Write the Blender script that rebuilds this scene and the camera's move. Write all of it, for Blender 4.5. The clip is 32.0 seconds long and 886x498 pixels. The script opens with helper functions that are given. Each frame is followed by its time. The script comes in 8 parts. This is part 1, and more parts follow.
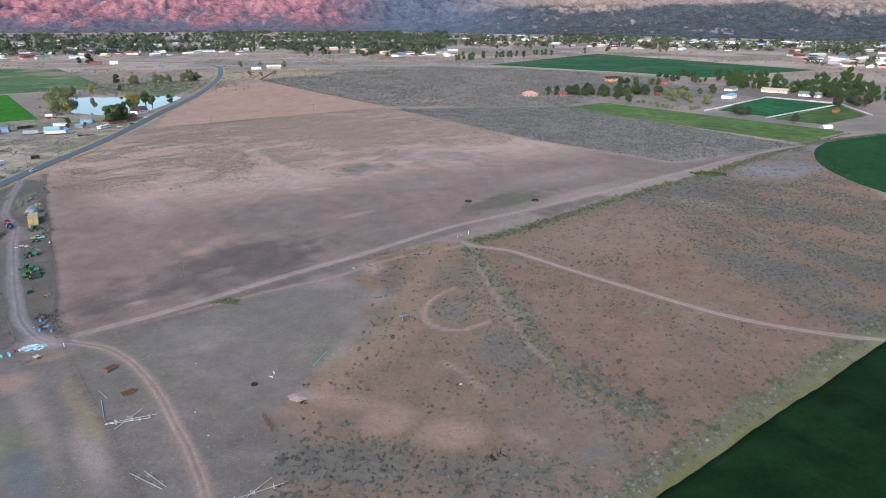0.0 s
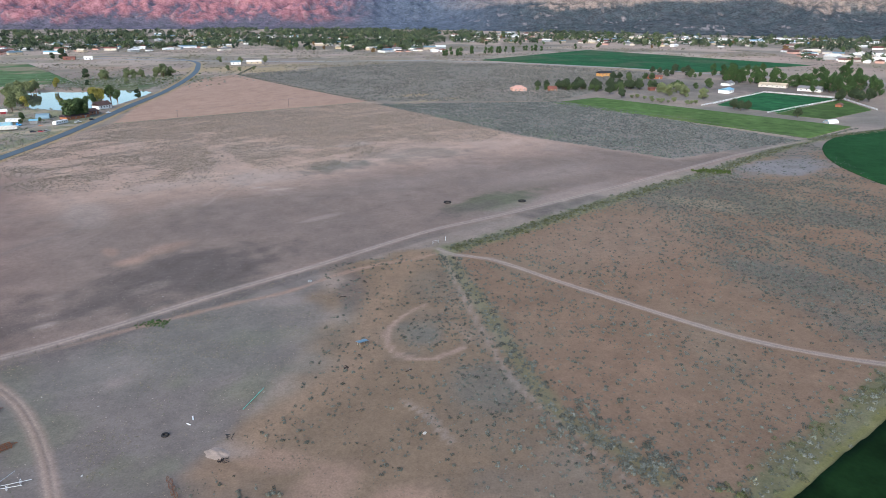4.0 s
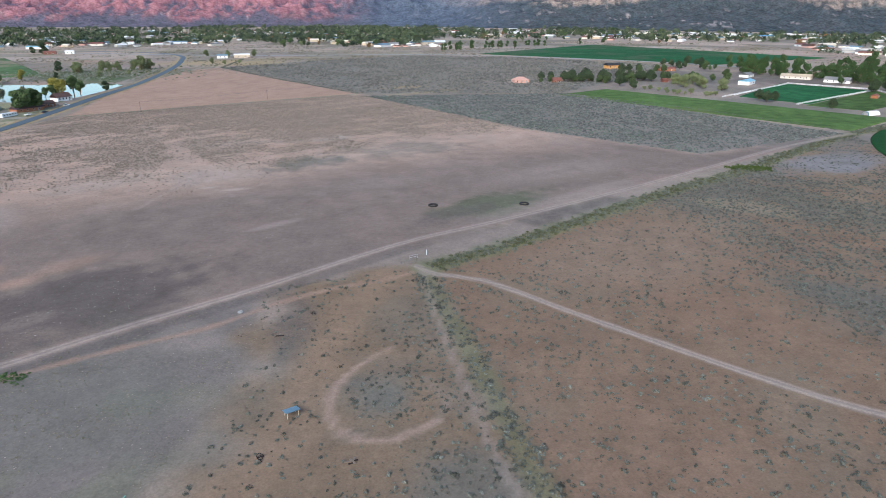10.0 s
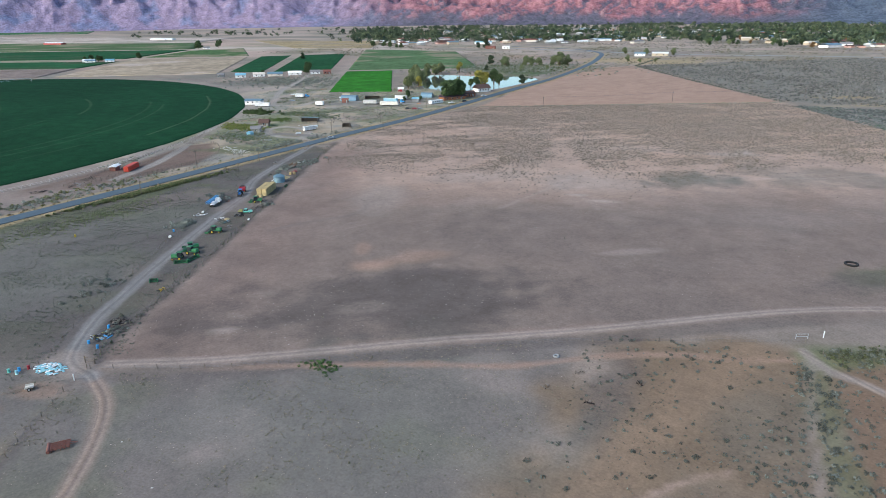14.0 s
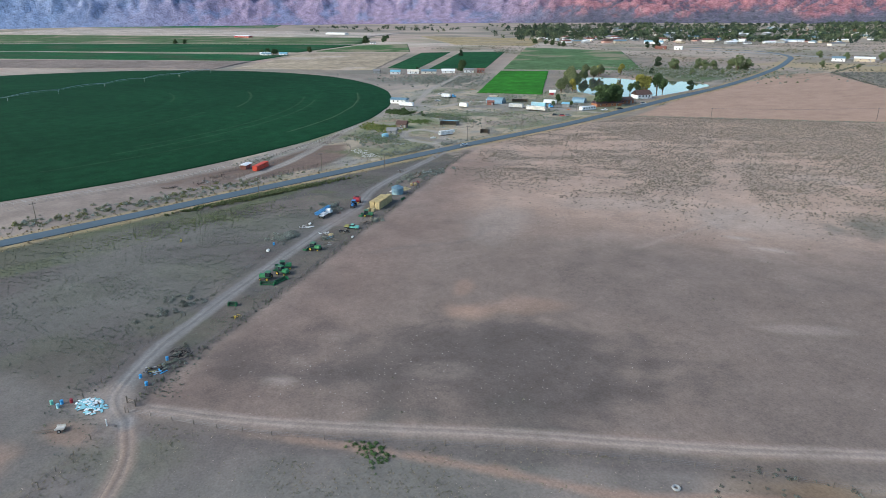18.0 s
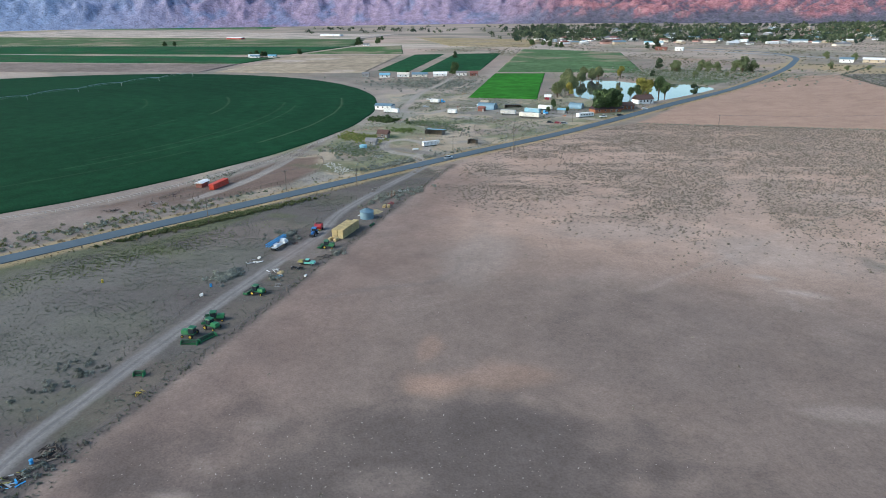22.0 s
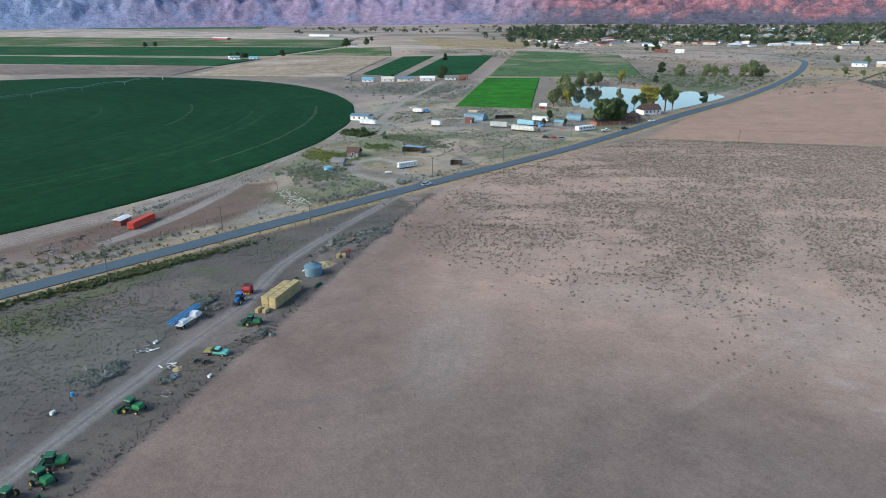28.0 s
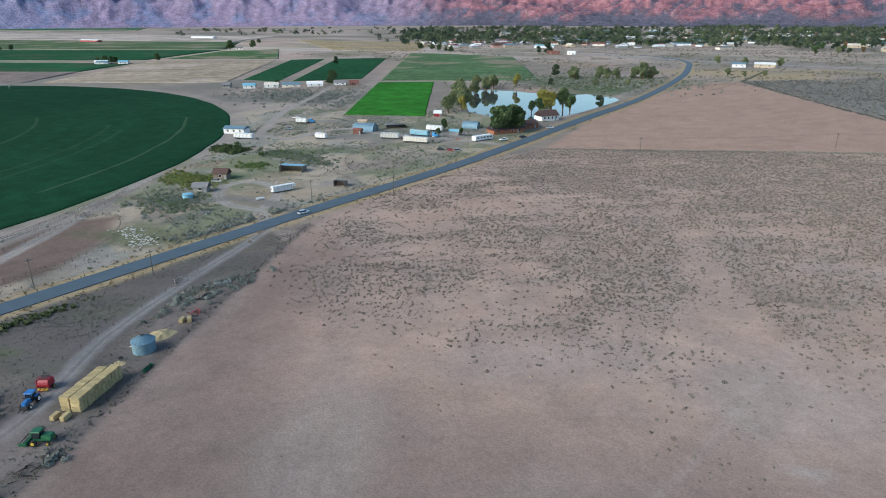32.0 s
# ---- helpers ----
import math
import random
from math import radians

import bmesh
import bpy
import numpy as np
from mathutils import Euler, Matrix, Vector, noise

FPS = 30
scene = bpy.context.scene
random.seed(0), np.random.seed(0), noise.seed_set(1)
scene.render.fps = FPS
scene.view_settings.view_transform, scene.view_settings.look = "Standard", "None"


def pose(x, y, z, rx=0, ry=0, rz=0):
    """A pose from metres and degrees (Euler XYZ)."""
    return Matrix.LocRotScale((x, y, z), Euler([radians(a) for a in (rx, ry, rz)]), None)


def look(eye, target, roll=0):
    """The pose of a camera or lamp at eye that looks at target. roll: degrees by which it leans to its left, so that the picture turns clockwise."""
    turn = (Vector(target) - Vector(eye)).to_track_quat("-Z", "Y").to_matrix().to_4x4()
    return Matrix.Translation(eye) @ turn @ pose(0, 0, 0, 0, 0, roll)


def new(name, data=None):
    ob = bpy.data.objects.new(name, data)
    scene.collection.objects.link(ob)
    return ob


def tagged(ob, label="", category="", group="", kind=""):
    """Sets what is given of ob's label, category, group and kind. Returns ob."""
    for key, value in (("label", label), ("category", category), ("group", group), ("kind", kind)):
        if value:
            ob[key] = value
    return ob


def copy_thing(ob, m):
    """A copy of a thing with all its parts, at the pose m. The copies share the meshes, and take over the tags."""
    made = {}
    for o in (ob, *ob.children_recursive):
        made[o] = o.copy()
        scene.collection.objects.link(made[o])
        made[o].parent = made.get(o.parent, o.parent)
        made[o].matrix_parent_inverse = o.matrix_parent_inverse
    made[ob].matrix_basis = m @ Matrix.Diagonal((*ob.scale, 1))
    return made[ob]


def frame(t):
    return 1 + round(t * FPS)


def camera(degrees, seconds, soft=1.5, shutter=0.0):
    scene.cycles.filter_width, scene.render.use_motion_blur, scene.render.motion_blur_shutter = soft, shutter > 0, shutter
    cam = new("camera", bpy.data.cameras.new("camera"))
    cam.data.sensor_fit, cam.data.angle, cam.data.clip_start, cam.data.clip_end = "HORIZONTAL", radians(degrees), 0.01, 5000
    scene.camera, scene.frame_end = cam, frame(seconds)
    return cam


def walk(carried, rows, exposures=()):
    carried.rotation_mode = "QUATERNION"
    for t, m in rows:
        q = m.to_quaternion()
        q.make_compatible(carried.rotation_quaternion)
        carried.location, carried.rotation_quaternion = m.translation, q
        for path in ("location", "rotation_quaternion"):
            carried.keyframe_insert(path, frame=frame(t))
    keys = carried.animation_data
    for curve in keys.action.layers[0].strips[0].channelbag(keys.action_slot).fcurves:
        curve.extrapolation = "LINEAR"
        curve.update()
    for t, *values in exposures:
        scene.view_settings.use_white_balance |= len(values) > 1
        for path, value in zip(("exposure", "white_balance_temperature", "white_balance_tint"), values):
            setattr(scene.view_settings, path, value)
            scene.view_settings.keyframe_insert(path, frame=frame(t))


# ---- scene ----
# The camera: a drone that drops over the pasture, then turns towards the road.
cam = camera(69.2, 32.0, soft=0.65)
PATH = [
    (0, pose(-9.19, -47.95, 96.51, 70.359, -0.132, 0.382)),
    (0.5, pose(-7.69, -44.24, 95.70, 70.343, -0.068, 2.816)),
    (1, pose(-6.52, -40.43, 94.63, 70.318, 0.005, 4.623)),
    (1.5, pose(-5.33, -36.00, 93.47, 70.268, -0.030, 4.467)),
    (2, pose(-4.64, -31.09, 92.42, 70.296, -0.122, 1.385)),
    (2.5, pose(-4.37, -26.35, 91.47, 70.321, -0.161, -0.372)),
    (3, pose(-3.66, -21.84, 90.35, 70.307, -0.206, -0.455)),
    (3.5, pose(-2.76, -17.37, 89.22, 70.281, -0.201, -0.410)),
    (5.5, pose(-0.16, 1.48, 83.50, 70.344, -0.201, -0.392)),
    (6, pose(0.64, 6.13, 82.41, 70.376, -0.154, -0.297)),
    (6.5, pose(1.32, 10.58, 81.11, 70.371, -0.140, -0.274)),
    (7, pose(1.93, 15.33, 79.79, 70.366, -0.185, -0.296)),
    (7.5, pose(2.58, 19.98, 78.50, 70.352, -0.200, -0.267)),
    (8, pose(3.26, 24.55, 77.36, 70.338, -0.159, -0.234)),
    (8.5, pose(3.85, 29.03, 76.44, 70.309, -0.233, -0.232)),
    (9, pose(4.41, 33.47, 75.49, 70.279, -0.203, -0.229)),
    (9.5, pose(5.08, 38.11, 74.39, 70.325, -0.098, -0.210)),
    (10, pose(5.52, 42.81, 73.47, 70.321, -0.116, -0.219)),
    (10.5, pose(5.98, 47.41, 72.61, 70.328, -0.139, -0.224)),
    (11, pose(6.31, 51.95, 72.06, 70.298, -0.195, -0.232)),
    (11.5, pose(6.34, 56.06, 71.92, 70.309, -0.013, 5.503)),
    (12, pose(6.81, 60.29, 72.12, 70.278, 0.244, 18.673)),
    (12.5, pose(7.00, 64.47, 72.27, 70.258, 0.256, 28.911)),
    (13, pose(6.99, 69.13, 72.20, 70.252, 0.351, 34.840)),
    (13.5, pose(6.46, 73.62, 72.09, 70.224, 0.388, 34.903)),
    (15.5, pose(1.67, 90.13, 73.76, 70.084, -0.326, 37.328)),
    (16, pose(0.25, 94.35, 73.87, 70.041, -0.171, 43.106)),
    (16.5, pose(-1.37, 98.69, 74.06, 69.965, -0.129, 46.286)),
    (17, pose(-3.01, 103.00, 74.02, 69.966, 0.017, 48.071)),
    (17.5, pose(-5.03, 107.14, 74.00, 69.991, -0.016, 49.057)),
    (18, pose(-7.26, 111.48, 74.01, 69.964, 0.041, 49.127)),
    (18.5, pose(-9.65, 115.55, 73.91, 69.990, 0.041, 49.111)),
    (19, pose(-12.15, 119.55, 73.83, 70.004, 0.089, 49.094)),
    (19.5, pose(-14.84, 123.55, 73.76, 69.993, 0.092, 49.081)),
    (20, pose(-17.50, 127.46, 73.65, 70.027, 0.111, 49.087)),
    (20.5, pose(-20.29, 131.46, 73.65, 69.994, 0.123, 49.085)),
    (21, pose(-23.11, 135.23, 73.57, 70.003, 0.138, 49.097)),
    (21.5, pose(-26.21, 138.76, 73.43, 70.041, 0.085, 49.036)),
    (22, pose(-28.96, 142.27, 73.26, 70.053, 0.206, 49.038)),
    (22.5, pose(-32.11, 146.03, 73.14, 70.075, 0.167, 49.027)),
    (23, pose(-35.34, 149.63, 73.08, 70.047, 0.112, 48.975)),
    (23.5, pose(-38.65, 153.18, 73.16, 70.024, 0.057, 48.911)),
    (24, pose(-41.91, 156.74, 73.03, 70.033, 0.016, 48.851)),
    (24.5, pose(-45.22, 160.42, 72.98, 70.050, -0.021, 48.815)),
    (25, pose(-48.29, 163.94, 72.90, 70.076, 0.028, 48.781)),
    (25.5, pose(-51.21, 167.54, 72.92, 70.088, 0.049, 48.764)),
    (27.5, pose(-63.43, 181.67, 73.44, 70.046, 0.071, 48.724)),
    (28, pose(-66.37, 185.39, 73.29, 70.061, 0.052, 48.593)),
    (28.5, pose(-69.21, 188.94, 73.09, 70.112, 0.015, 46.909)),
    (29, pose(-72.32, 192.82, 73.15, 70.112, 0.001, 45.529)),
    (29.5, pose(-75.24, 196.94, 73.28, 70.100, -0.011, 44.113)),
    (30, pose(-78.15, 200.99, 73.34, 70.080, -0.067, 42.496)),
    (30.5, pose(-80.69, 204.99, 73.27, 70.131, -0.054, 40.758)),
    (31, pose(-83.27, 209.03, 73.12, 70.184, -0.005, 39.952)),
    (31.5, pose(-85.98, 212.94, 73.19, 70.185, -0.071, 39.883)),
    (32, pose(-88.52, 216.94, 73.24, 70.176, -0.148, 39.804)),
]
EXPOSURES = [(0.0, 1.26, 6280, 12), (4.0, 1.25, 6230, 7), (11.0, 1.24, 6180, 6), (17.0, 1.19, 6230, 1), (23.0, 1.19, 6230, 1), (28.0, 1.10, 6180, 1), (32.0, 1.02, 6130, 1)]
walk(cam, PATH, EXPOSURES)

# ---- light: a soft evening sky with the sun low behind thin cloud ----
world = bpy.data.worlds.new("evening_sky")
scene.world = world
world.use_nodes = True
wn, wl = world.node_tree.nodes, world.node_tree.links
sky = wn.new("ShaderNodeTexSky")
sky.sky_type = "NISHITA"
sky.sun_disc = False
sky.sun_elevation = radians(14)
sky.sun_rotation = radians(200)
sky.altitude = 1700
sky.air_density, sky.dust_density, sky.ozone_density = 1.0, 5.0, 1.5
wl.new(sky.outputs[0], wn["Background"].inputs[0])
wn["Background"].inputs[1].default_value = 0.12
sun = new("sun", bpy.data.lights.new("sun", "SUN"))
sun.data.energy, sun.data.angle, sun.data.color = 1.5, radians(28), (1.0, 0.945, 0.93)
sun.matrix_world = look((0, 0, 0), (0.30, 0.82, -0.62))

# ---- numpy helpers ----
RNG = np.random.default_rng(7)


def vnoise(x, y, seed=0):
    """Smooth value noise in 0..1 on a unit lattice."""
    xi, yi = np.floor(x).astype(np.int64), np.floor(y).astype(np.int64)
    fx, fy = x - xi, y - yi
    fx, fy = fx * fx * (3 - 2 * fx), fy * fy * (3 - 2 * fy)

    def lattice(a, b):
        n = (a * 374761393 + b * 668265263 + seed * 144665) & 0x7FFFFFFF
        n = ((n ^ (n >> 13)) * 1274126177) & 0x7FFFFFFF
        return ((n ^ (n >> 16)) & 0xFFFF) / 65535.0

    a, b = lattice(xi, yi), lattice(xi + 1, yi)
    c, d = lattice(xi, yi + 1), lattice(xi + 1, yi + 1)
    return (a * (1 - fx) + b * fx) * (1 - fy) + (c * (1 - fx) + d * fx) * fy


def fbm(x, y, size, octaves=4, seed=0):
    out, amp, total = 0.0, 1.0, 0.0
    for o in range(octaves):
        out = out + amp * vnoise(x / size * 2**o + 17.3 * o, y / size * 2**o - 9.1 * o, seed + o)
        total += amp
        amp *= 0.5
    return out / total


def smooth(a, b, v):
    s = np.clip((v - a) / (b - a), 0, 1)
    return s * s * (3 - 2 * s)


def height(x, y):
    """The valley floor, which rises gently to the north."""
    x, y = np.asarray(x, float), np.asarray(y, float)
    d = np.logaddexp(0, (y - 130) / 40) * 40
    rise = np.where(d < 900, 0.0175 * d, 15.75 + 0.006 * (d - 900))
    rise = rise + 13 * smooth(1650, 3100, d)
    z = np.atleast_1d(rise + 4 * np.tanh(0.006 * (x + 100) / 4) - 1.0)
    near = np.atleast_1d((x > -490) & (x < -290) & (y > 565) & (y < 795))
    if near.any():
        qx, qy = np.atleast_1d(x)[near], np.atleast_1d(y)[near]
        out = line_distance(qx, qy, POND_SHORE + POND_SHORE[:1]) * np.where(inside(qx, qy, POND_SHORE), -1, 1)
        basin = POND_LEVEL + np.where(out > 0, 0.04 * out + 0.05, 0.35 * np.maximum(out, -4))
        z[near] += (basin - z[near]) * smooth(18, 3, out)
    return z.reshape(np.shape(x))


POND_LEVEL = 7.2
POND_SHORE = [(-384, 602), (-430, 655), (-452, 693), (-471, 724), (-444, 743), (-415, 742), (-371, 766), (-345, 758), (-331, 744), (-324, 700), (-319, 648), (-320, 598), (-350, 590)]


def gz(x, y):
    return float(height(x, y))


def spline(points, step):
    """A smooth line through the points, sampled about every step metres."""
    p = np.array(points, float)
    p = np.vstack([2 * p[0] - p[1], p, 2 * p[-1] - p[-2]])
    out = []
    for k in range(1, len(p) - 2):
        n = max(2, int(np.linalg.norm(p[k + 1] - p[k]) / step))
        s = np.linspace(0, 1, n, endpoint=False)[:, None]
        a, b, c, d = p[k - 1 : k + 3]
        out.append(0.5 * (2 * b + (c - a) * s + (2 * a - 5 * b + 4 * c - d) * s**2 + (3 * b - a - 3 * c + d) * s**3))
    return np.vstack(out + [p[-2:-1]])


def line_distance(x, y, line):
    """Distance to a polyline."""
    best = np.full(np.shape(x), 1e9)
    for (ax, ay), (bx, by) in zip(line[:-1], line[1:]):
        dx, dy = bx - ax, by - ay
        s = np.clip(((x - ax) * dx + (y - ay) * dy) / (dx * dx + dy * dy + 1e-9), 0, 1)
        best = np.minimum(best, np.hypot(x - ax - s * dx, y - ay - s * dy))
    return best


def inside(x, y, poly):
    """Whether points lie in a polygon."""
    hit = np.zeros(np.shape(x), bool)
    for (ax, ay), (bx, by) in zip(poly, poly[1:] + poly[:1]):
        cross = (ay > y) != (by > y)
        hit ^= cross & (x < (bx - ax) * (y - ay) / (by - ay + 1e-12) + ax)
    return hit


def soft_inside(x, y, poly, edge=4.0, wobble=3.0, seed=3):
    d = line_distance(x, y, poly + poly[:1]) * np.where(inside(x, y, poly), 1, -1)
    d = d + wobble * (fbm(x, y, 14, 3, seed) - 0.5) * 2
    return smooth(-edge, edge, d)


def mesh_from(name, verts, faces, colours=None, smooth_shade=False):
    """A mesh from arrays; faces: an (n, 3) or (n, 4) array."""
    me = bpy.data.meshes.new(name)
    verts, faces = np.asarray(verts, np.float32), np.asarray(faces, np.int32)
    n, k = faces.shape
    me.vertices.add(len(verts))
    me.vertices.foreach_set("co", verts.ravel())
    me.loops.add(n * k)
    me.loops.foreach_set("vertex_index", faces.ravel())
    me.polygons.add(n)
    me.polygons.foreach_set("loop_start", np.arange(0, n * k, k, dtype=np.int32))
    me.polygons.foreach_set("use_smooth", np.full(n, smooth_shade))
    if colours is not None:
        layer = me.attributes.new("soil", "FLOAT_COLOR", "POINT")
        layer.data.foreach_set("color", np.hstack([colours, np.ones((len(verts), 1))]).astype(np.float32).ravel())
    me.update(calc_edges=True)
    return me


def grid_faces(rows, cols):
    i = np.arange((rows - 1) * (cols - 1))
    a = i // (cols - 1) * cols + i % (cols - 1)
    return np.stack([a, a + 1, a + cols + 1, a + cols], 1)


# ---- materials ----
def material(name, colour=(0.5, 0.5, 0.5), rough=0.8, metal=0.0, vary=0.25, scale=3.0, fine=40.0, bump=0.2, attribute=None, second=None, per_object=0.0, per_island=0.0, distance=0.05, shine=0.5, grit=1.0):
    """A surface with two scales of variation in its colour and a fine relief."""
    m = bpy.data.materials.new(name)
    m.use_nodes = True
    n, l = m.node_tree.nodes, m.node_tree.links
    b = n["Principled BSDF"]
    b.inputs["Roughness"].default_value, b.inputs["Metallic"].default_value = rough, metal
    b.inputs["Specular IOR Level"].default_value = shine
    place = n.new("ShaderNodeNewGeometry") if attribute else n.new("ShaderNodeTexCoord")
    coords = place.outputs["Position"] if attribute else place.outputs["Object"]
    broad, grain = n.new("ShaderNodeTexNoise"), n.new("ShaderNodeTexNoise")
    for tex, size, detail in ((broad, scale, 5), (grain, fine, 3)):
        tex.inputs["Scale"].default_value, tex.inputs["Detail"].default_value = size, detail
        l.new(coords, tex.inputs["Vector"])
    both = n.new("ShaderNodeMath")
    both.operation = "MULTIPLY_ADD"
    both.inputs[1].default_value = grit
    l.new(grain.outputs[0], both.inputs[0])
    l.new(broad.outputs[0], both.inputs[2])
    last = both.outputs[0]
    for active, node_type, output in ((per_object, "ShaderNodeObjectInfo", "Random"), (per_island, "ShaderNodeNewGeometry", "Random Per Island")):
        if active:
            info, blend = n.new(node_type), n.new("ShaderNodeMath")
            blend.operation = "MULTIPLY_ADD"
            blend.inputs[1].default_value = active * 2
            l.new(info.outputs[output], blend.inputs[0])
            l.new(last, blend.inputs[2])
            last = blend.outputs[0]
    span = n.new("ShaderNodeMapRange")
    extra = per_object + per_island
    mid, reach = 0.5 + 0.5 * grit, 0.2 + 0.2 * grit
    span.inputs[1].default_value, span.inputs[2].default_value = mid - reach, mid + reach + 2 * extra
    span.inputs[3].default_value, span.inputs[4].default_value = 1 - vary, 1 + vary
    l.new(last, span.inputs[0])
    mix = n.new("ShaderNodeMix")
    mix.data_type, mix.blend_type = "RGBA", "MULTIPLY"
    mix.inputs[0].default_value = 1.0
    if attribute:
        source = n.new("ShaderNodeAttribute")
        source.attribute_name = attribute
        l.new(source.outputs["Color"], mix.inputs[6])
    elif second:
        tone = n.new("ShaderNodeMix")
        tone.data_type = "RGBA"
        tone.inputs[6].default_value, tone.inputs[7].default_value = (*colour, 1), (*second, 1)
        edge = n.new("ShaderNodeMapRange")
        edge.inputs[1].default_value, edge.inputs[2].default_value = 0.42, 0.62
        l.new(broad.outputs[0], edge.inputs[0])
        l.new(edge.outputs[0], tone.inputs[0])
        l.new(tone.outputs[2], mix.inputs[6])
    else:
        mix.inputs[6].default_value = (*colour, 1)
    l.new(span.outputs[0], mix.inputs[7])
    l.new(mix.outputs[2], b.inputs["Base Color"])
    if bump:
        relief = n.new("ShaderNodeBump")
        relief.inputs["Strength"].default_value, relief.inputs["Distance"].default_value = bump, distance
        l.new(both.outputs[0], relief.inputs["Height"])
        l.new(relief.outputs[0], b.inputs["Normal"])
    return m


M_SOIL = material("dry_soil", attribute="soil", rough=0.95, vary=0.22, scale=0.6, fine=2.2, grit=1.5, bump=0.25, distance=0.2, shine=0.08)
M_ROCK = material("mountain_rock", attribute="soil", rough=0.95, vary=0.5, scale=0.03, fine=0.12, grit=1.2, bump=0.5, distance=8.0, shine=0.0)
# the asphalt's blue stands in for reflected sky, mixed into its grey
M_ASPHALT = material("worn_asphalt_sky_tint", (0.066, 0.096, 0.124), 0.75, vary=0.18, scale=0.3, fine=6, bump=0.15)
M_WATER = material("still_water", (0.06, 0.07, 0.07), 0.03, vary=0.1, scale=0.05, fine=0.5, bump=0.0)

# ---- the lines of the plan ----
ROAD = spline([(-262, 20), (-270, 140), (-275, 225), (-279, 300), (-283, 380), (-286, 470), (-300, 600), (-318, 765), (-352, 935), (-390, 1065), (-440, 1190), (-530, 1287), (-700, 1350)], 8)
LANE = spline([(-127.5, 134), (-137.8, 134.9), (-152.6, 147), (-163, 161), (-177, 181), (-190, 201), (-206, 226), (-220, 250), (-237, 268), (-256, 302), (-268, 328), (-278, 347)], 5)
CROSS = spline([(-130, 139), (-107, 157), (-74.5, 188), (-46, 213), (-7, 250), (24, 271), (74, 307), (143, 360), (200, 405), (262, 445)], 6)
TRACK = spline([(-2, 229), (4, 222), (18, 217.5), (39, 197), (66, 171.6), (89, 152), (117, 139), (150, 132)], 5)
CURVE = spline([(-128, 134), (-115.4, 130), (-101, 119), (-88, 104), (-75, 86), (-62, 66), (-52, 40)], 4)
DITCH = spline([(1, 225), (6, 200), (11, 182), (16, 160), (20.5, 139), (27, 116), (37, 104), (44, 94)], 4)
DITCH_BANK = spline([(0, 224), (5, 191), (11, 160), (17, 133), (24, 117), (31, 103), (36, 94), (42, 88)], 4)
BANK = spline([(-122, 139), (-104, 154), (-82, 170), (-71, 177), (-53, 188), (-40, 201), (-25, 212), (-11, 218), (4, 229)], 5)
WORN_RING = spline([(-6, 177), (-12, 170.5), (-16.8, 159), (-14.3, 146.5), (-5, 142.3), (5, 148.5)], 2)
STRAW_STRIP = spline([(-11, 222), (-15, 210), (-19, 195), (-22, 172), (-23, 148), (-28, 132), (-37, 120), (-44, 108)], 4)
BARE_PATH = spline([(-219, 532), (-170, 455), (-141, 399), (-120, 356), (-104, 328)], 6)
HEDGE = spline([(1, 227), (28, 247), (65, 279), (104, 312), (155, 352), (262, 443), (355, 490)], 6)
FENCE_W = spline([(-131, 134), (-141, 147), (-151, 164), (-168, 193), (-182, 215), (-196, 237), (-209, 259), (-219, 274), (-231, 293), (-250, 325), (-268, 356)], 6)
FARM_ROAD = [(-300, 236), (-315, 268), (-342, 303), (-364, 329), (-382, 351), (-409, 382), (-428, 406), (-432, 431), (-438, 454), (-507, 525), (-573, 616), (-640, 700)]
YARD_ROAD = [(-438, 454), (-412, 458), (-418, 489), (-408, 506), (-384, 504), (-340, 515), (-305, 520), (-290, 520)]
YARD_DRIVE = [(-285, 350), (-299, 357), (-314, 354), (-331, 359), (-343, 370), (-342, 382), (-327, 383), (-312, 376), (-300, 359)]
PIVOT = (-703.4, 165.8)

# ---- ground: one sheet to the horizon ----
def axis(a, b, fine, low, high, grow=1.045):
    mid = np.arange(a, b, fine)
    def out(limit):
        step, at, made = fine, 0.0, []
        while at < limit:
            step *= grow
            at += step
            made.append(at)
        return np.array(made)
    return np.concatenate([(a - out(a - low))[::-1], mid, mid[-1] + out(high - mid[-1])])


SOIL_RED = np.array([0.250, 0.200, 0.176])
SOIL_GREY = np.array([0.172, 0.157, 0.144])
SOIL_PALE = np.array([0.345, 0.284, 0.250])
DARK_SOIL_AND_SHADE = np.array([0.105, 0.088, 0.082])
SOIL_ORANGE = np.array([0.345, 0.232, 0.178])
SOIL_RUST = np.array([0.262, 0.188, 0.140])
DRY_GRASS = np.array([0.36, 0.28, 0.165])
STRAW = np.array([0.275, 0.222, 0.165])
SAGE_GREY = np.array([0.165, 0.160, 0.140])
OLIVE = np.array([0.115, 0.125, 0.070])
GREEN = np.array([0.05, 0.095, 0.035])
PLAIN = np.array([0.45, 0.37, 0.32])

PASTURE = [(-131, 137), (-268, 357), (-283, 430), (-272, 523), (-176, 585), (-71, 650), (62, 463), (147, 384), (262, 444), (143, 360), (24, 271), (-46, 213)]
EAST_PLOT = [(2, 227), (65, 277), (155, 350), (262, 442), (235, 300), (190, 170), (133, 141), (34, 65), (18, 153)]
BROW = [(-45, 214), (2, 227), (18, 153), (40, 64), (-40, 30), (-52, 90), (-38, 130), (-36, 170)]
WEST_PLOT = [(-128, 133), (-46, 211), (-36, 170), (-52, 90), (-40, 30), (-70, 20), (-128, 130)]
FAR_WEST_PLOT = [(-128, 130), (-60, 20), (-300, 20), (-262, 60), (-272, 150), (-200, 170)]
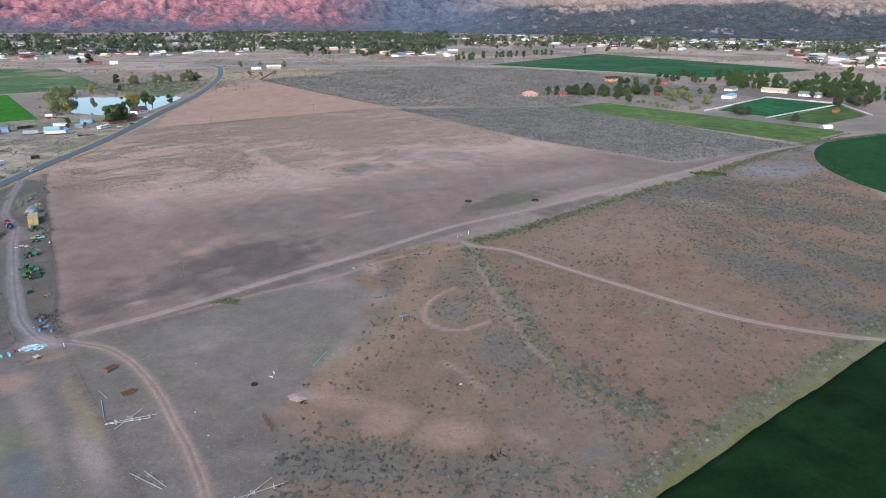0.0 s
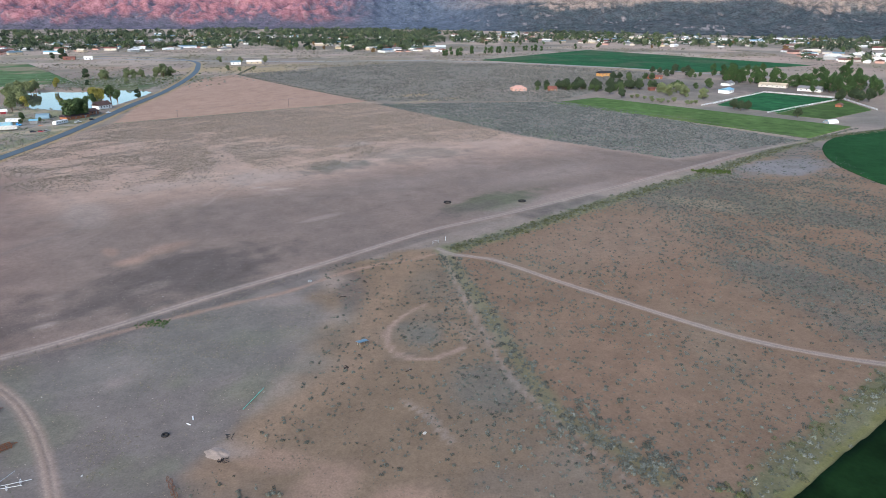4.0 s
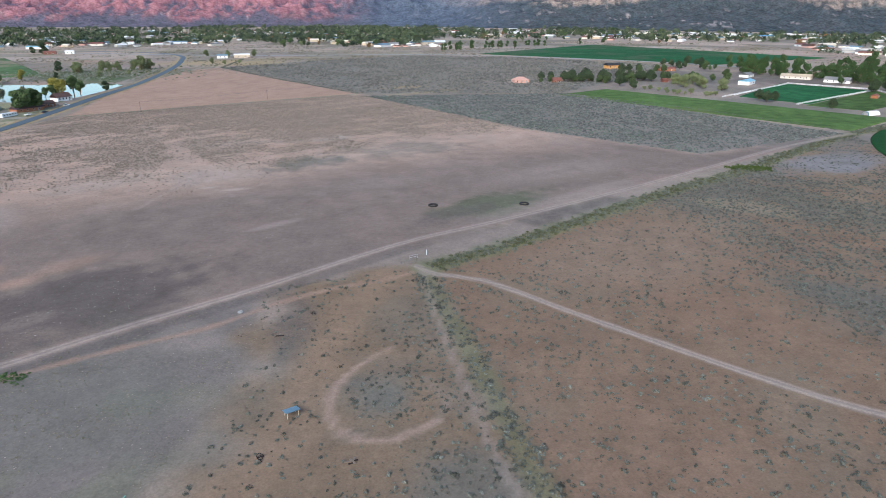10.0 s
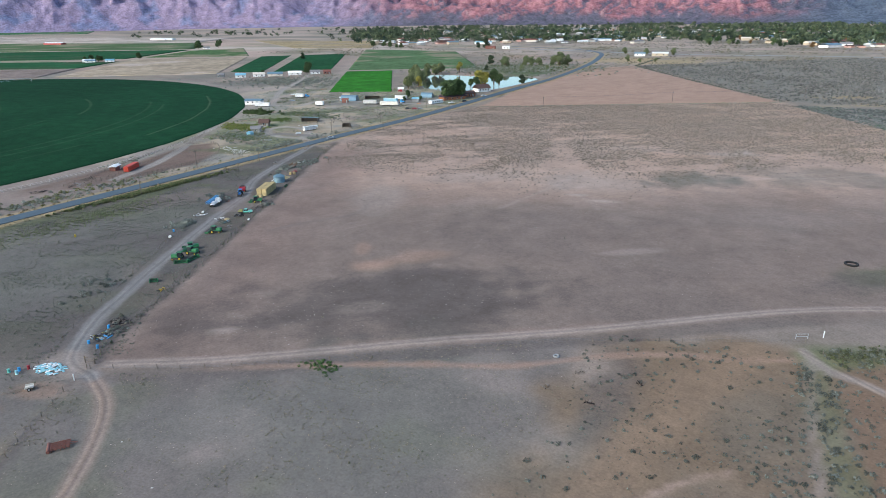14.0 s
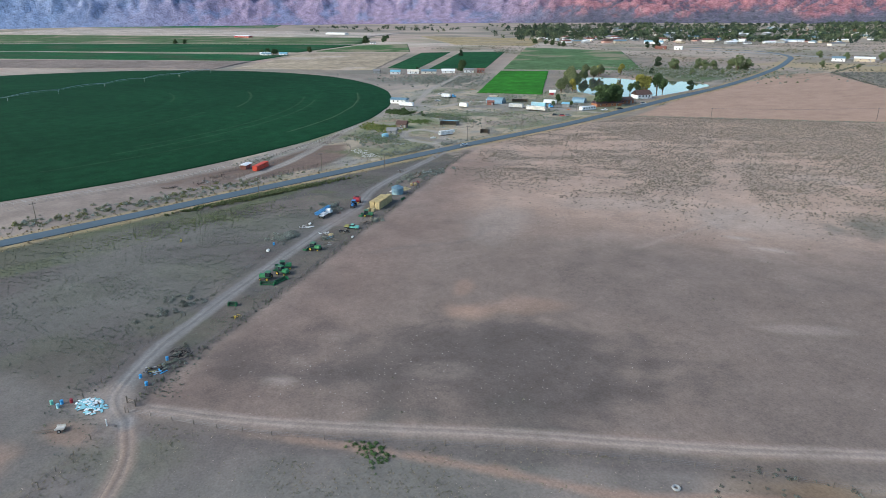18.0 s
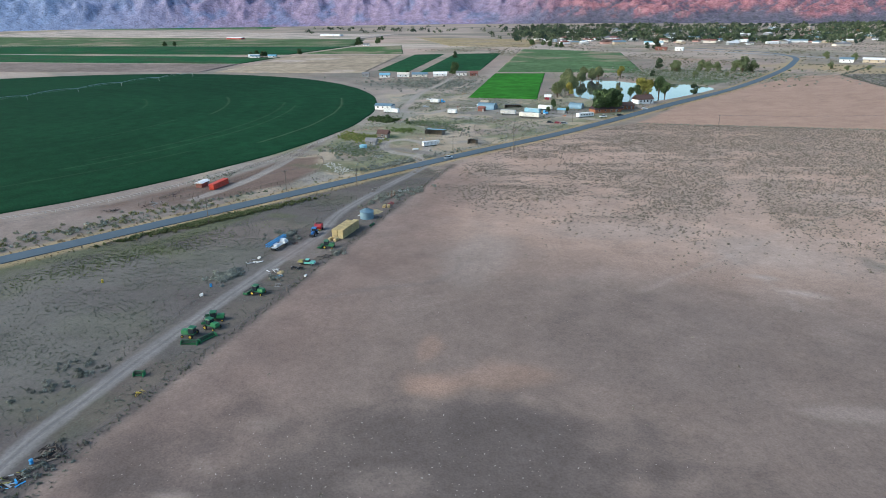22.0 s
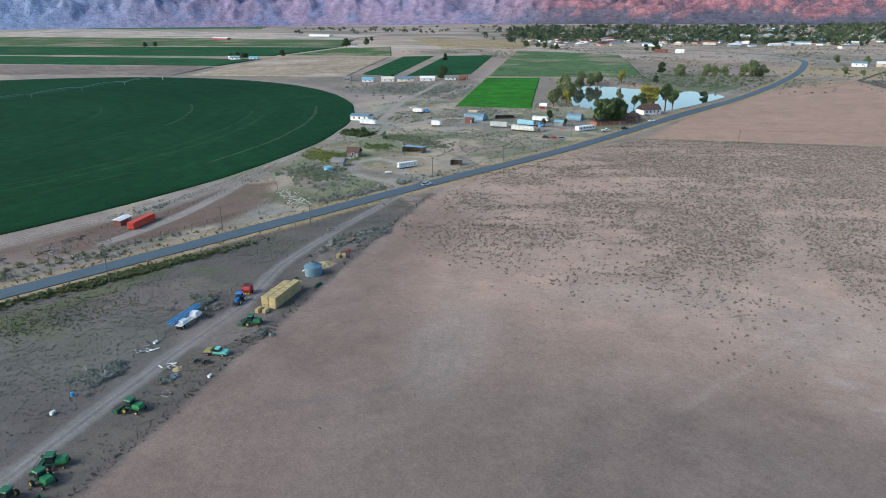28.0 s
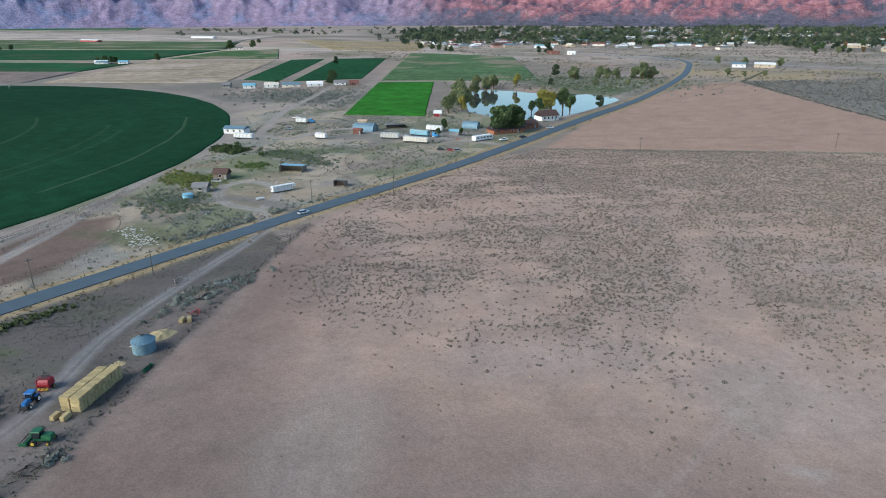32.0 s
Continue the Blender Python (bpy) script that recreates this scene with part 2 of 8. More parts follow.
LANE_PLOT = [(-137, 136), (-278, 345), (-270, 140), (-264, 40), (-200, 100)]
TILLED = [(-322, 890), (-288, 930), (-71, 650), (-176, 585), (-271, 524), (-300, 640)]
GREY_FIELD = [(-63, 634), (122, 647), (258, 444), (147, 388), (62, 466)]
NORTH_FIELD = [(-286, 934), (-66, 655), (118, 652), (200, 760), (330, 930), (120, 1120), (-60, 1160)]
YARD = [(-284, 250), (-288, 420), (-295, 560), (-380, 600), (-450, 555), (-560, 560), (-530, 490), (-430, 400), (-366, 310), (-345, 250)]
CORRAL = [(-306, 190), (-293, 250), (-294, 276), (-306, 300), (-336, 318), (-346, 304), (-326, 262), (-318, 200)]
PATCHES = [
    (-104, 198, 56, 24, 48, DARK_SOIL_AND_SHADE, 0.62), (-86, 216, 34, 18, 48, DARK_SOIL_AND_SHADE * 1.05, 0.5), (-118, 170, 16, 7, 48, DARK_SOIL_AND_SHADE, 0.6),
    (-101, 192, 7, 4, 48, SOIL_RED, 0.5), (-121, 164, 5, 3, 48, SOIL_PALE * 0.9, 0.8), (-130, 184, 6, 4, 48, SOIL_RED, 0.5), (-126, 171, 5, 2.5, 20, SOIL_RED, 0.5),
    (-119, 217, 7, 6, 30, SOIL_ORANGE * 1.0, 0.85), (-113, 229, 15, 6, 50, SOIL_ORANGE * 0.95, 0.5), (-131, 226, 8, 3, 130, SOIL_ORANGE * 0.95, 0.5),
    (-86, 319, 9, 3.2, 20, SOIL_PALE * 1.1, 0.85), (-98, 323, 6, 2.5, 20, SOIL_PALE * 1.05, 0.7), (-58, 268, 12, 3, 40, SOIL_PALE * 0.95, 0.5), (-105, 345, 28, 20, 20, SOIL_PALE, 0.55),
    (-62, 436, 16, 6, 20, SOIL_PALE * 1.1, 0.7), (-59, 444, 5, 9, 0, SOIL_PALE * 1.15, 0.7), (-110, 425, 34, 12, 20, SOIL_PALE, 0.45), (-150, 330, 40, 10, 40, SOIL_PALE, 0.3), (-170, 280, 10, 26, 35, SOIL_PALE * 0.95, 0.45),
    (-60, 372, 30, 15, 30, SAGE_GREY * 0.92, 0.8), (-20, 400, 34, 20, 20, SAGE_GREY, 0.5), (30, 298, 30, 12, 35, np.array([0.075, 0.105, 0.055]), 0.6), (62, 290, 34, 7, 36, DARK_SOIL_AND_SHADE * 1.1, 0.65), (10, 282, 24, 6, 38, DARK_SOIL_AND_SHADE * 1.3, 0.45),
    (70, 312, 60, 8, 38, SOIL_PALE * 0.95, 0.45), (60, 350, 50, 16, 30, SOIL_PALE * 0.9, 0.4), (-20, 330, 30, 12, 30, SOIL_RED, 0.5),
    (-137, 108, 14, 6, 20, SOIL_ORANGE * 0.95, 0.8), (-131, 125, 7, 3, 20, SOIL_ORANGE * 0.9, 0.6), (-115, 92, 30, 3, -49, SOIL_PALE * 0.8, 0.6), (-93, 78, 16, 4, -52, SOIL_PALE * 0.95, 0.7),
    (-117, 78, 22, 9, -45, OLIVE * 1.1 + 0.03, 0.8), (-104, 70, 14, 5, -45, np.array([0.12, 0.135, 0.145]), 0.75), (-122, 80, 8, 5, -45, DRY_GRASS, 0.5), (-104, 96, 26, 2.5, -49, DRY_GRASS * 0.8, 0.5),
    (-37, 101, 11, 4, -10, SOIL_ORANGE * 0.9, 0.6), (-24, 92, 7, 6, 50, SOIL_ORANGE * 0.92, 0.65), (-8, 87, 9, 6, 15, SOIL_ORANGE * 0.95, 0.7), (12, 85, 8, 4, -35, SOIL_ORANGE * 0.9, 0.6), (26, 68, 10, 4, 20, SOIL_RUST, 0.7), (-47, 104, 6, 4, 0, SOIL_PALE * 0.85, 0.7),
    (26, 79, 9, 5, 20, np.array([0.15, 0.15, 0.15]), 0.7), (11, 128, 9, 10, 0, np.array([0.15, 0.145, 0.13]), 0.6), (-34, 75, 24, 8, -8, SAGE_GREY * 0.8, 0.75), (8, 72, 16, 7, 0, SAGE_GREY * 0.8, 0.7), (-52, 84, 14, 16, 0, SOIL_GREY * 0.8, 0.6)]
MORE_PATCHES = [
    (-6, 158, 8, 11, 0, SAGE_GREY * 0.9, 0.8), (-3, 195, 10, 16, 0, SAGE_GREY, 0.3), (8, 122, 9, 22, 10, SAGE_GREY * 0.95, 0.2), (-52, 128, 9, 14, -30, OLIVE * 1.6 + 0.02, 0.3), (-32, 190, 5, 18, 10, DARK_SOIL_AND_SHADE * 1.2, 0.6), (125, 291, 22, 9, -30, STRAW * 1.05, 0.6), (105, 268, 14, 8, -30, STRAW, 0.4),
    (-70, 150, 45, 30, 30, SAGE_GREY, 0.5), (-95, 135, 30, 14, 40, SOIL_GREY, 0.5), (70, 240, 60, 25, 40, SOIL_RUST * 0.9, 0.8),
    (-250, 130, 18, 60, 0, OLIVE, 0.45),
    (-259, 190, 6, 40, -4, OLIVE, 0.7), (-245, 203, 16, 5, 25, OLIVE, 0.7), (-251, 252, 7, 3, 40, OLIVE, 0.6), (-240, 175, 16, 26, 20, SOIL_GREY, 0.7), (-205, 150, 40, 30, 50, SAGE_GREY, 0.55),
    (-220, 215, 24, 20, 50, SAGE_GREY, 0.5), (-235, 292, 10, 24, 30, SOIL_RED, 0.5), (-306, 180, 16, 50, 0, SOIL_RED, 0.8),
    (-318, 328, 14, 8, 20, SOIL_GREY, 0.6), (-306, 314, 26, 13, 20, OLIVE * 1.1, 0.8), (-340, 342, 18, 12, 40, OLIVE * 1.3, 0.7),
    (-366, 374, 26, 10, 40, GREEN * 1.3, 0.7), (-315, 372, 14, 18, 0, STRAW, 0.8), (-322, 440, 22, 16, 40, SOIL_RED * 1.1, 0.8), (-405, 425, 14, 7, 40, SOIL_ORANGE * 0.9, 0.7), (-390, 396, 8, 5, 40, SOIL_ORANGE * 0.9, 0.7), (-340, 392, 16, 12, 0, STRAW * 1.1, 0.7),
    (-375, 440, 40, 14, 40, GREEN * 1.2, 0.65), (-330, 470, 30, 16, 20, SOIL_PALE, 0.6)]
YARD_PATCHES = [
    (-400, 738, 50, 8, 5, SOIL_PALE, 0.9), (-420, 748, 40, 6, 5, SOIL_ORANGE, 0.7), (-400, 800, 60, 26, 0, GREEN * 1.3, 0.7), (-530, 1050, 50, 20, 0, SOIL_ORANGE, 0.6), (-700, 1140, 120, 20, 10, SOIL_PALE * 1.1, 0.6), (-310, 1050, 70, 30, 0, DRY_GRASS, 0.8), (-250, 1110, 80, 20, 10, DRY_GRASS, 0.7), (-34, 700, 30, 10, 20, DRY_GRASS * 0.9, 0.7), (240, 830, 110, 60, 0, SOIL_GREY * 0.8, 0.8), (400, 760, 120, 60, 0, SOIL_GREY * 0.75, 0.8),
    (-360, 515, 60, 20, 30, SOIL_GREY * 1.3, 0.8), (-305, 385, 17, 8, 75, STRAW * 1.35, 0.8), (-388, 388, 9, 5, 40, SOIL_ORANGE * 0.95, 0.8), (-388, 374, 5, 4, 0, SOIL_ORANGE, 0.7), (203, 364, 44, 24, 40, np.array([0.215, 0.21, 0.215]), 0.9), (-440, 560, 20, 70, 20, SAGE_GREY, 0.6), (-440, 490, 30, 30, 0, STRAW, 0.5),
    (-540, 540, 70, 22, 30, SOIL_PALE, 0.75), (-580, 600, 60, 30, 40, SAGE_GREY, 0.6), (-400, 880, 120, 60, 20, OLIVE, 0.5),
    (-380, 780, 60, 30, 0, GREEN, 0.6), (-440, 770, 60, 20, 10, SOIL_ORANGE, 0.5), (-500, 950, 120, 60, 20, SOIL_RED, 0.8),
    (-300, 1010, 110, 50, 0, DRY_GRASS, 0.75), (-20, 655, 40, 12, 30, DRY_GRASS, 0.6), (90, 738, 40, 18, 0, SOIL_PALE, 0.6),
    (230, 420, 50, 30, 40, SOIL_GREY, 0.8), (330, 980, 160, 60, -20, STRAW, 0.7)]


def brushy_east(x, y):
    """How thick the sagebrush stands east of the ditch: streaks that thicken towards the far side."""
    streaks = fbm((0.87 * x + 0.5 * y), (0.5 * x - 0.87 * y) * 0.3, 16, 3, 88)
    edge = x - np.interp(y, [140, 165, 185, 206, 254, 310, 345], [128, 113, 107, 102, 92, 92, 110])
    bare = smooth(0.8, 1.2, np.hypot((0.77 * (x - 203) + 0.64 * (y - 364)) / 42, (0.77 * (y - 364) - 0.64 * (x - 203)) / 22))
    return smooth(-12, 16, edge + 30 * (fbm(x, y, 34, 3, 89) - 0.5)) * smooth(0.28, 0.58, streaks) * bare


def brushy_pasture(x, y):
    """How thick the sagebrush stands in the north of the pasture."""
    edge = y - np.interp(x, [-270, -258, -229, -210, -167, -130, -107, -76, -44, 0, 60], [385, 354, 330, 322, 322, 335, 332, 352, 405, 440, 470])
    thick = smooth(-14, 34, edge + 50 * (fbm(x, y, 36, 3, 71) - 0.5))
    bare = 1 - 0.8 * smooth(8, 1, line_distance(x, y, BARE_PATH) - 9 * smooth(430, 330, y) + 16 * (fbm(x, y, 16, 3, 70) - 0.5)) * smooth(470, 400, y)
    worn = smooth(0.55, 1.25, np.hypot((x + 100) / 30, (y - 352) / 26) + (fbm(x, y, 18, 3, 69) - 0.5))
    return thick * bare * (0.25 + 0.75 * worn) * np.clip(0.15 + smooth(0.36, 0.58, 0.5 * fbm(x, y, 30, 3, 72) + 0.5 * fbm((x + y) * 0.4, y - x, 12, 3, 68)) + 0.35 * smooth(400, 520, y), 0, 1)


def soil(x, y):
    """The bare colour of the land at each point: soils, dry grass, worn tracks and banks, and one ditch's shade."""
    n1, n2, n3 = fbm(x, y, 90, 4, 1), fbm(x, y, 26, 4, 2), fbm(x, y, 6, 3, 5)
    far = fbm(x, y, 380, 4, 9)
    far2 = fbm(x, y * 1.6, 150, 4, 10)
    c = PLAIN[None] * (1.12 - far)[:, None] + STRAW[None] * far[:, None]

    def lay(colour, mask):
        nonlocal c
        c = c * (1 - mask)[:, None] + np.asarray(colour)[None] * mask[:, None]

    lay(SAGE_GREY * 0.95, 0.6 * smooth(0.50, 0.62, far2))
    lay(np.array([0.42, 0.30, 0.25]), 0.7 * smooth(0.54, 0.66, fbm(x, y, 210, 4, 11)))
    lay(OLIVE * 1.3, 0.55 * smooth(0.50, 0.62, fbm(x, y, 90, 4, 12)))
    town_ = smooth(1250, 1500, y) * smooth(3400, 2900, y)
    lay(np.array([0.36, 0.285, 0.245]), 0.7 * town_)
    lay(np.array([0.12, 0.125, 0.10]), 0.6 * town_ * smooth(0.45, 0.6, fbm(x, y, 120, 4, 99)))
    near = smooth(1400, 600, np.hypot(x + 100, y - 250))
    lay(SOIL_RED * 0.95, near * 0.7)
    lay(SAGE_GREY, near * 0.6 * smooth(0.45, 0.65, n1))
    for poly, colour, amount in (
        (PASTURE, SOIL_RED, 1.0), (EAST_PLOT, SOIL_RUST * np.array([0.78, 0.74, 0.70]), 1.0), (WEST_PLOT, SOIL_GREY * np.array([1.02, 0.96, 0.96]), 1.0),
        (FAR_WEST_PLOT, SOIL_GREY * np.array([0.92, 0.90, 0.90]), 1.0), (LANE_PLOT, SOIL_GREY * np.array([0.74, 0.72, 0.74]), 1.0), (GREY_FIELD, np.array([0.195, 0.185, 0.172]), 0.95),
        (NORTH_FIELD, SAGE_GREY * 1.1, 0.9), (TILLED, SOIL_RED * np.array([1.40, 1.17, 1.02]), 1.0)):
        lay(colour, amount * soft_inside(x, y, poly, 3.0, 2.5))
    flat = soft_inside(x, y, WEST_PLOT + FAR_WEST_PLOT[2:4], 3.0, 2.0)
    lay(OLIVE * 1.2, 0.3 * flat * smooth(0.48, 0.62, fbm(x, y, 22, 4, 15)))
    lay(SOIL_PALE * 0.8, 0.45 * flat * smooth(0.5, 0.66, fbm(x, y, 30, 4, 16)))
    lay(DARK_SOIL_AND_SHADE * 1.3, 0.4 * flat * smooth(0.53, 0.65, fbm(x, y, 18, 4, 17)))
    brow = soft_inside(x, y, BROW, 9.0, 13.0)
    lay(STRAW * np.array([0.72, 0.64, 0.60]), brow)
    lay(SOIL_GREY * 0.9, 0.3 * brow * smooth(0.47, 0.62, n2))
    lay(SOIL_RUST * np.array([0.95, 0.85, 0.75]), 0.75 * brow * smooth(0.47, 0.6, n1))
    inner = soft_inside(x, y, PASTURE, 6.0, 4.0)
    lay(SOIL_RED * np.array([1.64, 1.44, 1.30]), inner)
    lay(SOIL_PALE * np.array([1.12, 1.04, 0.98]), 0.25 * inner * smooth(0.42, 0.64, n1))
    lay(SOIL_RED * 1.1, 0.3 * inner * smooth(0.46, 0.6, fbm(x, y, 16, 4, 14)))
    lay(SOIL_GREY * np.array([1.05, 0.91, 0.87]), 0.9 * inner * smooth(78, -24, y - (257 + 0.57 * (x + 166)) + 40 * (n1 - 0.5)))
    lay(SOIL_RED * np.array([0.84, 0.76, 0.74]), 0.85 * inner * smooth(44, 8, line_distance(x, y, np.array([(-135, 140), (-168, 193), (-209, 259), (-250, 325)])) + 6 * (n2 - 0.5)))
    lay(DARK_SOIL_AND_SHADE * 1.5, 0.4 * smooth(2.4, 0.6, line_distance(x, y, spline([(-173, 224), (-170, 234), (-165, 244), (-160.5, 252), (-161.6, 260), (-165, 270)], 3)) + 2.5 * (n3 - 0.5)))
    lay(SOIL_PALE * 0.95, 0.15 * inner * smooth(0.52, 0.72, n2) * smooth(-60, 30, y - (257 + 0.57 * (x + 166))))
    lay(DARK_SOIL_AND_SHADE * 1.35, 0.22 * inner * smooth(0.52, 0.66, fbm(x * 0.7 + y * 0.4, y - 0.5 * x, 34, 4, 96)) * smooth(60, -10, y - (257 + 0.57 * (x + 166))))
    lay(SAGE_GREY * 1.1, 0.3 * inner * brushy_pasture(x, y))
    east = soft_inside(x, y, EAST_PLOT, 4.0, 3.0)
    lay(SAGE_GREY * np.array([0.80, 0.82, 0.84]), 0.75 * east * brushy_east(x, y))
    lay(SOIL_RUST * np.array([0.86, 0.78, 0.74]), 0.5 * east * smooth(0.50, 0.66, fbm(x, y, 40, 4, 98)))
    lay(STRAW * 0.68, 0.4 * east * smooth(0.55, 0.7, n2))
    yard = soft_inside(x, y, YARD, 6.0, 8.0)
    lay(SOIL_GREY * np.array([1.42, 1.40, 1.25]), 0.95 * yard)
    lay(OLIVE * 1.5, 0.7 * yard * smooth(0.43, 0.54, fbm(x, y, 34, 4, 91)))
    lay(SOIL_GREY * 1.75, 0.7 * yard * smooth(0.5, 0.6, fbm(x, y, 42, 4, 92)))
    lay(STRAW * 1.5, 0.7 * yard * smooth(0.52, 0.62, fbm(x, y, 22, 4, 93)))
    lay(SOIL_RED * np.array([0.66, 0.58, 0.55]), 0.95 * soft_inside(x, y, CORRAL, 3.0, 3.0))
    margin = soft_inside(x, y, [tuple(q) for q in FENCE_W[::4]] + [tuple(q) for q in LANE[::-4]], 1.0, 1.0)
    lay(SOIL_GREY * np.array([0.66, 0.66, 0.68]), 0.9 * margin)
    lay(STRAW * 0.6, 0.4 * margin * smooth(0.5, 0.62, n2))
    plot = soft_inside(x, y, LANE_PLOT, 4.0, 4.0)
    lay(OLIVE * 0.9, 0.3 * plot * smooth(0.50, 0.62, fbm((x + 0.8 * y) * 0.7, y - 0.8 * x, 22, 4, 94)))
    lay(SOIL_RED * 0.9, 0.4 * plot * smooth(0.55, 0.65, fbm(x, y, 30, 3, 95)))
    lay(DARK_SOIL_AND_SHADE * 1.1, 0.45 * plot * smooth(0.53, 0.62, n2))
    lay(OLIVE, 0.8 * smooth(7.0, 2.5, line_distance(x, y, np.array([(-236, 130), (-238, 158), (-246, 178), (-252, 200), (-257, 225), (-266, 245)])) + 7 * (n2 - 0.5) + 3 * (n3 - 0.5)))
    for cx, cy, rx, ry, turn, colour, amount in PATCHES + MORE_PATCHES + YARD_PATCHES:
        a, dx, dy = radians(turn), x - cx, y - cy
        r = np.hypot((dx * math.cos(a) + dy * math.sin(a)) / rx, (dy * math.cos(a) - dx * math.sin(a)) / ry)
        lay(colour, amount * smooth(1.25, 0.40, r + 1.5 * (n2 - 0.5) + 0.8 * (n3 - 0.5)))
    # the bank along the cross track, its ditch's shade painted as a dark strip
    lay(DARK_SOIL_AND_SHADE * 1.25, 0.6 * smooth(4.2, 1.8, line_distance(x - 3.4, y + 3.9, CROSS) * 1.0 + 2 * (n3 - 0.5)) * smooth(30, -10, x))
    lay(SOIL_ORANGE * 0.95, 0.75 * smooth(1.8, 0.4, line_distance(x, y, BANK) + 2.4 * (n3 - 0.5) + 1.2 * (n2 - 0.5)) * smooth(-118, -92, x))
    lay(SOIL_RUST * np.array([1.06, 1.02, 0.95]), 0.6 * smooth(8.0, 0.5, line_distance(x, y, STRAW_STRIP) + 8 * (n2 - 0.5) + 4 * (n3 - 0.5)))
    # verges, hedge and ditch
    dr = line_distance(x, y, ROAD)
    lay(DRY_GRASS, 0.85 * smooth(9.5, 6.0, dr + 3 * (n3 - 0.5)) * smooth(1500, 1100, y))
    dh = line_distance(x, y, HEDGE)
    lay(OLIVE * 1.4, 0.75 * smooth(6.5, 2.5, dh + 4 * (n3 - 0.5)))
    dd = line_distance(x, y, DITCH)
    lay(OLIVE * 1.35, 0.55 * smooth(4.0, 1.0, dd + 3 * (n3 - 0.5)))
    lay(SOIL_PALE * 0.9, 0.5 * smooth(1.1, 0.3, line_distance(x, y, DITCH_BANK) + 1.4 * (n3 - 0.5) + 1.6 * (n2 - 0.5)))
    lay(OLIVE * 1.2, 0.75 * smooth(7.0, 2.0, line_distance(x, y, np.array([(34.6, 66), (85, 107), (134, 143), (190, 182)])) + 4 * (n3 - 0.5)))
    lay(np.array([0.17, 0.165, 0.055]), 0.7 * smooth(3.0, 0.8, line_distance(x, y, np.array([(20, 52), (85, 101), (134, 138), (190, 180)])) + 2.5 * (n3 - 0.5) + 2 * (n2 - 0.5)))
    # worn ring and tracks
    lay(SOIL_PALE * np.array([0.98, 0.86, 0.78]), 0.85 * smooth(1.2, 0.3, line_distance(x, y, WORN_RING) + 1.3 * (n3 - 0.5) + 1.0 * (n2 - 0.5)))
    lay(SOIL_PALE * 0.85, 0.3 * smooth(1.4, 0.4, line_distance(x, y, np.array([(5, 149), (7, 155), (2, 164)])) + 1.2 * (n3 - 0.5)))
    lay(SOIL_PALE * 0.9, 0.6 * smooth(1.3, 0.4, line_distance(x, y, np.array([(-10, 122), (-4, 116), (1, 106)])) + 0.8 * (n3 - 0.5)))
    for line, width, colour, amount in ((CROSS, 1.4, SOIL_PALE * 0.9, 0.65), (TRACK, 1.1, SOIL_PALE * 0.95, 0.8), (CURVE, 1.7, SOIL_PALE * np.array([0.84, 0.76, 0.72]), 0.7), (LANE, 2.1, np.array([0.215, 0.202, 0.198]), 0.85)):
        d = line_distance(x, y, line)
        lay(colour, amount * smooth(width + 1.1, width - 0.8, d + 1.5 * (n3 - 0.5)))
        lay(colour * 0.86, 0.6 * smooth(0.7, 0.2, d))
    lay(DARK_SOIL_AND_SHADE * 1.2, 0.75 * smooth(3.0, 0.8, line_distance(x + 0.8, y - 0.5, FENCE_W) + 2.5 * (n3 - 0.5)))
    for path in ([(-116, 290), (-112, 335), (-110, 370), (-100, 430), (-80, 520)], [(-116, 335), (-92, 318), (-82, 308)], [(-62, 385), (-60, 430), (-30, 490)], [(-62, 380), (-20, 400), (20, 440)]):
        lay(SOIL_PALE * 1.05, 0.32 * smooth(1.3, 0.3, line_distance(x, y, spline(path, 6)) + 1.6 * (n3 - 0.5)))
    lay(DARK_SOIL_AND_SHADE * 1.3, 0.7 * smooth(1.3, 0.4, line_distance(x, y, np.array([(-129.5, 131), (-110.5, 107.7), (-93, 87.1), (-79.7, 70), (-60, 45)])) + 1.2 * (n3 - 0.5)))
    # turning places
    for line, width in ((FARM_ROAD, 2.6), (YARD_ROAD, 2.6), (YARD_DRIVE, 2.2)):
        lay(SOIL_GREY * np.array([1.75, 1.72, 1.70]), 0.85 * smooth(width + 1.2, width - 0.6, line_distance(x, y, spline(line, 6)) + 1.6 * (n3 - 0.5)))
    lay(SOIL_PALE * np.array([0.62, 0.63, 0.66]), 0.7 * smooth(1.2, 0.7, np.hypot((x + 210) / 9, (y - 240) / 13) + 0.5 * (n3 - 0.5)))
    lay(SOIL_PALE * 0.85, 0.7 * smooth(1.2, 0.7, np.hypot((x + 138) / 8, (y - 133) / 6) + 0.5 * (n3 - 0.5)))
    lay(SOIL_GREY * 1.2, 0.8 * smooth(5.0, 2.5, line_distance(x, y, np.array([(-285, 366), (-300, 366), (-322, 362), (-330, 350)]))))
    lay(SOIL_PALE, 0.7 * smooth(6.0, 3.0, line_distance(x, y, np.array([(-450, 460), (-560, 660), (-770, 940), (-1000, 1200)]))))
    lay(SOIL_PALE * 0.85, 0.6 * smooth(9.0, 2.0, np.abs(np.hypot(x - PIVOT[0], y - PIVOT[1]) - 376) + 8 * (n2 - 0.5)))
    return c * (1 + 0.14 * (n2 - 0.5) + 0.32 * (n3 - 0.5))[:, None]


gx = axis(-450, 190, 1.45, -4600, 4200)
gy = axis(60, 540, 1.45, -900, 4700)
GX, GY = np.meshgrid(gx, gy)
px, py = GX.ravel(), GY.ravel()
pz = height(px, py)
ground = new("ground", mesh_from("ground", np.stack([px, py, pz], 1), grid_faces(len(gy), len(gx)), soil(px, py), True))
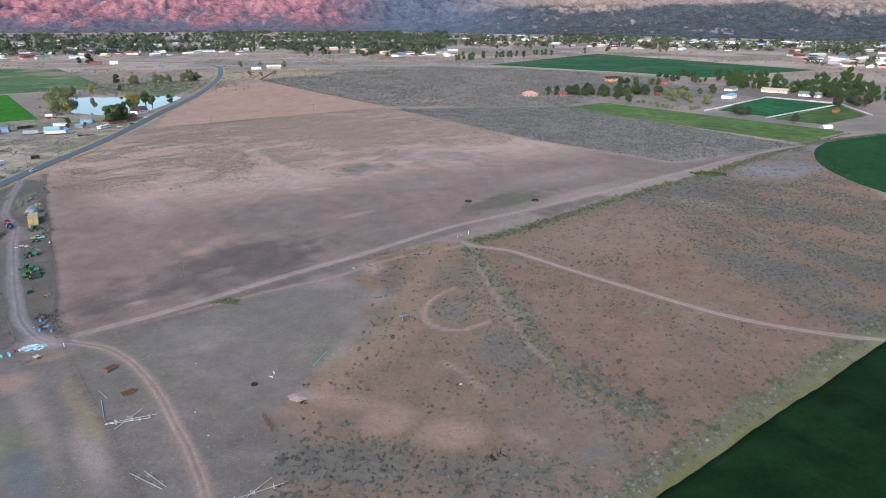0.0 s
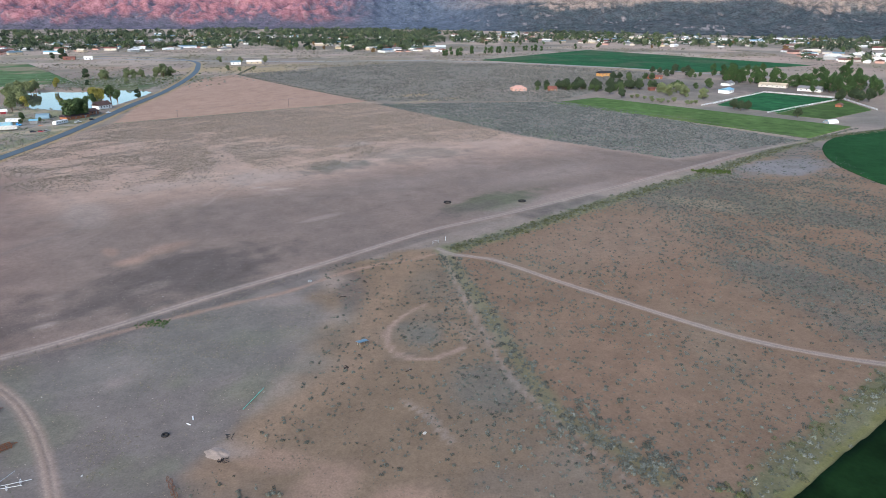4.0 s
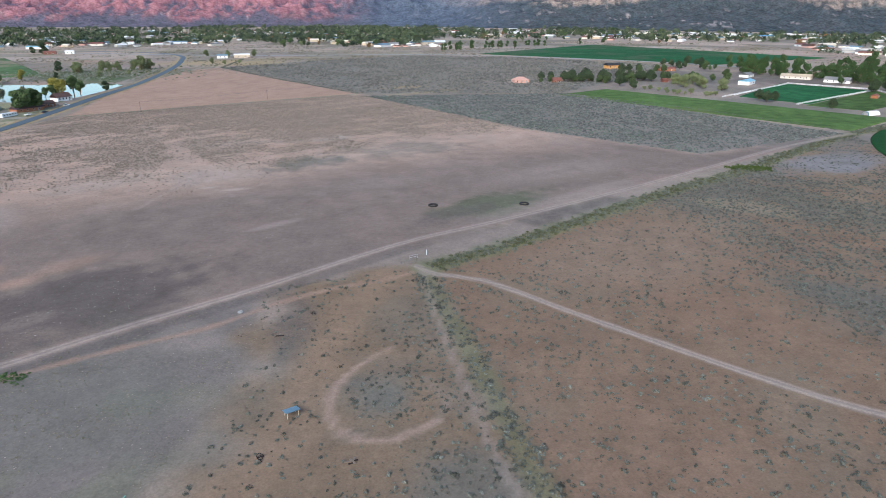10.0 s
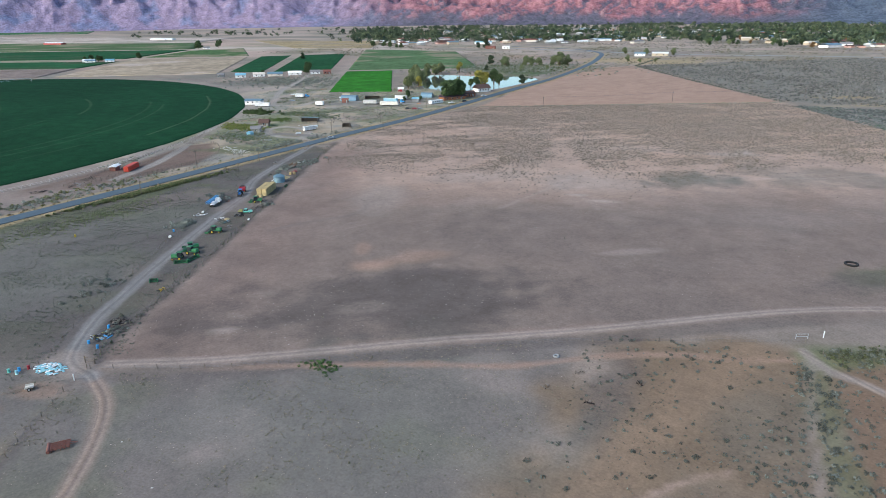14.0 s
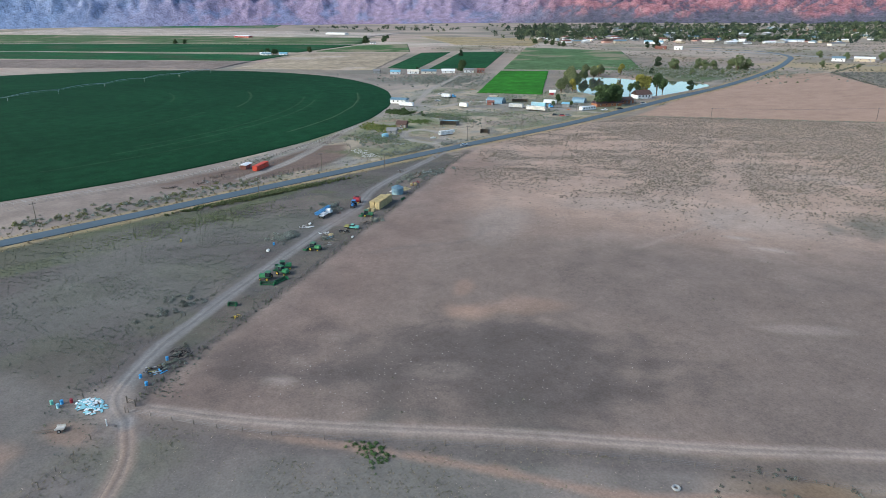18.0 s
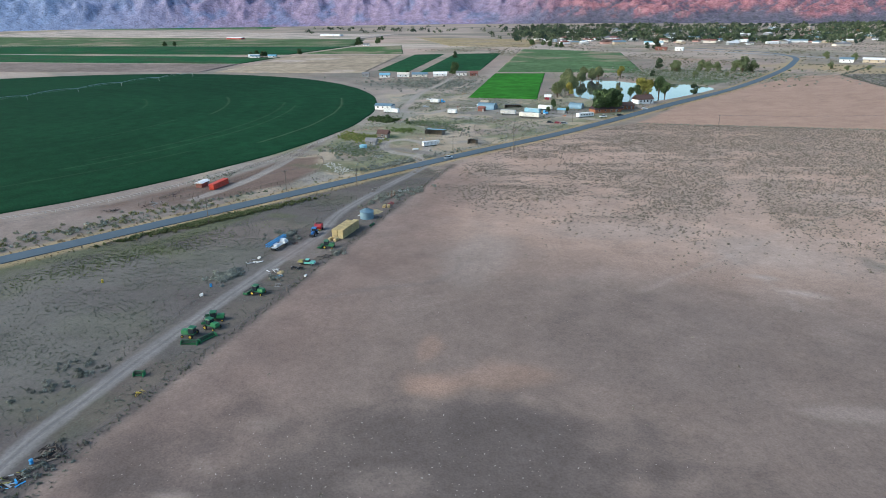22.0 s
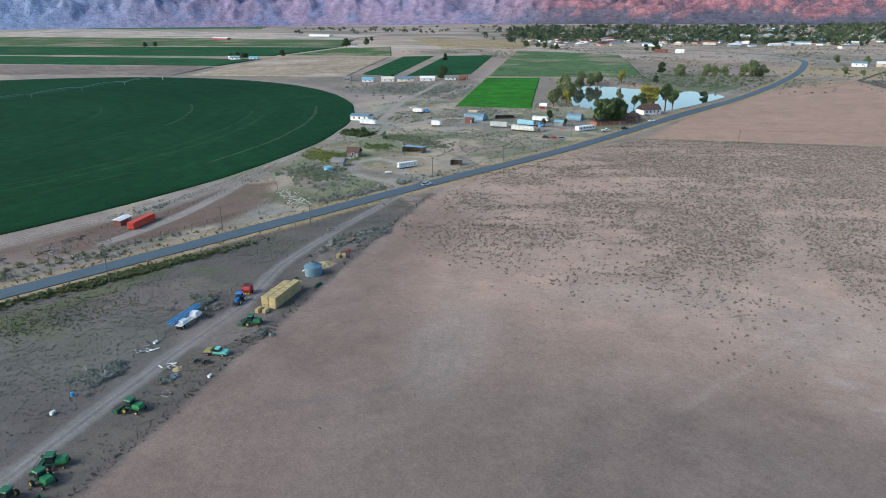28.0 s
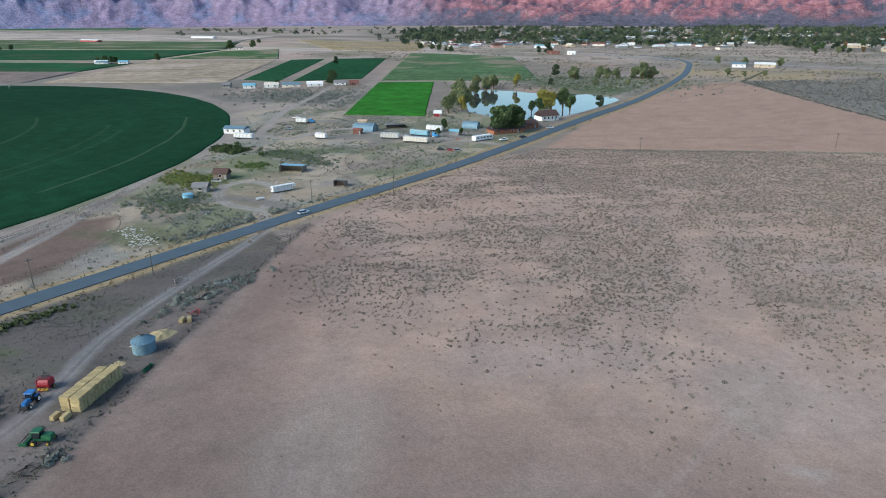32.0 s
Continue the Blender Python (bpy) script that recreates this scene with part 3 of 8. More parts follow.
ground.data.materials.append(M_SOIL)
tagged(ground, "dry reddish-brown pasture soil with dirt tracks and sparse weeds", "ground", kind="structure")


def strip(name, line, width, lift, mat, label, category):
    p = np.array(line)
    d = np.gradient(p, axis=0)
    d /= np.linalg.norm(d, axis=1)[:, None]
    side = np.stack([-d[:, 1], d[:, 0]], 1)
    offs = np.array([-0.5, -0.49, -0.25, 0.25, 0.49, 0.5]) * width
    drop = np.array([-0.4, 0, 0.03, 0.03, 0, -0.4])
    v = []
    for o, z in zip(offs, drop):
        q = p + side * o
        v.append(np.column_stack([q, height(q[:, 0], q[:, 1]) + lift + z]))
    v = np.stack(v, 1).reshape(-1, 3)
    ob = new(name, mesh_from(name, v, grid_faces(len(p), len(offs))[:, ::-1], None, False))
    ob.data.materials.append(mat)
    return tagged(ob, label, category, kind="structure")


strip("highway", spline([(-700, 1290), (-330, 1190), (0, 1195), (277, 1030), (420, 900), (620, 760)], 12), 14, 0.2, material("pale_asphalt", (0.24, 0.235, 0.235), 0.9, vary=0.2, scale=0.2, fine=4, bump=0.1), "pale highway across the valley floor", "road")
road = strip("road", ROAD, 8.0, 0.25, M_ASPHALT, "two-lane grey asphalt country road with dry grass verges", "road")


def dirt_track(name, line, half, label):
    """A worn track with two wheel ruts and a rougher crown between them, fading into the soil beside it."""
    p = spline(line, 1.2)
    d = np.gradient(p, axis=0)
    d /= np.linalg.norm(d, axis=1)[:, None] + 1e-9
    side = np.stack([-d[:, 1], d[:, 0]], 1)
    o = np.linspace(-half - 1.6, half + 1.6, 27)
    q = p[:, None, :] + side[:, None, :] * o[None, :, None]
    x, y = q[..., 0].ravel(), q[..., 1].ravel()
    across = np.tile(o, len(p)) + 0.5 * (fbm(x, y, 9, 2, 81) - 0.5)
    fade = smooth(half + 1.5, half, np.abs(across))
    rut = np.maximum(smooth(0.5, 0.15, np.abs(across - 0.85)), smooth(0.5, 0.15, np.abs(across + 0.85))) * (0.5 + 0.5 * fbm(x, y, 8, 2, 82))
    crown = smooth(0.5, 0.2, np.abs(across))
    c = soil(x, y)
    c = c * (1 + (0.18 * rut - 0.06 * crown) * fade)[:, None]
    z = height(x, y) + 0.012 + fade * (0.03 - 0.05 * rut + 0.03 * crown)
    ob = new(name, mesh_from(name, np.stack([x, y, z], 1), grid_faces(len(p), len(o))[:, ::-1], c, True))
    ob.data.materials.append(M_SOIL)
    return tagged(ob, label, "track", kind="structure")


for name, line, half, label in (("dirt_track_cross", CROSS[::3], 2.0, "pale dirt track with two wheel ruts along the pasture"), ("dirt_track_east", TRACK[::3], 1.3, "pale dirt track with two wheel ruts over rust-coloured soil"), ("dirt_track_curve", CURVE[::3], 2.1, "curving dirt track with wheel ruts over grey soil"), ("dirt_lane", LANE[::2], 2.4, "pale dirt lane with wheel ruts beside old machines"), ("farm_road", FARM_ROAD, 2.6, "pale gravel farm road beside an irrigated field"), ("yard_road", YARD_ROAD, 2.6, "grey gravel road through a farmyard"), ("yard_drive", YARD_DRIVE, 2.2, "grey dirt drive that loops past old sheds")):
    dirt_track(name, line, half, label)

M_FIELD = material("field_crop", attribute="soil", rough=0.85, vary=0.34, scale=0.12, fine=0.9, bump=0.5, distance=0.25, shine=0.03)
CROP_DARK, CROP_BRIGHT = np.array([0.011, 0.046, 0.020]), np.array([0.035, 0.150, 0.018])
CROP_LIGHT, CROP_PALE = np.array([0.085, 0.140, 0.045]), np.array([0.075, 0.105, 0.060])
CROP_DEEP = np.array([0.018, 0.070, 0.028])


def quad_field(name, corners, colour, label, lift=0.3, rows=0, n=70, blotch=0.25, dry=None, ragged=1.2):
    """A sown field between four corners, with its rows, on the ground; its rim drops into the soil."""
    (ax, ay), (bx, by), (cx, cy), (dx, dy) = corners
    u = np.concatenate([[0], np.linspace(0, 1, n), [1]])
    U, V = np.meshgrid(u, u)
    x = (1 - U) * (1 - V) * ax + U * (1 - V) * bx + U * V * cx + (1 - U) * V * dx
    y = (1 - U) * (1 - V) * ay + U * (1 - V) * by + U * V * cy + (1 - U) * V * dy
    wob = ragged * (fbm(x, y, 9, 3, 31) - 0.5)
    rim = np.zeros_like(x, bool)
    rim[0], rim[-1], rim[:, 0], rim[:, -1] = True, True, True, True
    z = height(x, y) + np.where(rim, -0.3, lift) + 0.1 * lift * wob
    c = np.asarray(colour)[None] * (1 + blotch * 2 * (fbm(x.ravel(), y.ravel(), 45, 4, 33) - 0.5))[:, None]
    c = c * (1 + 0.7 * (fbm(x.ravel(), y.ravel(), 6, 3, 34) - 0.5))[:, None]
    if rows:
        c = c * (1 + 0.05 * np.sign(np.sin(U.ravel() * rows * math.pi)))[:, None]
    if dry is not None:
        m = smooth(0.52, 0.68, fbm(x.ravel(), y.ravel(), 60, 4, 35))[:, None] * 0.7
        c = c * (1 - m) + np.asarray(dry)[None] * m
    ob = new(name, mesh_from(name, np.stack([x + wob, y + wob, z], -1).reshape(-1, 3), grid_faces(n + 2, n + 2), c, True))
    ob.data.materials.append(M_FIELD)
    return tagged(ob, label, "field", kind="structure")


def round_field(name, cx, cy, r, colour, label, arcs=(), lift=0.4, rings=110, spokes=260):
    """A round field under a pivot, with the pale wheel tracks that its towers wear into it."""
    a = np.linspace(0, 2 * math.pi, spokes)
    rr = np.concatenate([np.linspace(0.004, 1, rings), [1.002]])
    A, R = np.meshgrid(a, rr)
    edge = 1 + 0.006 * (fbm(np.cos(A) * 40, np.sin(A) * 40, 3, 3, 41) - 0.5) * (R > 0.9)
    x, y = cx + r * R * edge * np.cos(A), cy + r * R * edge * np.sin(A)
    z = height(x, y) + np.where(R > 1.001, -0.4, lift)
    xf, yf, rf, af = x.ravel(), y.ravel(), R.ravel() * r, A.ravel()
    c = np.asarray(colour)[None] * (1 + 0.5 * (fbm(xf, yf, 80, 4, 43) - 0.5) + 0.25 * (fbm(af * 3, rf, 9, 2, 44) - 0.5))[:, None]
    for radius, a0, a1, strength in arcs:
        m = strength * smooth(1.3, 0.2, np.abs(rf - radius) + 0.5 * (fbm(xf, yf, 14, 2, 45) - 0.5)) * smooth(0.2, 0.55, fbm(af * 40, rf * 0, 6, 2, 46) + 0.15) * ((np.degrees(af) > a0) & (np.degrees(af) < a1))
        c = c * (1 - m)[:, None] + np.array([0.20, 0.24, 0.15])[None] * m[:, None]
    ob = new(name, mesh_from(name, np.stack([x, y, z], -1).reshape(-1, 3), grid_faces(len(rr), spokes), c, True))
    ob.data.materials.append(M_FIELD)
    return tagged(ob, label, "field", kind="structure")


round_field("pivot_field_west", *PIVOT, 369, CROP_DARK, "round irrigated field of dark green alfalfa with pale wheel tracks",
            ((339, 26, 62, 0.28), (300, 8, 55, 0.10), (289, 12, 60, 0.09), (240, 46, 74, 0.16), (225, 20, 40, 0.09), (170, 60, 85, 0.09), (318, -10, 20, 0.08)), rings=330, spokes=300)
round_field("pivot_field_east", 390, 342, 152, CROP_DARK * np.array([1.6, 1.35, 1.0]), "round irrigated field of dark green alfalfa beside a dirt track")
quad_field("hay_field_south", [(12, 46), (190, 180), (420, -60), (220, -190)], CROP_DARK * np.array([0.85, 0.60, 0.42]), "dark green irrigated hay field with a ragged edge", n=170, blotch=0.5, ragged=6.0)
quad_field("hay_field_bright", [(-458, 545), (-600, 722), (-552, 758), (-404, 575)], CROP_BRIGHT, "bright green freshly watered hay field", rows=14)
quad_field("crop_field_twin_a", [(-752, 655), (-960, 884), (-927, 925), (-702, 666)], CROP_DEEP, "dark green crop field with straight edges")
quad_field("crop_field_twin_b", [(-690, 676), (-912, 938), (-856, 995), (-645, 740)], CROP_DEEP, "dark green crop field with straight edges")
quad_field("mown_field", [(-612, 738), (-925, 1130), (-708, 1140), (-466, 834)], CROP_PALE * np.array([1.15, 1.35, 1.1]), "pale green mown field with faint rows", rows=18, dry=STRAW)
quad_field("stubble_field", [(-915, 500), (-1125, 738), (-972, 862), (-745, 628)], STRAW * 1.2, "tan stubble field with pale streaks", rows=22, dry=PLAIN)
quad_field("green_band_a", [(-2600, 180), (-1299, 972), (-1165, 745), (-2070, 160)], CROP_DEEP * 1.1, "dark green crop field with straight edges", dry=CROP_PALE * 0.8)
quad_field("green_band_b", [(-2020, 190), (-1110, 700), (-1032, 590), (-1780, 110)], CROP_DEEP * 1.25, "dark green crop field with straight edges", dry=CROP_PALE * 0.7)
quad_field("fallow_field", [(-1740, 95), (-1022, 582), (-935, 488), (-1300, 210)], SOIL_RED * 0.85, "bare brown fallow field")
quad_field("pasture_band", [(-3300, 460), (-1590, 1210), (-1312, 992), (-2650, 190)], CROP_PALE * np.array([1.1, 1.2, 1.0]), "pale green pasture with dry patches", dry=STRAW)
quad_field("pale_hay_field", [(-1157, 779), (-1265, 950), (-1228, 1060), (-995, 885)], CROP_PALE * np.array([1.0, 1.25, 0.9]), "pale green hay field beside a stubble field", dry=STRAW)
quad_field("tan_plain", [(-3900, 1000), (-1886, 1552), (-1640, 1225), (-3350, 475)], PLAIN, "pale tan dry plain with thin grass", dry=SAGE_GREY * 1.3)
quad_field("far_green_field", [(-4250, 1500), (-3800, 2100), (-3086, 1676), (-4050, 1060)], CROP_DEEP * 1.8, "far green farmland below hazy mountains", dry=STRAW)
quad_field("dry_grass_field", [(-1120, 1110), (-950, 1170), (-1180, 1500), (-1600, 1400)], DRY_GRASS * 0.9, "dry yellow grass field on the valley floor", dry=STRAW)
quad_field("hay_field_north", [(113, 640), (165, 678), (328, 500), (268, 453)], CROP_LIGHT, "light green hay field beside grey sagebrush", dry=np.array([0.12, 0.16, 0.06]))
quad_field("paddock_a", [(270, 622), (356, 722), (411, 664), (306, 574)], CROP_DEEP * 1.5, "green fenced paddock with short grass")
quad_field("paddock_b", [(300, 567), (414, 660), (400, 588), (330, 537)], CROP_LIGHT * 0.75, "green grass paddock beside a farmyard")
quad_field("green_field_far", [(70, 1210), (350, 1560), (610, 1075), (380, 950)], CROP_DEEP * 1.3, "wide green field in front of the town", dry=CROP_PALE)

# ---- pond ----
shore = spline(POND_SHORE + POND_SHORE[:1], 6)
centre = shore.mean(0)
level = POND_LEVEL


def pond_ring(scale_in, scale_out, z0, z1, name, mat, colours=None):
    a, b = centre + (shore - centre) * scale_in, centre + (shore - centre) * scale_out
    v = np.vstack([np.column_stack([a, np.full(len(a), z0)]), np.column_stack([b, np.full(len(b), z1)])])
    ob = new(name, mesh_from(name, v, grid_faces(2, len(shore)), colours, True))
    ob.data.materials.append(mat)
    return ob


water = pond_ring(0.01, 1.0, level, level, "pond_water", M_WATER)
tagged(water, "still farm pond mirroring the pale evening sky", "water", kind="structure")

# ---- mountains: cliffs to the north-west, wooded hills to the north-east ----
az = np.radians(np.linspace(-62, 104, 1300))
rad = np.linspace(2300, 4750, 110)
AZ, RAD = np.meshgrid(az, rad)
deg = np.degrees(AZ)
mx, my = -RAD * np.sin(AZ) - 60, RAD * np.cos(AZ) + 150
start = np.interp(deg, [-80, -25, -8, 2, 12, 30, 55, 80, 118], [2420, 2500, 2650, 2900, 3150, 3350, 3900, 4150, 4300]) + 160 * (fbm(deg, deg * 0 + 3, 7, 3, 51) - 0.5)
ridge = 1 - np.abs(2 * fbm(mx, my, 420, 6, 21) - 1)
spurs = 1 - np.abs(2 * fbm(deg * 30, RAD * 0.3, 42, 4, 23) - 1)
arc = deg * 56
fins = 1 - np.abs(2 * fbm(0.85 * arc + 0.53 * RAD, (0.85 * RAD - 0.53 * arc) * 0.3, 48, 6, 25) - 1)
ramp = smooth(0, 1, (RAD - start) / np.interp(deg, [-80, 0, 20, 118], [620, 700, 520, 420]))
tall = np.interp(deg, [-80, -30, -10, 5, 20, 45, 58, 70, 90, 118], [110, 120, 125, 130, 170, 165, 180, 215, 235, 200])
lift_far = smooth(0.3, 1, (RAD - start) / 1300) * np.interp(deg, [-80, 0, 20, 118], [110, 120, 60, 40])
mz = height(mx, my) - 6 + ramp * (0.22 + 0.78 * ridge * (0.5 + 0.5 * spurs)) * tall + lift_far + 34 * ramp * fins * smooth(-4, 10, deg) + 12 * ramp * fins
rise = np.clip((mz - height(mx, my)) / 115, 0, 2)
# haze is mixed into these colours: bluish scrub, and violet and blue for distance
RED_ROCK, DARK_SCRUB, PALE_HILL = np.array([0.262, 0.120, 0.140]), np.array([0.080, 0.090, 0.102]), np.array([0.27, 0.215, 0.19])
VIOLET_HAZE, BLUE_HAZE, WHITE_ROCK = np.array([0.29, 0.285, 0.41]), np.array([0.26, 0.34, 0.50]), np.array([0.50, 0.41, 0.40])
fx_, fy_ = mx.ravel(), my.ravel()
band = fbm(fx_, fy_, 110, 6, 61)
streak = fbm(deg.ravel() * 26, RAD.ravel() * 0.35, 12, 4, 63)
speck = fbm(fx_, fy_, 22, 3, 65)
d_, r_ = deg.ravel(), rise.ravel()
mc = DARK_SCRUB[None] * (0.7 + 0.6 * speck)[:, None]


def wash(colour, mask):
    global mc
    mc = mc * (1 - mask)[:, None] + colour[None] * mask[:, None]


# scrub below the cliffs, tinted purple for haze
wash(np.array([0.105, 0.101, 0.140]), smooth(0, 10, d_))
# red rock brightens on crests; dark crevices put shade into the colour
crest = 0.5 * fins.ravel() + 0.2 * ridge.ravel() + 0.3 * streak
cliffs = smooth(3, 12, d_) * smooth(47, 35, d_)
outcrop = 0.55 * crest + 0.25 * band + 0.20 * speck + 0.12 * (r_ - 0.95)
wash(RED_ROCK * np.array([0.72, 0.85, 0.95]), 0.6 * cliffs * smooth(0.51, 0.57, outcrop) * smooth(0.18, 0.5, r_ + 0.5 * (band - 0.5)))
wash(RED_ROCK, 0.9 * cliffs * smooth(0.56, 0.60, outcrop) * smooth(0.2, 0.5, r_ + 0.5 * (band - 0.5)))
wash(RED_ROCK * 1.3 + 0.03, 0.7 * cliffs * smooth(0.62, 0.67, outcrop + 0.2 * (speck - 0.5)) * smooth(0.2, 0.5, r_))
wash(WHITE_ROCK, 0.35 * cliffs * smooth(0.72, 0.80, streak) * smooth(0.2, 0.4, r_))
wash(np.array([0.066, 0.075, 0.088]), 0.5 * cliffs * smooth(0.52, 0.62, speck) * smooth(0.9, 0.4, r_))
# the western range fades to violet, then blue, as painted haze
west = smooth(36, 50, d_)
wash(VIOLET_HAZE * np.array([0.70, 0.76, 0.86]), west * 0.85)
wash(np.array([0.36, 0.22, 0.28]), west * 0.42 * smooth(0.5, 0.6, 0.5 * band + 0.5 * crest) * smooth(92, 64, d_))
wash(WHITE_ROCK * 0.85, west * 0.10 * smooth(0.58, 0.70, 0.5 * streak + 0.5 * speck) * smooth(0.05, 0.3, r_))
# hollows between the crests painted darker, as shade
wash(VIOLET_HAZE * 0.75, west * 0.6 * smooth(0.55, 0.4, crest))
wash(BLUE_HAZE, 0.75 * smooth(64, 84, d_))
east_hills = smooth(4, -6, d_)
wash(PALE_HILL, east_hills * smooth(0.86, 0.98, r_ + 1.4 * (fbm(fx_, fy_, 420, 3, 67) - 0.5)))
wash(PALE_HILL * 0.85, east_hills * 0.7 * smooth(0.64, 0.74, 0.6 * streak + 0.4 * band) * smooth(0.1, 0.3, r_))
wash(np.array([0.052, 0.068, 0.078]), east_hills * 0.85 * smooth(0.42, 0.56, speck) * smooth(1.3, 0.8, r_))
wash(np.array([0.34, 0.30, 0.31]), east_hills * 0.6 * smooth(0.66, 0.72, 0.5 * band + 0.5 * streak) * smooth(0.9, 0.4, r_))
# dark blue haze tone over the mountain between cliffs and east hills
wash(BLUE_HAZE * 0.36, 0.7 * smooth(-12, 0, d_) * smooth(9, 3, d_))
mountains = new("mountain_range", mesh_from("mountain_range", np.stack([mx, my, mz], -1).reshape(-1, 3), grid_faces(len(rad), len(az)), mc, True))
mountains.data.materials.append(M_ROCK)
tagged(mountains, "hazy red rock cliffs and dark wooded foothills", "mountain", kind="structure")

# ---- shared building kit ----
def box(x0, x1, y0, y1, z0, z1):
    v = [(x, y, z) for z in (z0, z1) for x, y in ((x0, y0), (x1, y0), (x1, y1), (x0, y1))]
    return v, [(3, 2, 1, 0), (4, 5, 6, 7), (0, 1, 5, 4), (1, 2, 6, 5), (2, 3, 7, 6), (3, 0, 4, 7)]


def tapered(x0, x1, y0, y1, z0, z1, inset_x, inset_y):
    """A box whose top is drawn in, as a cab, a bonnet or a heap is."""
    v = [(x0, y0, z0), (x1, y0, z0), (x1, y1, z0), (x0, y1, z0), (x0 + inset_x, y0 + inset_y, z1), (x1 - inset_x, y0 + inset_y, z1), (x1 - inset_x, y1 - inset_y, z1), (x0 + inset_x, y1 - inset_y, z1)]
    return v, [(3, 2, 1, 0), (4, 5, 6, 7), (0, 1, 5, 4), (1, 2, 6, 5), (2, 3, 7, 6), (3, 0, 4, 7)]


def rod(p, q, r, n=6, r2=None):
    """A round bar from p to q."""
    p, q = Vector(p), Vector(q)
    axis_ = (q - p).normalized()
    side = axis_.orthogonal().normalized()
    up = axis_.cross(side)
    v = []
    for end, rr in ((p, r), (q, r if r2 is None else r2)):
        v += [tuple(end + (side * math.cos(2 * math.pi * k / n) + up * math.sin(2 * math.pi * k / n)) * rr) for k in range(n)]
    f = [(k, (k + 1) % n, n + (k + 1) % n, n + k) for k in range(n)]
    return v, f + [tuple(range(n))[::-1], tuple(range(n, 2 * n))]


def hoop(c, axis_, r, tube, n=20, m=5):
    """A ring of round bar: a rim, a tyre or a feeder rail."""
    c, a = Vector(c), Vector(axis_).normalized()
    s = a.orthogonal().normalized()
    u = a.cross(s)
    v = []
    for k in range(n):
        d = s * math.cos(2 * math.pi * k / n) + u * math.sin(2 * math.pi * k / n)
        v += [tuple(c + d * (r + tube * math.cos(2 * math.pi * j / m)) + a * tube * math.sin(2 * math.pi * j / m)) for j in range(m)]
    return v, [(k * m + j, k * m + (j + 1) % m, (k + 1) % n * m + (j + 1) % m, (k + 1) % n * m + j) for k in range(n) for j in range(m)]


def tube(pts, r, n=4):
    """One bent round wire through the points."""
    v, f = [], []
    for k, p_ in enumerate(pts):
        a_ = (Vector(pts[min(k + 1, len(pts) - 1)]) - Vector(pts[max(k - 1, 0)])).normalized()
        side = a_.cross(Vector((0, 0, 1))).normalized()
        up = side.cross(a_)
        v += [tuple(Vector(p_) + (side * math.cos(2 * math.pi * j / n) + up * math.sin(2 * math.pi * j / n)) * r) for j in range(n)]
    for k in range(len(pts) - 1):
        f += [(k * n + j, k * n + (j + 1) % n, (k + 1) * n + (j + 1) % n, (k + 1) * n + j) for j in range(n)]
    return v, f


def join(*geos):
    v, f = [], []
    for gv, gf in geos:
        k = len(v)
        v += list(gv)
        f += [tuple(i + k for i in face) for face in gf]
    return v, f


def moved(geo, x=0, y=0, z=0, turn=0):
    c, s_ = math.cos(radians(turn)), math.sin(radians(turn))
    return [(vx * c - vy * s_ + x, vx * s_ + vy * c + y, vz + z) for vx, vy, vz in geo[0]], geo[1]


def part(name, geo, mat, parent, label="", at=None):
    """One mesh object under a thing or a part."""
    me = bpy.data.meshes.new(name)
    me.from_pydata(geo[0], [], geo[1])
    me.materials.append(mat)
    ob = new(name, me)
    ob.parent = parent
    if at:
        ob.location = at
    return tagged(ob, label)


def thing(name, x, y, turn, label, category, group="", lift=0.0):
    """An Empty on the ground, turned about the upright; its parts go under it."""
    ob = new(name)
    ob.matrix_basis = pose(x, y, gz(x, y) + lift, 0, 0, turn)
    return tagged(ob, label, category, group)


def placed(x, y, turn=0, lift=0.0):
    return pose(x, y, gz(x, y) + lift, 0, 0, turn)


def paint(name, colour, rough=0.5, metal=0.0, vary=0.22, **more):
    return material(name, colour, rough, metal, vary, scale=1.3, fine=9.0, bump=0.1, **more)


M_LEAF = {}
for name, colour in (("cottonwood", (0.066, 0.100, 0.045)), ("poplar", (0.050, 0.090, 0.036)), ("dark", (0.046, 0.068, 0.040)), ("yellow", (0.28, 0.26, 0.07)), ("olive", (0.15, 0.18, 0.095)), ("rust", (0.16, 0.10, 0.05))):
    M_LEAF[name] = material(name + "_leaves", colour, 0.75, vary=0.45, scale=0.8, fine=6, bump=0.0, per_island=0.5, per_object=0.15, shine=0.1)
M_BARK = material("bark", (0.13, 0.10, 0.075), 0.9, vary=0.3, scale=2, fine=14, bump=0.5, shine=0.1)
M_SAGE = material("sagebrush", attribute="soil", rough=0.9, vary=0.3, scale=0.5, fine=4, bump=0.0, shine=0.03)
M_POST = material("weathered_wood", (0.17, 0.145, 0.125), 0.9, vary=0.35, scale=2, fine=20, bump=0.4, per_object=0.3, shine=0.1)
M_WIRE = paint("grey_wire", (0.16, 0.16, 0.17), 0.5, 0.6)


# ---- low brush and grass, too many to count ----
HAY_SOUTH = [(12, 46), (190, 180), (420, -60), (220, -190)]
HAY = [(-462, 545), (-606, 724), (-552, 764), (-400, 573)]


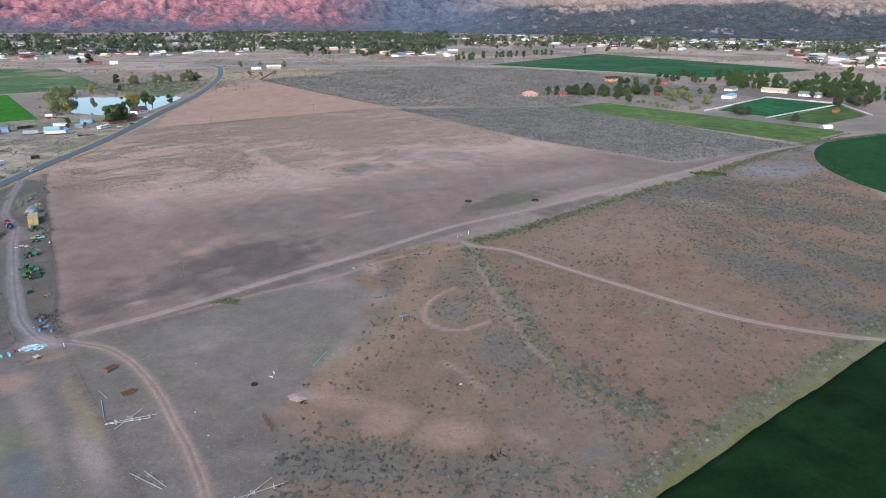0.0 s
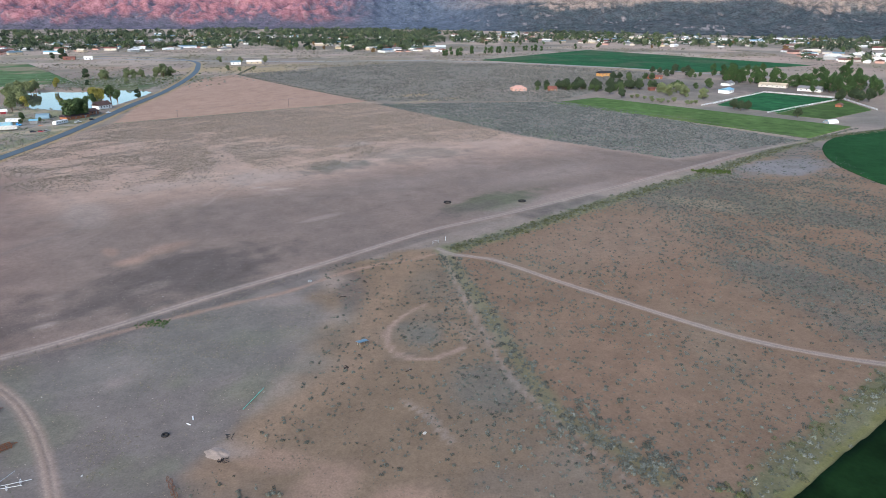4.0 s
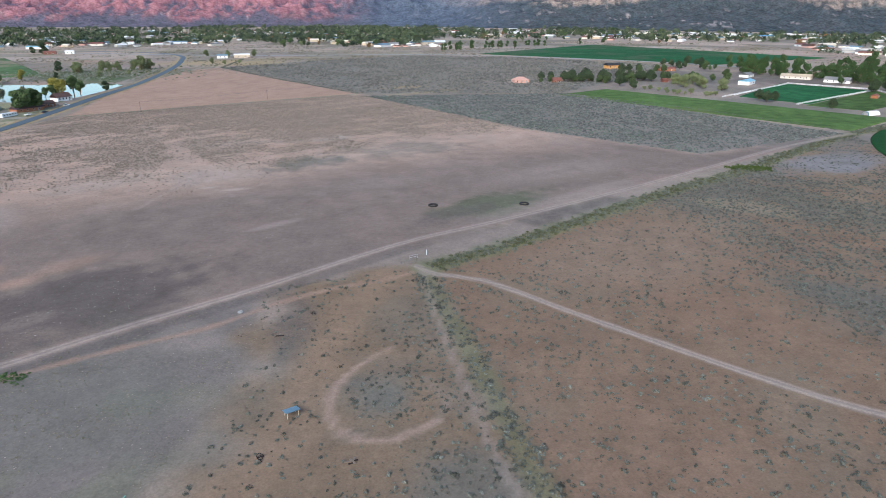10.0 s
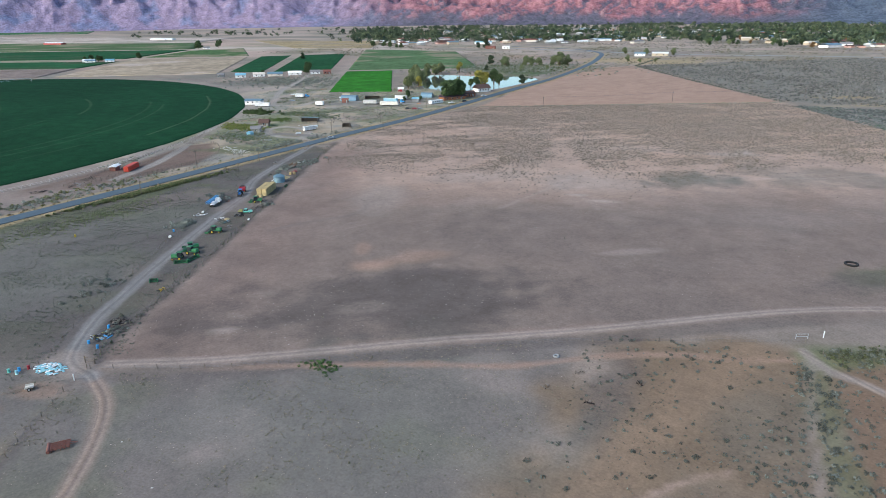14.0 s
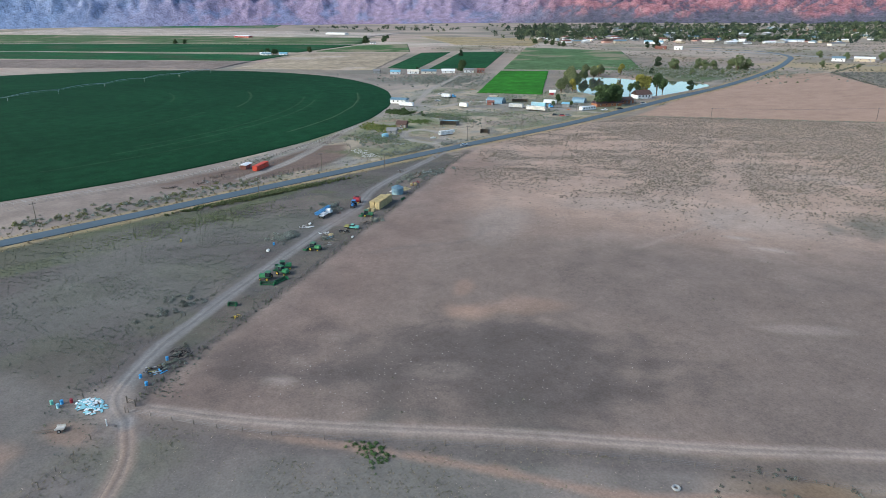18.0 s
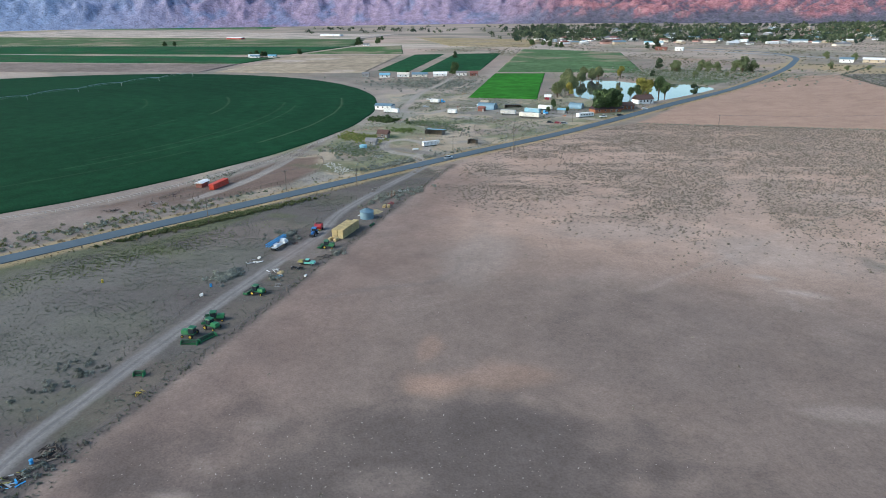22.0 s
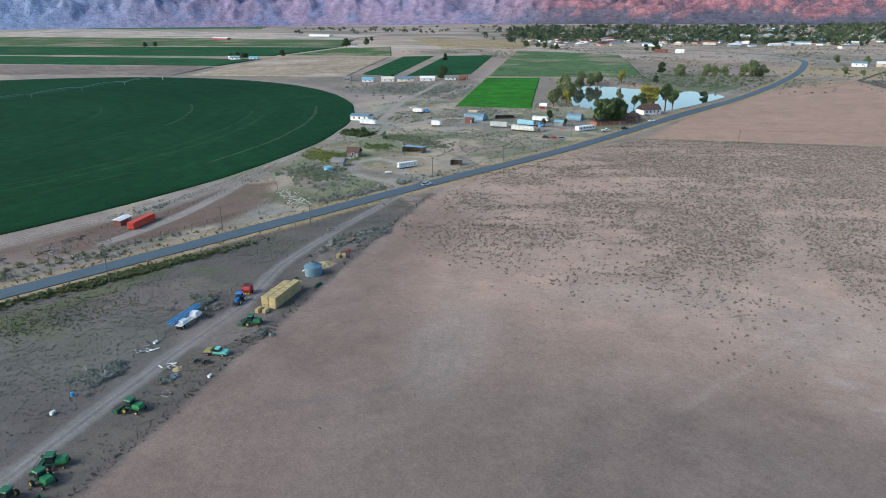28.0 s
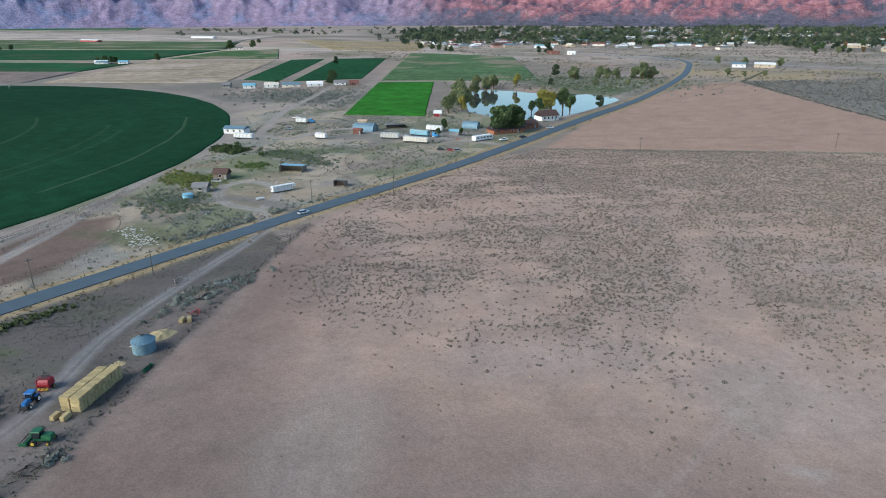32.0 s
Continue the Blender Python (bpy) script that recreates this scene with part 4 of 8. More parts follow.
def shards(x, y, size, colour, name, label, per=16, flat=0.8, spread=1.0):
    """Brush: for each place a tuft of leaning blades with a ragged outline."""
    n = len(x)
    rng = np.random.default_rng(len(name) * 101 + n)
    base = np.stack([x, y, height(x, y)], 1)[:, None, :]
    a = rng.uniform(0, 2 * math.pi, (n, per))
    e = rng.uniform(0.05, 1.0, (n, per)) * (math.pi / 2)
    ln = size[:, None] * rng.uniform(0.65, 1.1, (n, per))
    tip = np.stack([np.cos(a) * np.cos(e) * ln * spread, np.sin(a) * np.cos(e) * ln * spread, np.sin(e) * ln * flat + 0.05 * ln], 2)
    side = np.stack([-np.sin(a), np.cos(a), rng.uniform(-0.4, 0.6, (n, per))], 2) * (size[:, None, None] * rng.uniform(0.28, 0.55, (n, per, 1)))
    foot = np.stack([np.cos(a), np.sin(a), np.zeros_like(a)], 2) * (size[:, None, None] * 0.12)
    p0, p1, p2 = base + foot - side * 0.5, base + tip * 0.75 + side, base + tip
    v = np.stack([p0, p2, p1], 2).reshape(-1, 3)
    f = np.arange(len(v)).reshape(-1, 3)
    shade = rng.uniform(0.75, 1.25, (n, per, 1, 1))
    c = (colour[:, None, None, :] * shade * np.ones((1, 1, 3, 1))).reshape(-1, 3)
    ob = new(name, mesh_from(name, v, f, c, False))
    ob.data.materials.append(M_SAGE)
    return tagged(ob, label, "shrubs", kind="stuff")


def bushes(x, y, size, colour, name, label, per=14, tall=0.8):
    """Sagebrush: for each place a low broken dome of leaf clumps that reaches down to the soil."""
    n = len(x)
    rng = np.random.default_rng(len(name) * 77 + n)
    d = rng.normal(0, 1, (n, per, 3))
    d[..., 2] = np.abs(d[..., 2]) * 0.9
    d /= np.linalg.norm(d, axis=2)[..., None]
    squash = np.stack([rng.uniform(0.8, 1.2, n), rng.uniform(0.8, 1.2, n), np.full(n, tall)], 1)[:, None, :]
    c = np.stack([x, y, height(x, y)], 1)[:, None, :] + d * squash * (size[:, None] * rng.uniform(0.45, 1.05, (n, per)))[..., None]
    c[..., 2] += 0.10 * size[:, None]
    face = d + rng.normal(0, 0.35, d.shape)
    u = np.cross(face, rng.normal(0, 1, d.shape))
    u /= np.linalg.norm(u, axis=2)[..., None] + 1e-9
    w = np.cross(face, u)
    w /= np.linalg.norm(w, axis=2)[..., None] + 1e-9
    half = size[:, None, None] * rng.uniform(0.26, 0.50, (n, per, 1)) * (13 / per) ** 0.5
    v = np.stack([c - half * (u + 0.6 * w), c + half * (u - 0.6 * w), c + half * w * 1.1], 2).reshape(-1, 3)
    col = (colour[:, None, None, :] * rng.uniform(0.7, 1.3, (n, per, 1, 1)) * np.ones((1, 1, 3, 1))).reshape(-1, 3)
    ob = new(name, mesh_from(name, v, np.arange(len(v)).reshape(-1, 3), col, False))
    ob.data.materials.append(M_SAGE)
    return tagged(ob, label, "shrubs", kind="stuff")


SAGE, SAGE_DARK, RABBIT = np.array([0.265, 0.285, 0.255]), np.array([0.145, 0.156, 0.134]), np.array([0.20, 0.20, 0.075])


def scatter(n, x0, x1, y0, y1, density):
    """Random places kept with the chance that density(x, y) gives."""
    x, y = RNG.uniform(x0, x1, n), RNG.uniform(y0, y1, n)
    keep = RNG.random(n) < density(x, y)
    return x[keep], y[keep]


def tint(n, a, b):
    t = RNG.random((n, 1))
    return a[None] * t + b[None] * (1 - t)


def off_tracks(x, y):
    ok = np.ones(len(x))
    for line, w in ((CROSS, 4), (TRACK, 3), (CURVE, 4), (LANE, 4.2), (ROAD, 7.5), (np.array(FARM_ROAD), 3.6), (np.array(YARD_ROAD), 3.6), (np.array(YARD_DRIVE), 3.2)):
        ok = ok * (line_distance(x, y, line) > w)
    return ok


def clumps(x, y, size, seed, lo=0.45, hi=0.62):
    return smooth(lo, hi, fbm(x, y, size, 3, seed))


# pasture, thicker to the north
bx, by = scatter(230000, -290, 150, 220, 640, lambda x, y: inside(x, y, PASTURE) * off_tracks(x, y) * 0.9 * brushy_pasture(x, y))
bushes(bx, by, 0.18 + 0.34 * RNG.random(len(bx)) ** 1.6, tint(len(bx), np.array([0.25, 0.215, 0.18]), np.array([0.17, 0.15, 0.125])), "pasture_sagebrush", "low grey-green sagebrush scattered over bare soil", 11)
bx, by = scatter(9000, -290, 150, 140, 560, lambda x, y: inside(x, y, PASTURE) * off_tracks(x, y) * (0.05 + 0.3 * smooth(-70, 0, y - np.interp(x, [-270, -230, -167, -107, -44, 60], [370, 330, 322, 330, 400, 470])) * clumps(x, y, 22, 67, 0.42, 0.62)) * smooth(8, 40, line_distance(x, y, FENCE_W)))
bushes(bx, by, RNG.uniform(0.12, 0.4, len(bx)), tint(len(bx), np.array([0.24, 0.215, 0.18]), np.array([0.18, 0.165, 0.13])), "sparse_sagebrush", "scattered small sagebrush on bare pasture", 9)
# the grey fields
bx, by = scatter(56000, -70, 262, 384, 650, lambda x, y: inside(x, y, GREY_FIELD) * (0.3 + 0.6 * clumps(x, y, 14, 73, 0.35, 0.6)))
bushes(bx, by, RNG.uniform(0.5, 1.05, len(bx)), tint(len(bx), np.array([0.185, 0.20, 0.195]), np.array([0.085, 0.095, 0.094])), "grey_sagebrush", "dense grey sagebrush", 8)
bx, by = scatter(56000, -290, 330, 650, 1160, lambda x, y: inside(x, y, NORTH_FIELD) * (0.2 + 0.5 * clumps(x, y, 30, 74, 0.4, 0.6)))
bushes(bx, by, RNG.uniform(0.8, 1.5, len(bx)), tint(len(bx), np.array([0.21, 0.205, 0.195]), np.array([0.11, 0.11, 0.105])), "north_sagebrush", "grey sagebrush over pale soil", 7)
# a greener band along the grey field's edge
bx, by = scatter(22000, -70, 150, 380, 640, lambda x, y: inside(x, y, GREY_FIELD) * clumps(x, y, 20, 62, 0.3, 0.6) * smooth(40, 6, line_distance(x, y, np.array([(-60, 632), (4, 548), (67, 468), (145, 392)]))) * 0.9)
shards(bx, by, RNG.uniform(0.5, 0.9, len(bx)), tint(len(bx), np.array([0.095, 0.16, 0.11]), SAGE * 0.7), "green_weeds", "band of green weeds along the sagebrush", 10)
# the plot east of the ditch and the brow west of it
bx, by = scatter(85000, 0, 265, 60, 445, lambda x, y: inside(x, y, EAST_PLOT) * off_tracks(x, y) * (0.13 + 0.12 * smooth(40, 5, line_distance(x, y, DITCH)) + 0.22 * clumps(x, y, 18, 75, 0.42, 0.62) + 0.8 * brushy_east(x, y)))
bushes(bx, by, 0.26 + 0.46 * RNG.random(len(bx)) ** 1.7, tint(len(bx), SAGE * 0.62, SAGE_DARK * 0.55), "east_sagebrush", "scattered grey-green sagebrush on rust-coloured soil", 22)
bx, by = scatter(60000, 0, 200, 60, 345, lambda x, y: inside(x, y, EAST_PLOT) * off_tracks(x, y) * 0.25 * clumps(x, y, 12, 80, 0.4, 0.62))
bushes(bx, by, RNG.uniform(0.10, 0.24, len(bx)), tint(len(bx), SAGE_DARK * 0.6, STRAW * 0.5), "east_seedlings", "small dry tufts on rust-coloured soil", 6)


def brow_cover(x, y):
    belt = smooth(1.25, 0.6, np.hypot((x + 32) / 26, (y - 74) / 15) + 0.8 * (fbm(x, y, 10, 2, 66) - 0.5)) + smooth(1.2, 0.6, np.hypot((x - 8) / 17, (y - 71) / 10) + 0.8 * (fbm(x, y, 10, 2, 65) - 0.5))
    side = smooth(14, 3, line_distance(x, y, np.array([(4, 190), (9, 150), (14, 125), (22, 100)])) + 8 * (fbm(x, y, 9, 2, 64) - 0.5))
    ring_side = (line_distance(x, y, WORN_RING) > 1.8) * (line_distance(x, y, DITCH_BANK) > 1.2)
    bare = smooth(0.8, 1.3, np.hypot((x + 8) / 10, (y - 87) / 7)) * smooth(0.8, 1.3, np.hypot((x + 24) / 8, (y - 93) / 7)) * smooth(0.8, 1.3, np.hypot((x + 38) / 12, (y - 101) / 5))
    inner = smooth(1.1, 0.7, np.hypot((x + 5) / 9, (y - 158) / 12))
    return inside(x, y, BROW) * off_tracks(x, y) * ring_side * bare * np.clip(0.08 + 0.20 * clumps(x, y, 12, 76, 0.42, 0.62) + 0.75 * belt + 0.45 * side + 0.35 * inner, 0, 1)


bx, by = scatter(17000, -70, 45, 30, 230, brow_cover)
bushes(bx, by, 0.22 + 0.46 * RNG.random(len(bx)) ** 1.6, tint(len(bx), SAGE * 0.72, SAGE_DARK * 0.5), "brow_sagebrush", "grey-green sagebrush on dry grass", 36)
bx, by = scatter(30000, -60, 45, 40, 230, lambda x, y: inside(x, y, BROW) * off_tracks(x, y) * 0.4 * clumps(x, y, 8, 63, 0.4, 0.6) * (line_distance(x, y, WORN_RING) > 1.5))
bushes(bx, by, RNG.uniform(0.10, 0.22, len(bx)), tint(len(bx), SAGE_DARK * 0.7, STRAW * 0.7), "brow_tufts", "small dry grass tufts on rust-coloured soil", 6)
# along the ditch, the hedge line and the green field's edge
for name, line, n, w, lo, hi, a, b, label in (
    ("ditch_brush", DITCH, 470, 6.5, 0.35, 1.15, SAGE * 0.62, SAGE_DARK * 0.5, "thick sagebrush along a dry ditch"),
    ("hedge_brush", HEDGE, 2600, 4.0, 0.5, 1.3, SAGE * 0.6, np.array([0.085, 0.095, 0.04]), "ragged green brush along a fence line"),
    ("field_edge_brush", np.array([(18, 60), (85, 109), (134, 146), (195, 190)]), 520, 5.0, 0.4, 1.3, SAGE * 0.75, np.array([0.10, 0.11, 0.05]), "weeds and sagebrush along a green field"),
    ("road_verge_grass", ROAD[:110], 9000, 8.6, 0.3, 0.8, DRY_GRASS, STRAW, "tall dry yellow grass beside the road"),
    ("fence_weeds", FENCE_W, 620, 1.5, 0.15, 0.5, SAGE * 0.6, OLIVE * 1.3, "weeds and sagebrush along a wire fence"),
    ("ditch_weeds", np.array([(-300, 1080), (-286, 932), (-180, 790), (-69, 652)]), 900, 2.2, 0.6, 1.3, SAGE_DARK, SAGE_DARK * 0.8, "dark weeds along a field ditch"),
    ("field_bank_brush", np.array([(-272, 523), (-176, 584), (-71, 650)]), 900, 2.2, 0.4, 0.9, SAGE, STRAW, "weeds along a tilled field"),
    ("hay_edge_brush", np.array([(108, 658), (200, 555), (268, 450), (330, 495)]), 700, 2.0, 0.5, 1.0, SAGE_DARK, SAGE_DARK * 0.8, "dark weeds along a hay field"),
):
    k = RNG.integers(0, len(line) - 1, n) if len(line) > 8 else RNG.choice(len(line) - 1, n)
    t = RNG.random(n)
    p = line[k] * (1 - t)[:, None] + line[k + 1] * t[:, None] + RNG.normal(0, w * 0.5, (n, 2))
    if name == "road_verge_grass":
        keep = line_distance(p[:, 0], p[:, 1], ROAD) > 4.6
        p = p[keep]
    else:
        p = p[(off_tracks(p[:, 0], p[:, 1]) > 0) & ~inside(p[:, 0], p[:, 1], HAY_SOUTH)]
    if "grass" in name or "weeds" in name:
        shards(p[:, 0], p[:, 1], RNG.uniform(lo, hi, len(p)) * RNG.uniform(0.7, 1.1, len(p)), tint(len(p), a, b), name, label, 12, 0.9, 0.8)
    else:
        bushes(p[:, 0], p[:, 1], RNG.uniform(lo, hi, len(p)) * RNG.uniform(0.6, 0.95, len(p)), tint(len(p), a, b), name, label, 44, 0.9)
# lane sides, the plot by the road, and the weedy ground below the cross track
bx, by = scatter(210000, -300, -120, 60, 350, lambda x, y: (inside(x, y, LANE_PLOT) | (line_distance(x, y, LANE) < 13)) * off_tracks(x, y) * (0.10 + 0.4 * clumps((x + y) * 0.5, y - x, 12, 77, 0.36, 0.70)))
shards(bx, by, RNG.uniform(0.18, 0.5, len(bx)), tint(len(bx), SAGE * 0.62, np.array([0.12, 0.13, 0.09])), "lane_weeds", "low olive weeds on grey soil", 6, 0.5)
bx, by = scatter(60000, -130, -38, 20, 212, lambda x, y: inside(x, y, WEST_PLOT) * off_tracks(x, y) * (0.05 + 0.4 * clumps(x, y, 15, 78, 0.5, 0.66)))
shards(bx, by, RNG.uniform(0.12, 0.34, len(bx)), tint(len(bx), STRAW * 1.1, np.array([0.14, 0.15, 0.10])), "pale_weeds", "thin pale weeds on grey soil", 8, 0.6)
for name, cx, cy, rx, ry, n, lo, hi, a, b, label in (
    ("lane_sagebrush", -228, 241, 5, 5, 44, 0.6, 1.3, SAGE * 0.9, SAGE * 0.6, "large silvery sagebrush beside the lane"),
    ("lane_thicket", -206.5, 211, 4, 5, 46, 0.7, 1.4, SAGE * 0.95, SAGE * 0.65, "large silvery sagebrush beside the lane"),
    ("lane_side_brush", -196, 219, 3, 3, 12, 0.5, 1.1, SAGE * 0.9, SAGE * 0.6, "silvery sagebrush among scrap beside the lane"),
    ("fence_sagebrush", -201, 245, 2.5, 3, 14, 0.5, 1.2, SAGE * 0.9, SAGE * 0.6, "silvery sagebrush along the pasture fence"),
    ("lane_weedy_edge", -173, 164, 9, 10, 60, 0.4, 1.0, SAGE * 0.85, SAGE_DARK * 0.7, "sagebrush along the lane fence"),
    ("scrap_brush", -146, 150, 4, 5, 26, 0.4, 0.9, SAGE * 0.85, SAGE_DARK * 0.7, "sagebrush round a scrap pile beside the lane"),
    ("lane_corner_brush", -244, 300, 5, 16, 130, 0.6, 1.3, SAGE, SAGE_DARK, "sagebrush along the lane"),
    ("ditch_thicket", 31, 111, 8, 9, 90, 0.4, 1.1, SAGE * 0.66, SAGE_DARK * 0.5, "grey-green sagebrush round the end of a dry ditch"),
    ("ditch_side_brush", 43, 97, 10, 8, 80, 0.4, 1.1, SAGE * 0.66, SAGE_DARK * 0.5, "grey-green sagebrush beside a dry ditch"),
    ("road_ditch_reeds", -264.5, 232, 2.6, 30, 1100, 0.5, 1.2, np.array([0.12, 0.155, 0.07]), np.array([0.22, 0.22, 0.12]), "tall green and yellow weeds in a roadside ditch"),
    ("roadside_brush", -289, 190, 8, 60, 300, 0.5, 1.3, SAGE, RABBIT * 0.8, "sagebrush with yellow flowers beside the road"),
    ("homestead_brush", -338, 340, 17, 12, 460, 0.4, 1.2, np.array([0.12, 0.155, 0.07]), SAGE * 0.9, "thick green brush round old sheds"),
    ("homestead_thicket", -368, 366, 20, 9, 560, 0.4, 1.2, np.array([0.13, 0.18, 0.055]), RABBIT * 1.1, "green and yellow brush round old sheds"),
    ("verge_sagebrush", -291, 345, 5, 30, 220, 0.5, 1.3, SAGE, SAGE_DARK, "silvery sagebrush along the road"),
    ("pivot_willows", -414, 418, 16, 7, 160, 1.0, 2.4, np.array([0.05, 0.075, 0.03]), np.array([0.08, 0.11, 0.05]), "dark green willow brush beside a round field"),
    ("field_weeds", -246, 192, 9, 36, 1300, 0.15, 0.45, np.array([0.20, 0.225, 0.12]), OLIVE * 2.0, "diagonal band of low green weeds on grey soil"),
    ("shed_brush", -367, 402, 10, 6, 160, 0.4, 1.2, np.array([0.10, 0.155, 0.05]), np.array([0.15, 0.19, 0.08]), "green brush behind an open shed"),
    ("yard_brush", -366, 428, 30, 8, 420, 0.4, 1.3, np.array([0.10, 0.145, 0.06]), SAGE * 0.8, "green willow brush along a ditch"),
    ("pond_brush", -400, 640, 26, 40, 500, 0.8, 2.0, SAGE, SAGE_DARK, "grey brush behind the pond"),
    ("wash_brush", -410, 850, 90, 70, 1500, 0.8, 1.8, np.array([0.09, 0.11, 0.05]), SAGE, "brush in a green wash"),
    ("field_corner_brush", -570, 600, 80, 40, 900, 0.8, 1.6, SAGE, SAGE_DARK, "grey brush between fields"),
    ("green_bush", -90, 165, 6, 2.6, 90, 0.25, 0.55, np.array([0.07, 0.12, 0.045]), np.array([0.09, 0.145, 0.06]), "patch of bright green weeds below a dirt track"),
    ("corner_bush", 158, 354, 9, 5, 130, 0.6, 1.5, np.array([0.08, 0.11, 0.03]), np.array([0.06, 0.09, 0.03]), "green bushes at a fence corner"),
):
    p = RNG.normal(0, 0.55, (n, 2)) * (rx, ry) + (cx, cy)
    p = p[(np.hypot(p[:, 0] - PIVOT[0], p[:, 1] - PIVOT[1]) > 374) & ~inside(p[:, 0], p[:, 1], HAY)]
    p = p[(off_tracks(p[:, 0], p[:, 1]) > 0) & ~inside(p[:, 0], p[:, 1], POND_SHORE)]
    if "weeds" in name or "reeds" in name:
        shards(p[:, 0], p[:, 1], RNG.uniform(lo, hi, len(p)), tint(len(p), a, b), name, label, 26, 0.8)
    else:
        bushes(p[:, 0], p[:, 1], RNG.uniform(lo, hi, len(p)), tint(len(p), a, b), name, label, 90 if "lane" in name or "fence" in name or "scrap" in name else 44, 0.9)


bx, by = scatter(60000, -520, -288, 240, 600, lambda x, y: (line_distance(x, y, ROAD) > 9) * off_tracks(x, y) * (np.hypot(x - PIVOT[0], y - PIVOT[1]) > 376) * ~inside(x, y, HAY) * (1 - inside(x, y, CORRAL)) * (0.1 + clumps(x, y, 26, 85, 0.44, 0.6)) * (0.4 + 0.6 * clumps(x, y, 7, 86, 0.42, 0.6)) * 0.6)
bushes(bx, by, 0.22 + 0.6 * RNG.random(len(bx)) ** 1.8, tint(len(bx), np.array([0.15, 0.175, 0.095]), SAGE * 0.9), "farmyard_brush", "green and grey brush between farm buildings", 9)
bx, by = scatter(20000, -640, -300, 560, 1000, lambda x, y: (line_distance(x, y, ROAD) > 9) * clumps(x, y, 40, 87, 0.5, 0.62) * 0.5 * (np.hypot(x + 385, y - 680) > 95) * ~inside(x, y, HAY) * ~inside(x, y, [(-612, 738), (-925, 1130), (-708, 1140), (-466, 834)]))
shards(bx, by, RNG.uniform(0.5, 1.3, len(bx)), tint(len(bx), np.array([0.13, 0.15, 0.08]), SAGE), "wash_scrub", "grey-green scrub round a pond and wash", 7)
bx, by = scatter(9000, -280, 150, 140, 480, lambda x, y: inside(x, y, PASTURE) * 0.5)
shards(bx, by, RNG.uniform(0.10, 0.24, len(bx)), tint(len(bx), SOIL_PALE * 1.4, DARK_SOIL_AND_SHADE), "pasture_litter", "small stones and dry dung on bare pasture", 4, 0.5)
bx, by = scatter(1600, -165, -50, 140, 240, lambda x, y: inside(x, y, PASTURE) * smooth(1.3, 0.5, np.hypot((x + 104) * 0.68 + (y - 190) * 0.73, ((y - 190) * 0.68 - (x + 104) * 0.73) * 2.6) / 48))
shards(bx, by, RNG.uniform(0.12, 0.26, len(bx)), tint(len(bx), np.array([0.55, 0.53, 0.50]), SOIL_PALE * 1.3), "white_stones", "small white stones on dark pasture soil", 5, 0.6)
bx, by = scatter(5000, -140, -38, 20, 210, lambda x, y: inside(x, y, WEST_PLOT) * 0.5)
shards(bx, by, RNG.uniform(0.10, 0.26, len(bx)), tint(len(bx), SOIL_PALE * 1.6, STRAW), "plot_litter", "small pale stones on grey soil", 4, 0.5)


# the plain below the town
bx, by = scatter(26000, -1100, 700, 960, 1760, lambda x, y: ~inside(x, y, NORTH_FIELD) * ~inside(x, y, [(70, 1210), (350, 1560), (610, 1075), (380, 950)]) * ~inside(x, y, [(-612, 738), (-925, 1130), (-708, 1140), (-466, 834)]) * off_tracks(x, y) * (0.05 + 0.8 * clumps(x, y * 1.8, 70, 110, 0.46, 0.60)))
bushes(bx, by, RNG.uniform(0.6, 1.7, len(bx)), tint(len(bx), np.array([0.20, 0.17, 0.125]), np.array([0.13, 0.135, 0.10])), "plain_scrub", "patches of dry scrub on the plain below the town", 6)


# ---- trees ----
def crowns(x, y, size, colour, name, label, per=30):
    """Far woods: for each tree a rounded, broken crown of leaf clumps that reaches down to the ground."""
    n = len(x)
    rng = np.random.default_rng(n)
    d = rng.normal(0, 1, (n, per, 3))
    d /= np.linalg.norm(d, axis=2)[..., None]
    d[..., 2] = np.abs(d[..., 2]) * 1.15 - 0.35
    wide = rng.uniform(0.38, 0.6, (n, 1))
    c = np.stack([x, y, height(x, y)], 1)[:, None, :] + d * np.stack([size[:, None] * wide, size[:, None] * wide, size[:, None] * 0.55 + 0 * wide], 2)
    c[..., 2] += 0.4 * size[:, None]
    s_ = size[:, None, None, None] * rng.uniform(0.12, 0.24, (n, per, 1, 1))
    v = (c[:, :, None, :] + rng.normal(0, 1, (n, per, 3, 3)) * s_).reshape(-1, 3)
    col = (colour[:, None, None, :] * rng.uniform(0.7, 1.3, (n, per, 1, 1)) * np.ones((1, 1, 3, 1))).reshape(-1, 3)
    ob = new(name, mesh_from(name, v, np.arange(len(v)).reshape(-1, 3), col, False))
    ob.data.materials.append(M_SAGE)
    return tagged(ob, label, "trees", kind="stuff")


